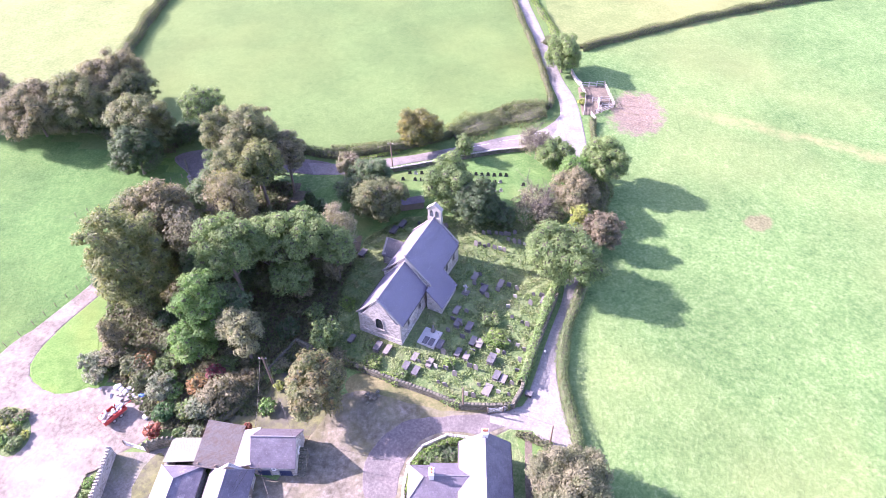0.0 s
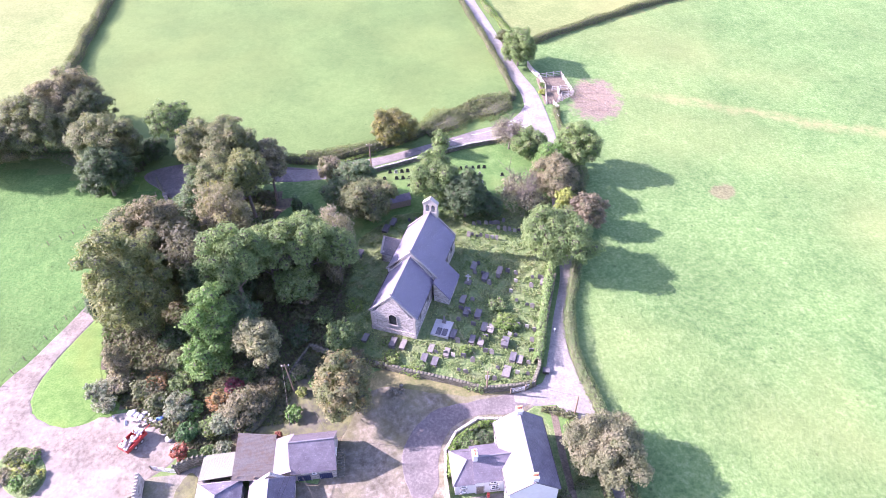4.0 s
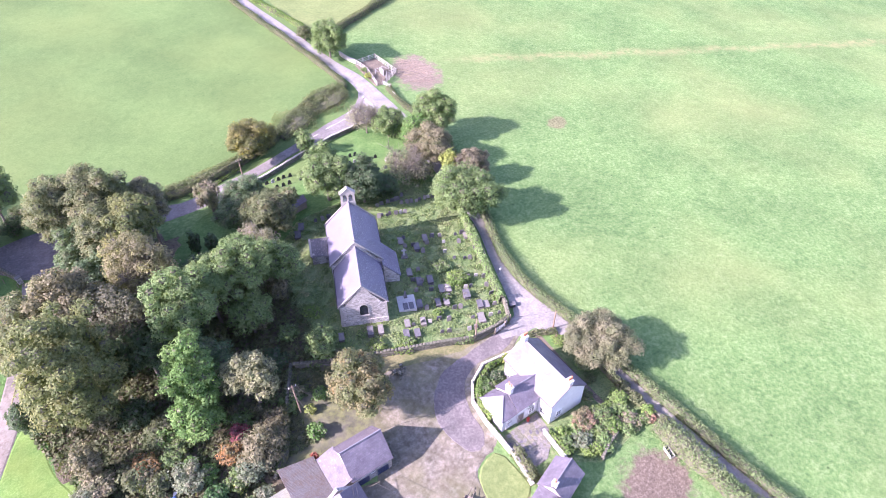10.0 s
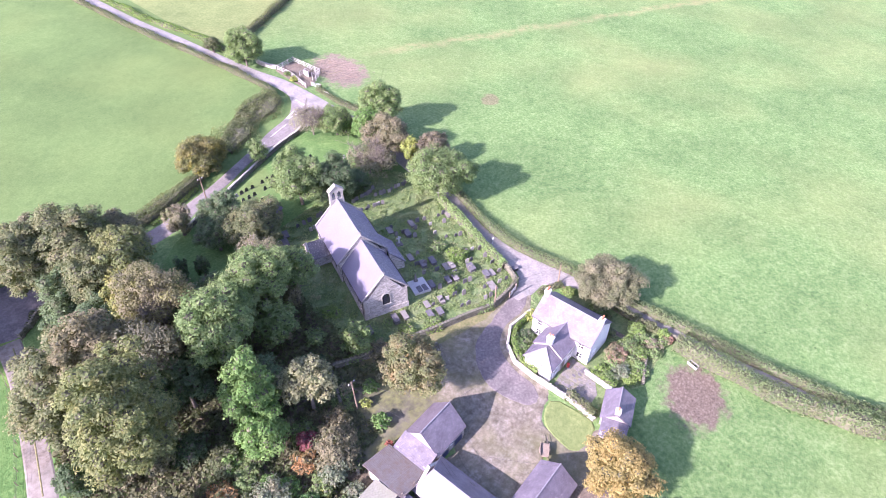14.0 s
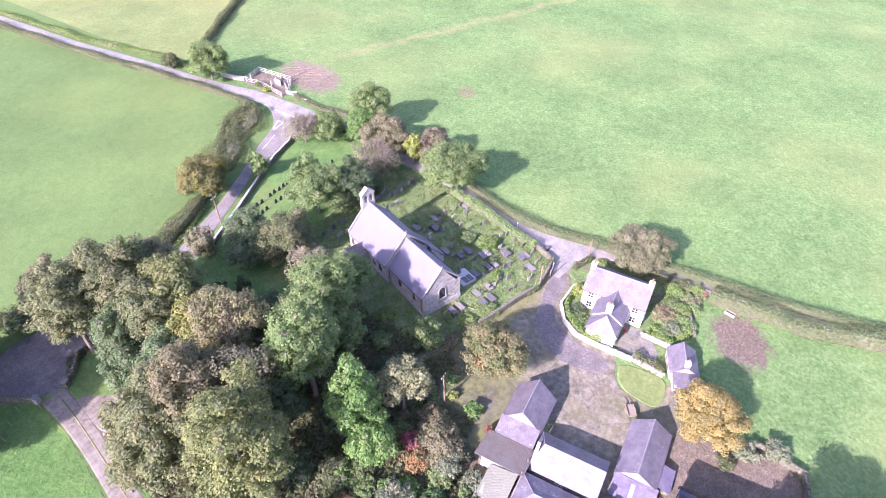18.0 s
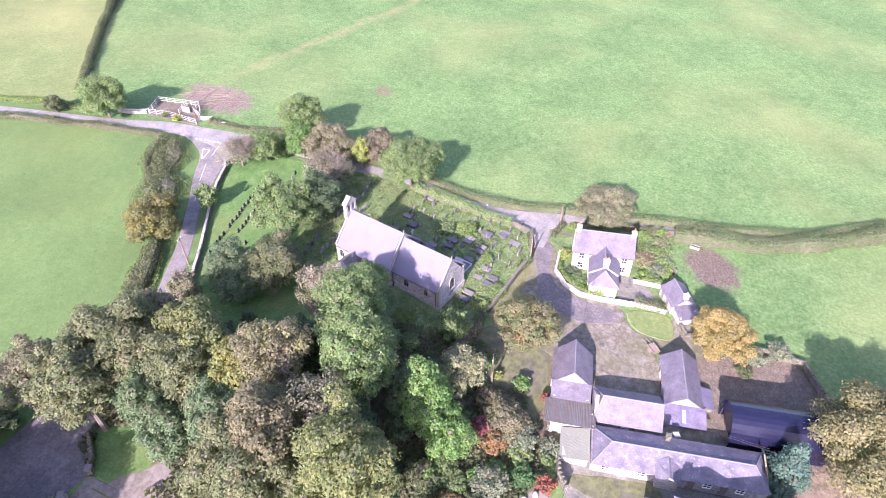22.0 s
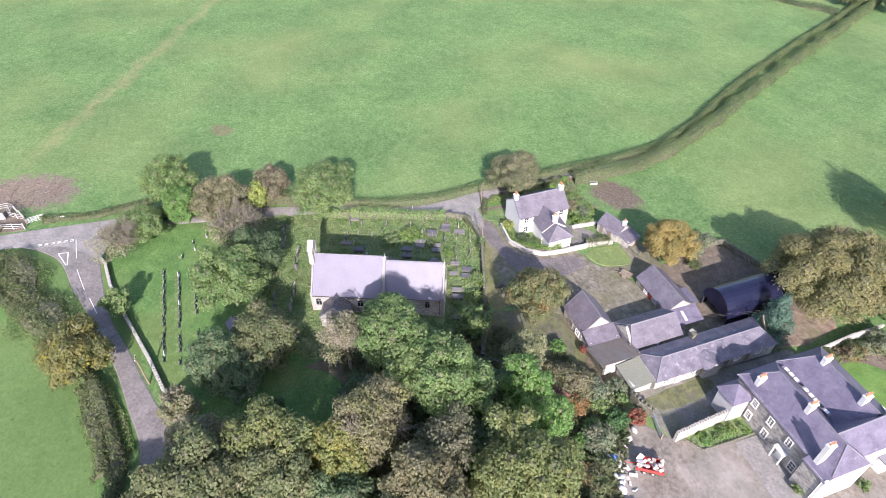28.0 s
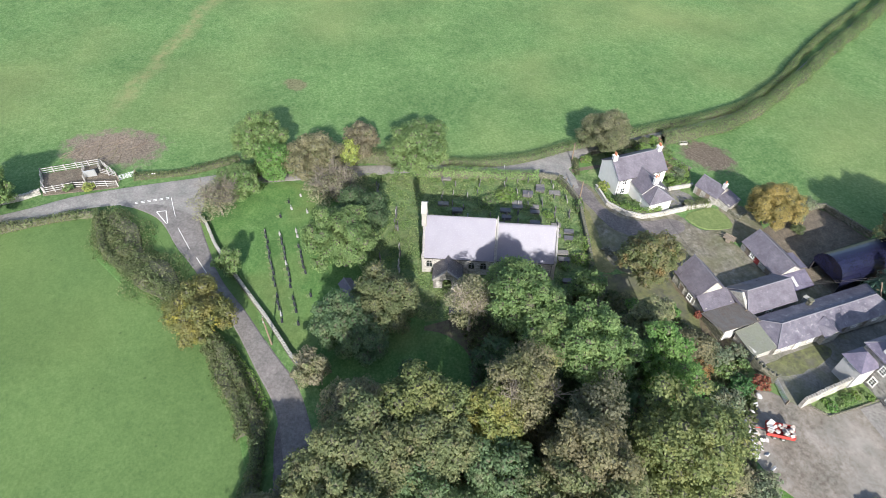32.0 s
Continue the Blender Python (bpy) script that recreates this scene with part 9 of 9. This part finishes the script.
# ---- woodland undergrowth ----
n = 42000
xs, ys = rng.uniform(-57, -14, n), rng.uniform(43, 105, n)
ok = np.array([inside(a, b, WOODLAND) for a, b in zip(xs, ys)]) & ~((xs > -31) & (ys > 81.5)) & ~((xs > -33) & (ys < 47.5) & (xs < -16)) & ~((xs > -25) & (xs < -15) & (ys < 55)) & ~np.array([inside(a, b, [(-43.4, 104.5), (-42.8, 99), (-44.6, 94.5), (-48, 91), (-51, 93), (-51, 100)]) for a, b in zip(xs, ys)])
xs, ys = xs[ok], ys[ok]
bump = np.clip(np.sin(xs * 0.55 + np.sin(ys * 0.4) * 2) + np.sin(ys * 0.6 + np.sin(xs * 0.33) * 2), 0, 2)
zs = ter_np(xs, ys) + 0.1 + rng.uniform(0, 0.25, len(xs)) + 0.55 * bump * rng.uniform(0.3, 1, len(xs))
N3 = rng.normal(size=(len(xs), 3)) * 0.45 + [0, 0, 0.9]
v5, f5 = quads(np.stack([xs, ys, zs], 1), N3 / np.linalg.norm(N3, axis=1)[:, None], 0.42, rng)
tagged(fast_mesh("undergrowth", v5, f5, leaf_mat("bramble_leaves", (0.088, 0.106, 0.054), (0.112, 0.108, 0.064), (0.12, 0.14, 0.068))), "tangled bramble and ivy undergrowth on the wood floor", "undergrowth", kind="stuff")

# ---- crazy paving behind the cottage ----
pave = bpy.data.objects["cottage_path"]
FL = random.Random(9)
shapes = []
for k in range(5):
    n = FL.randint(5, 7)
    ring = [(math.cos(6.283 * i / n + FL.uniform(-0.3, 0.3)) * FL.uniform(0.3, 0.42), math.sin(6.283 * i / n + FL.uniform(-0.3, 0.3)) * FL.uniform(0.26, 0.36)) for i in range(n)]
    shapes.append(Solid().prism([(a, b, 0.0) for a, b in ring], (0, 0, 1), 0.05).make("flagstone", (GRAVE, CONCRETE, GRAVE_SLATE)[k % 3]))
first = [True] * 5
for i in range(9):
    for j in range(10):
        x, y = -2.7 + i * 0.74 + FL.uniform(-0.1, 0.1), 28.2 + j * 0.6 + FL.uniform(-0.08, 0.08)
        if not inside(x, y, [(3.7, 34.0), (-2.3, 33.6), (-2.9, 32.3), (-2.7, 28.2), (0.2, 28.2), (3.2, 30.4)]):
            continue
        k = FL.randrange(5)
        ob = shapes[k] if first[k] else new("flagstone", shapes[k].data)
        first[k] = False
        ob.parent = pave
        ob.matrix_basis = pose(x, y, ter(x, y) + 0.085 + FL.uniform(0, 0.02), 0, 0, FL.uniform(0, 360))
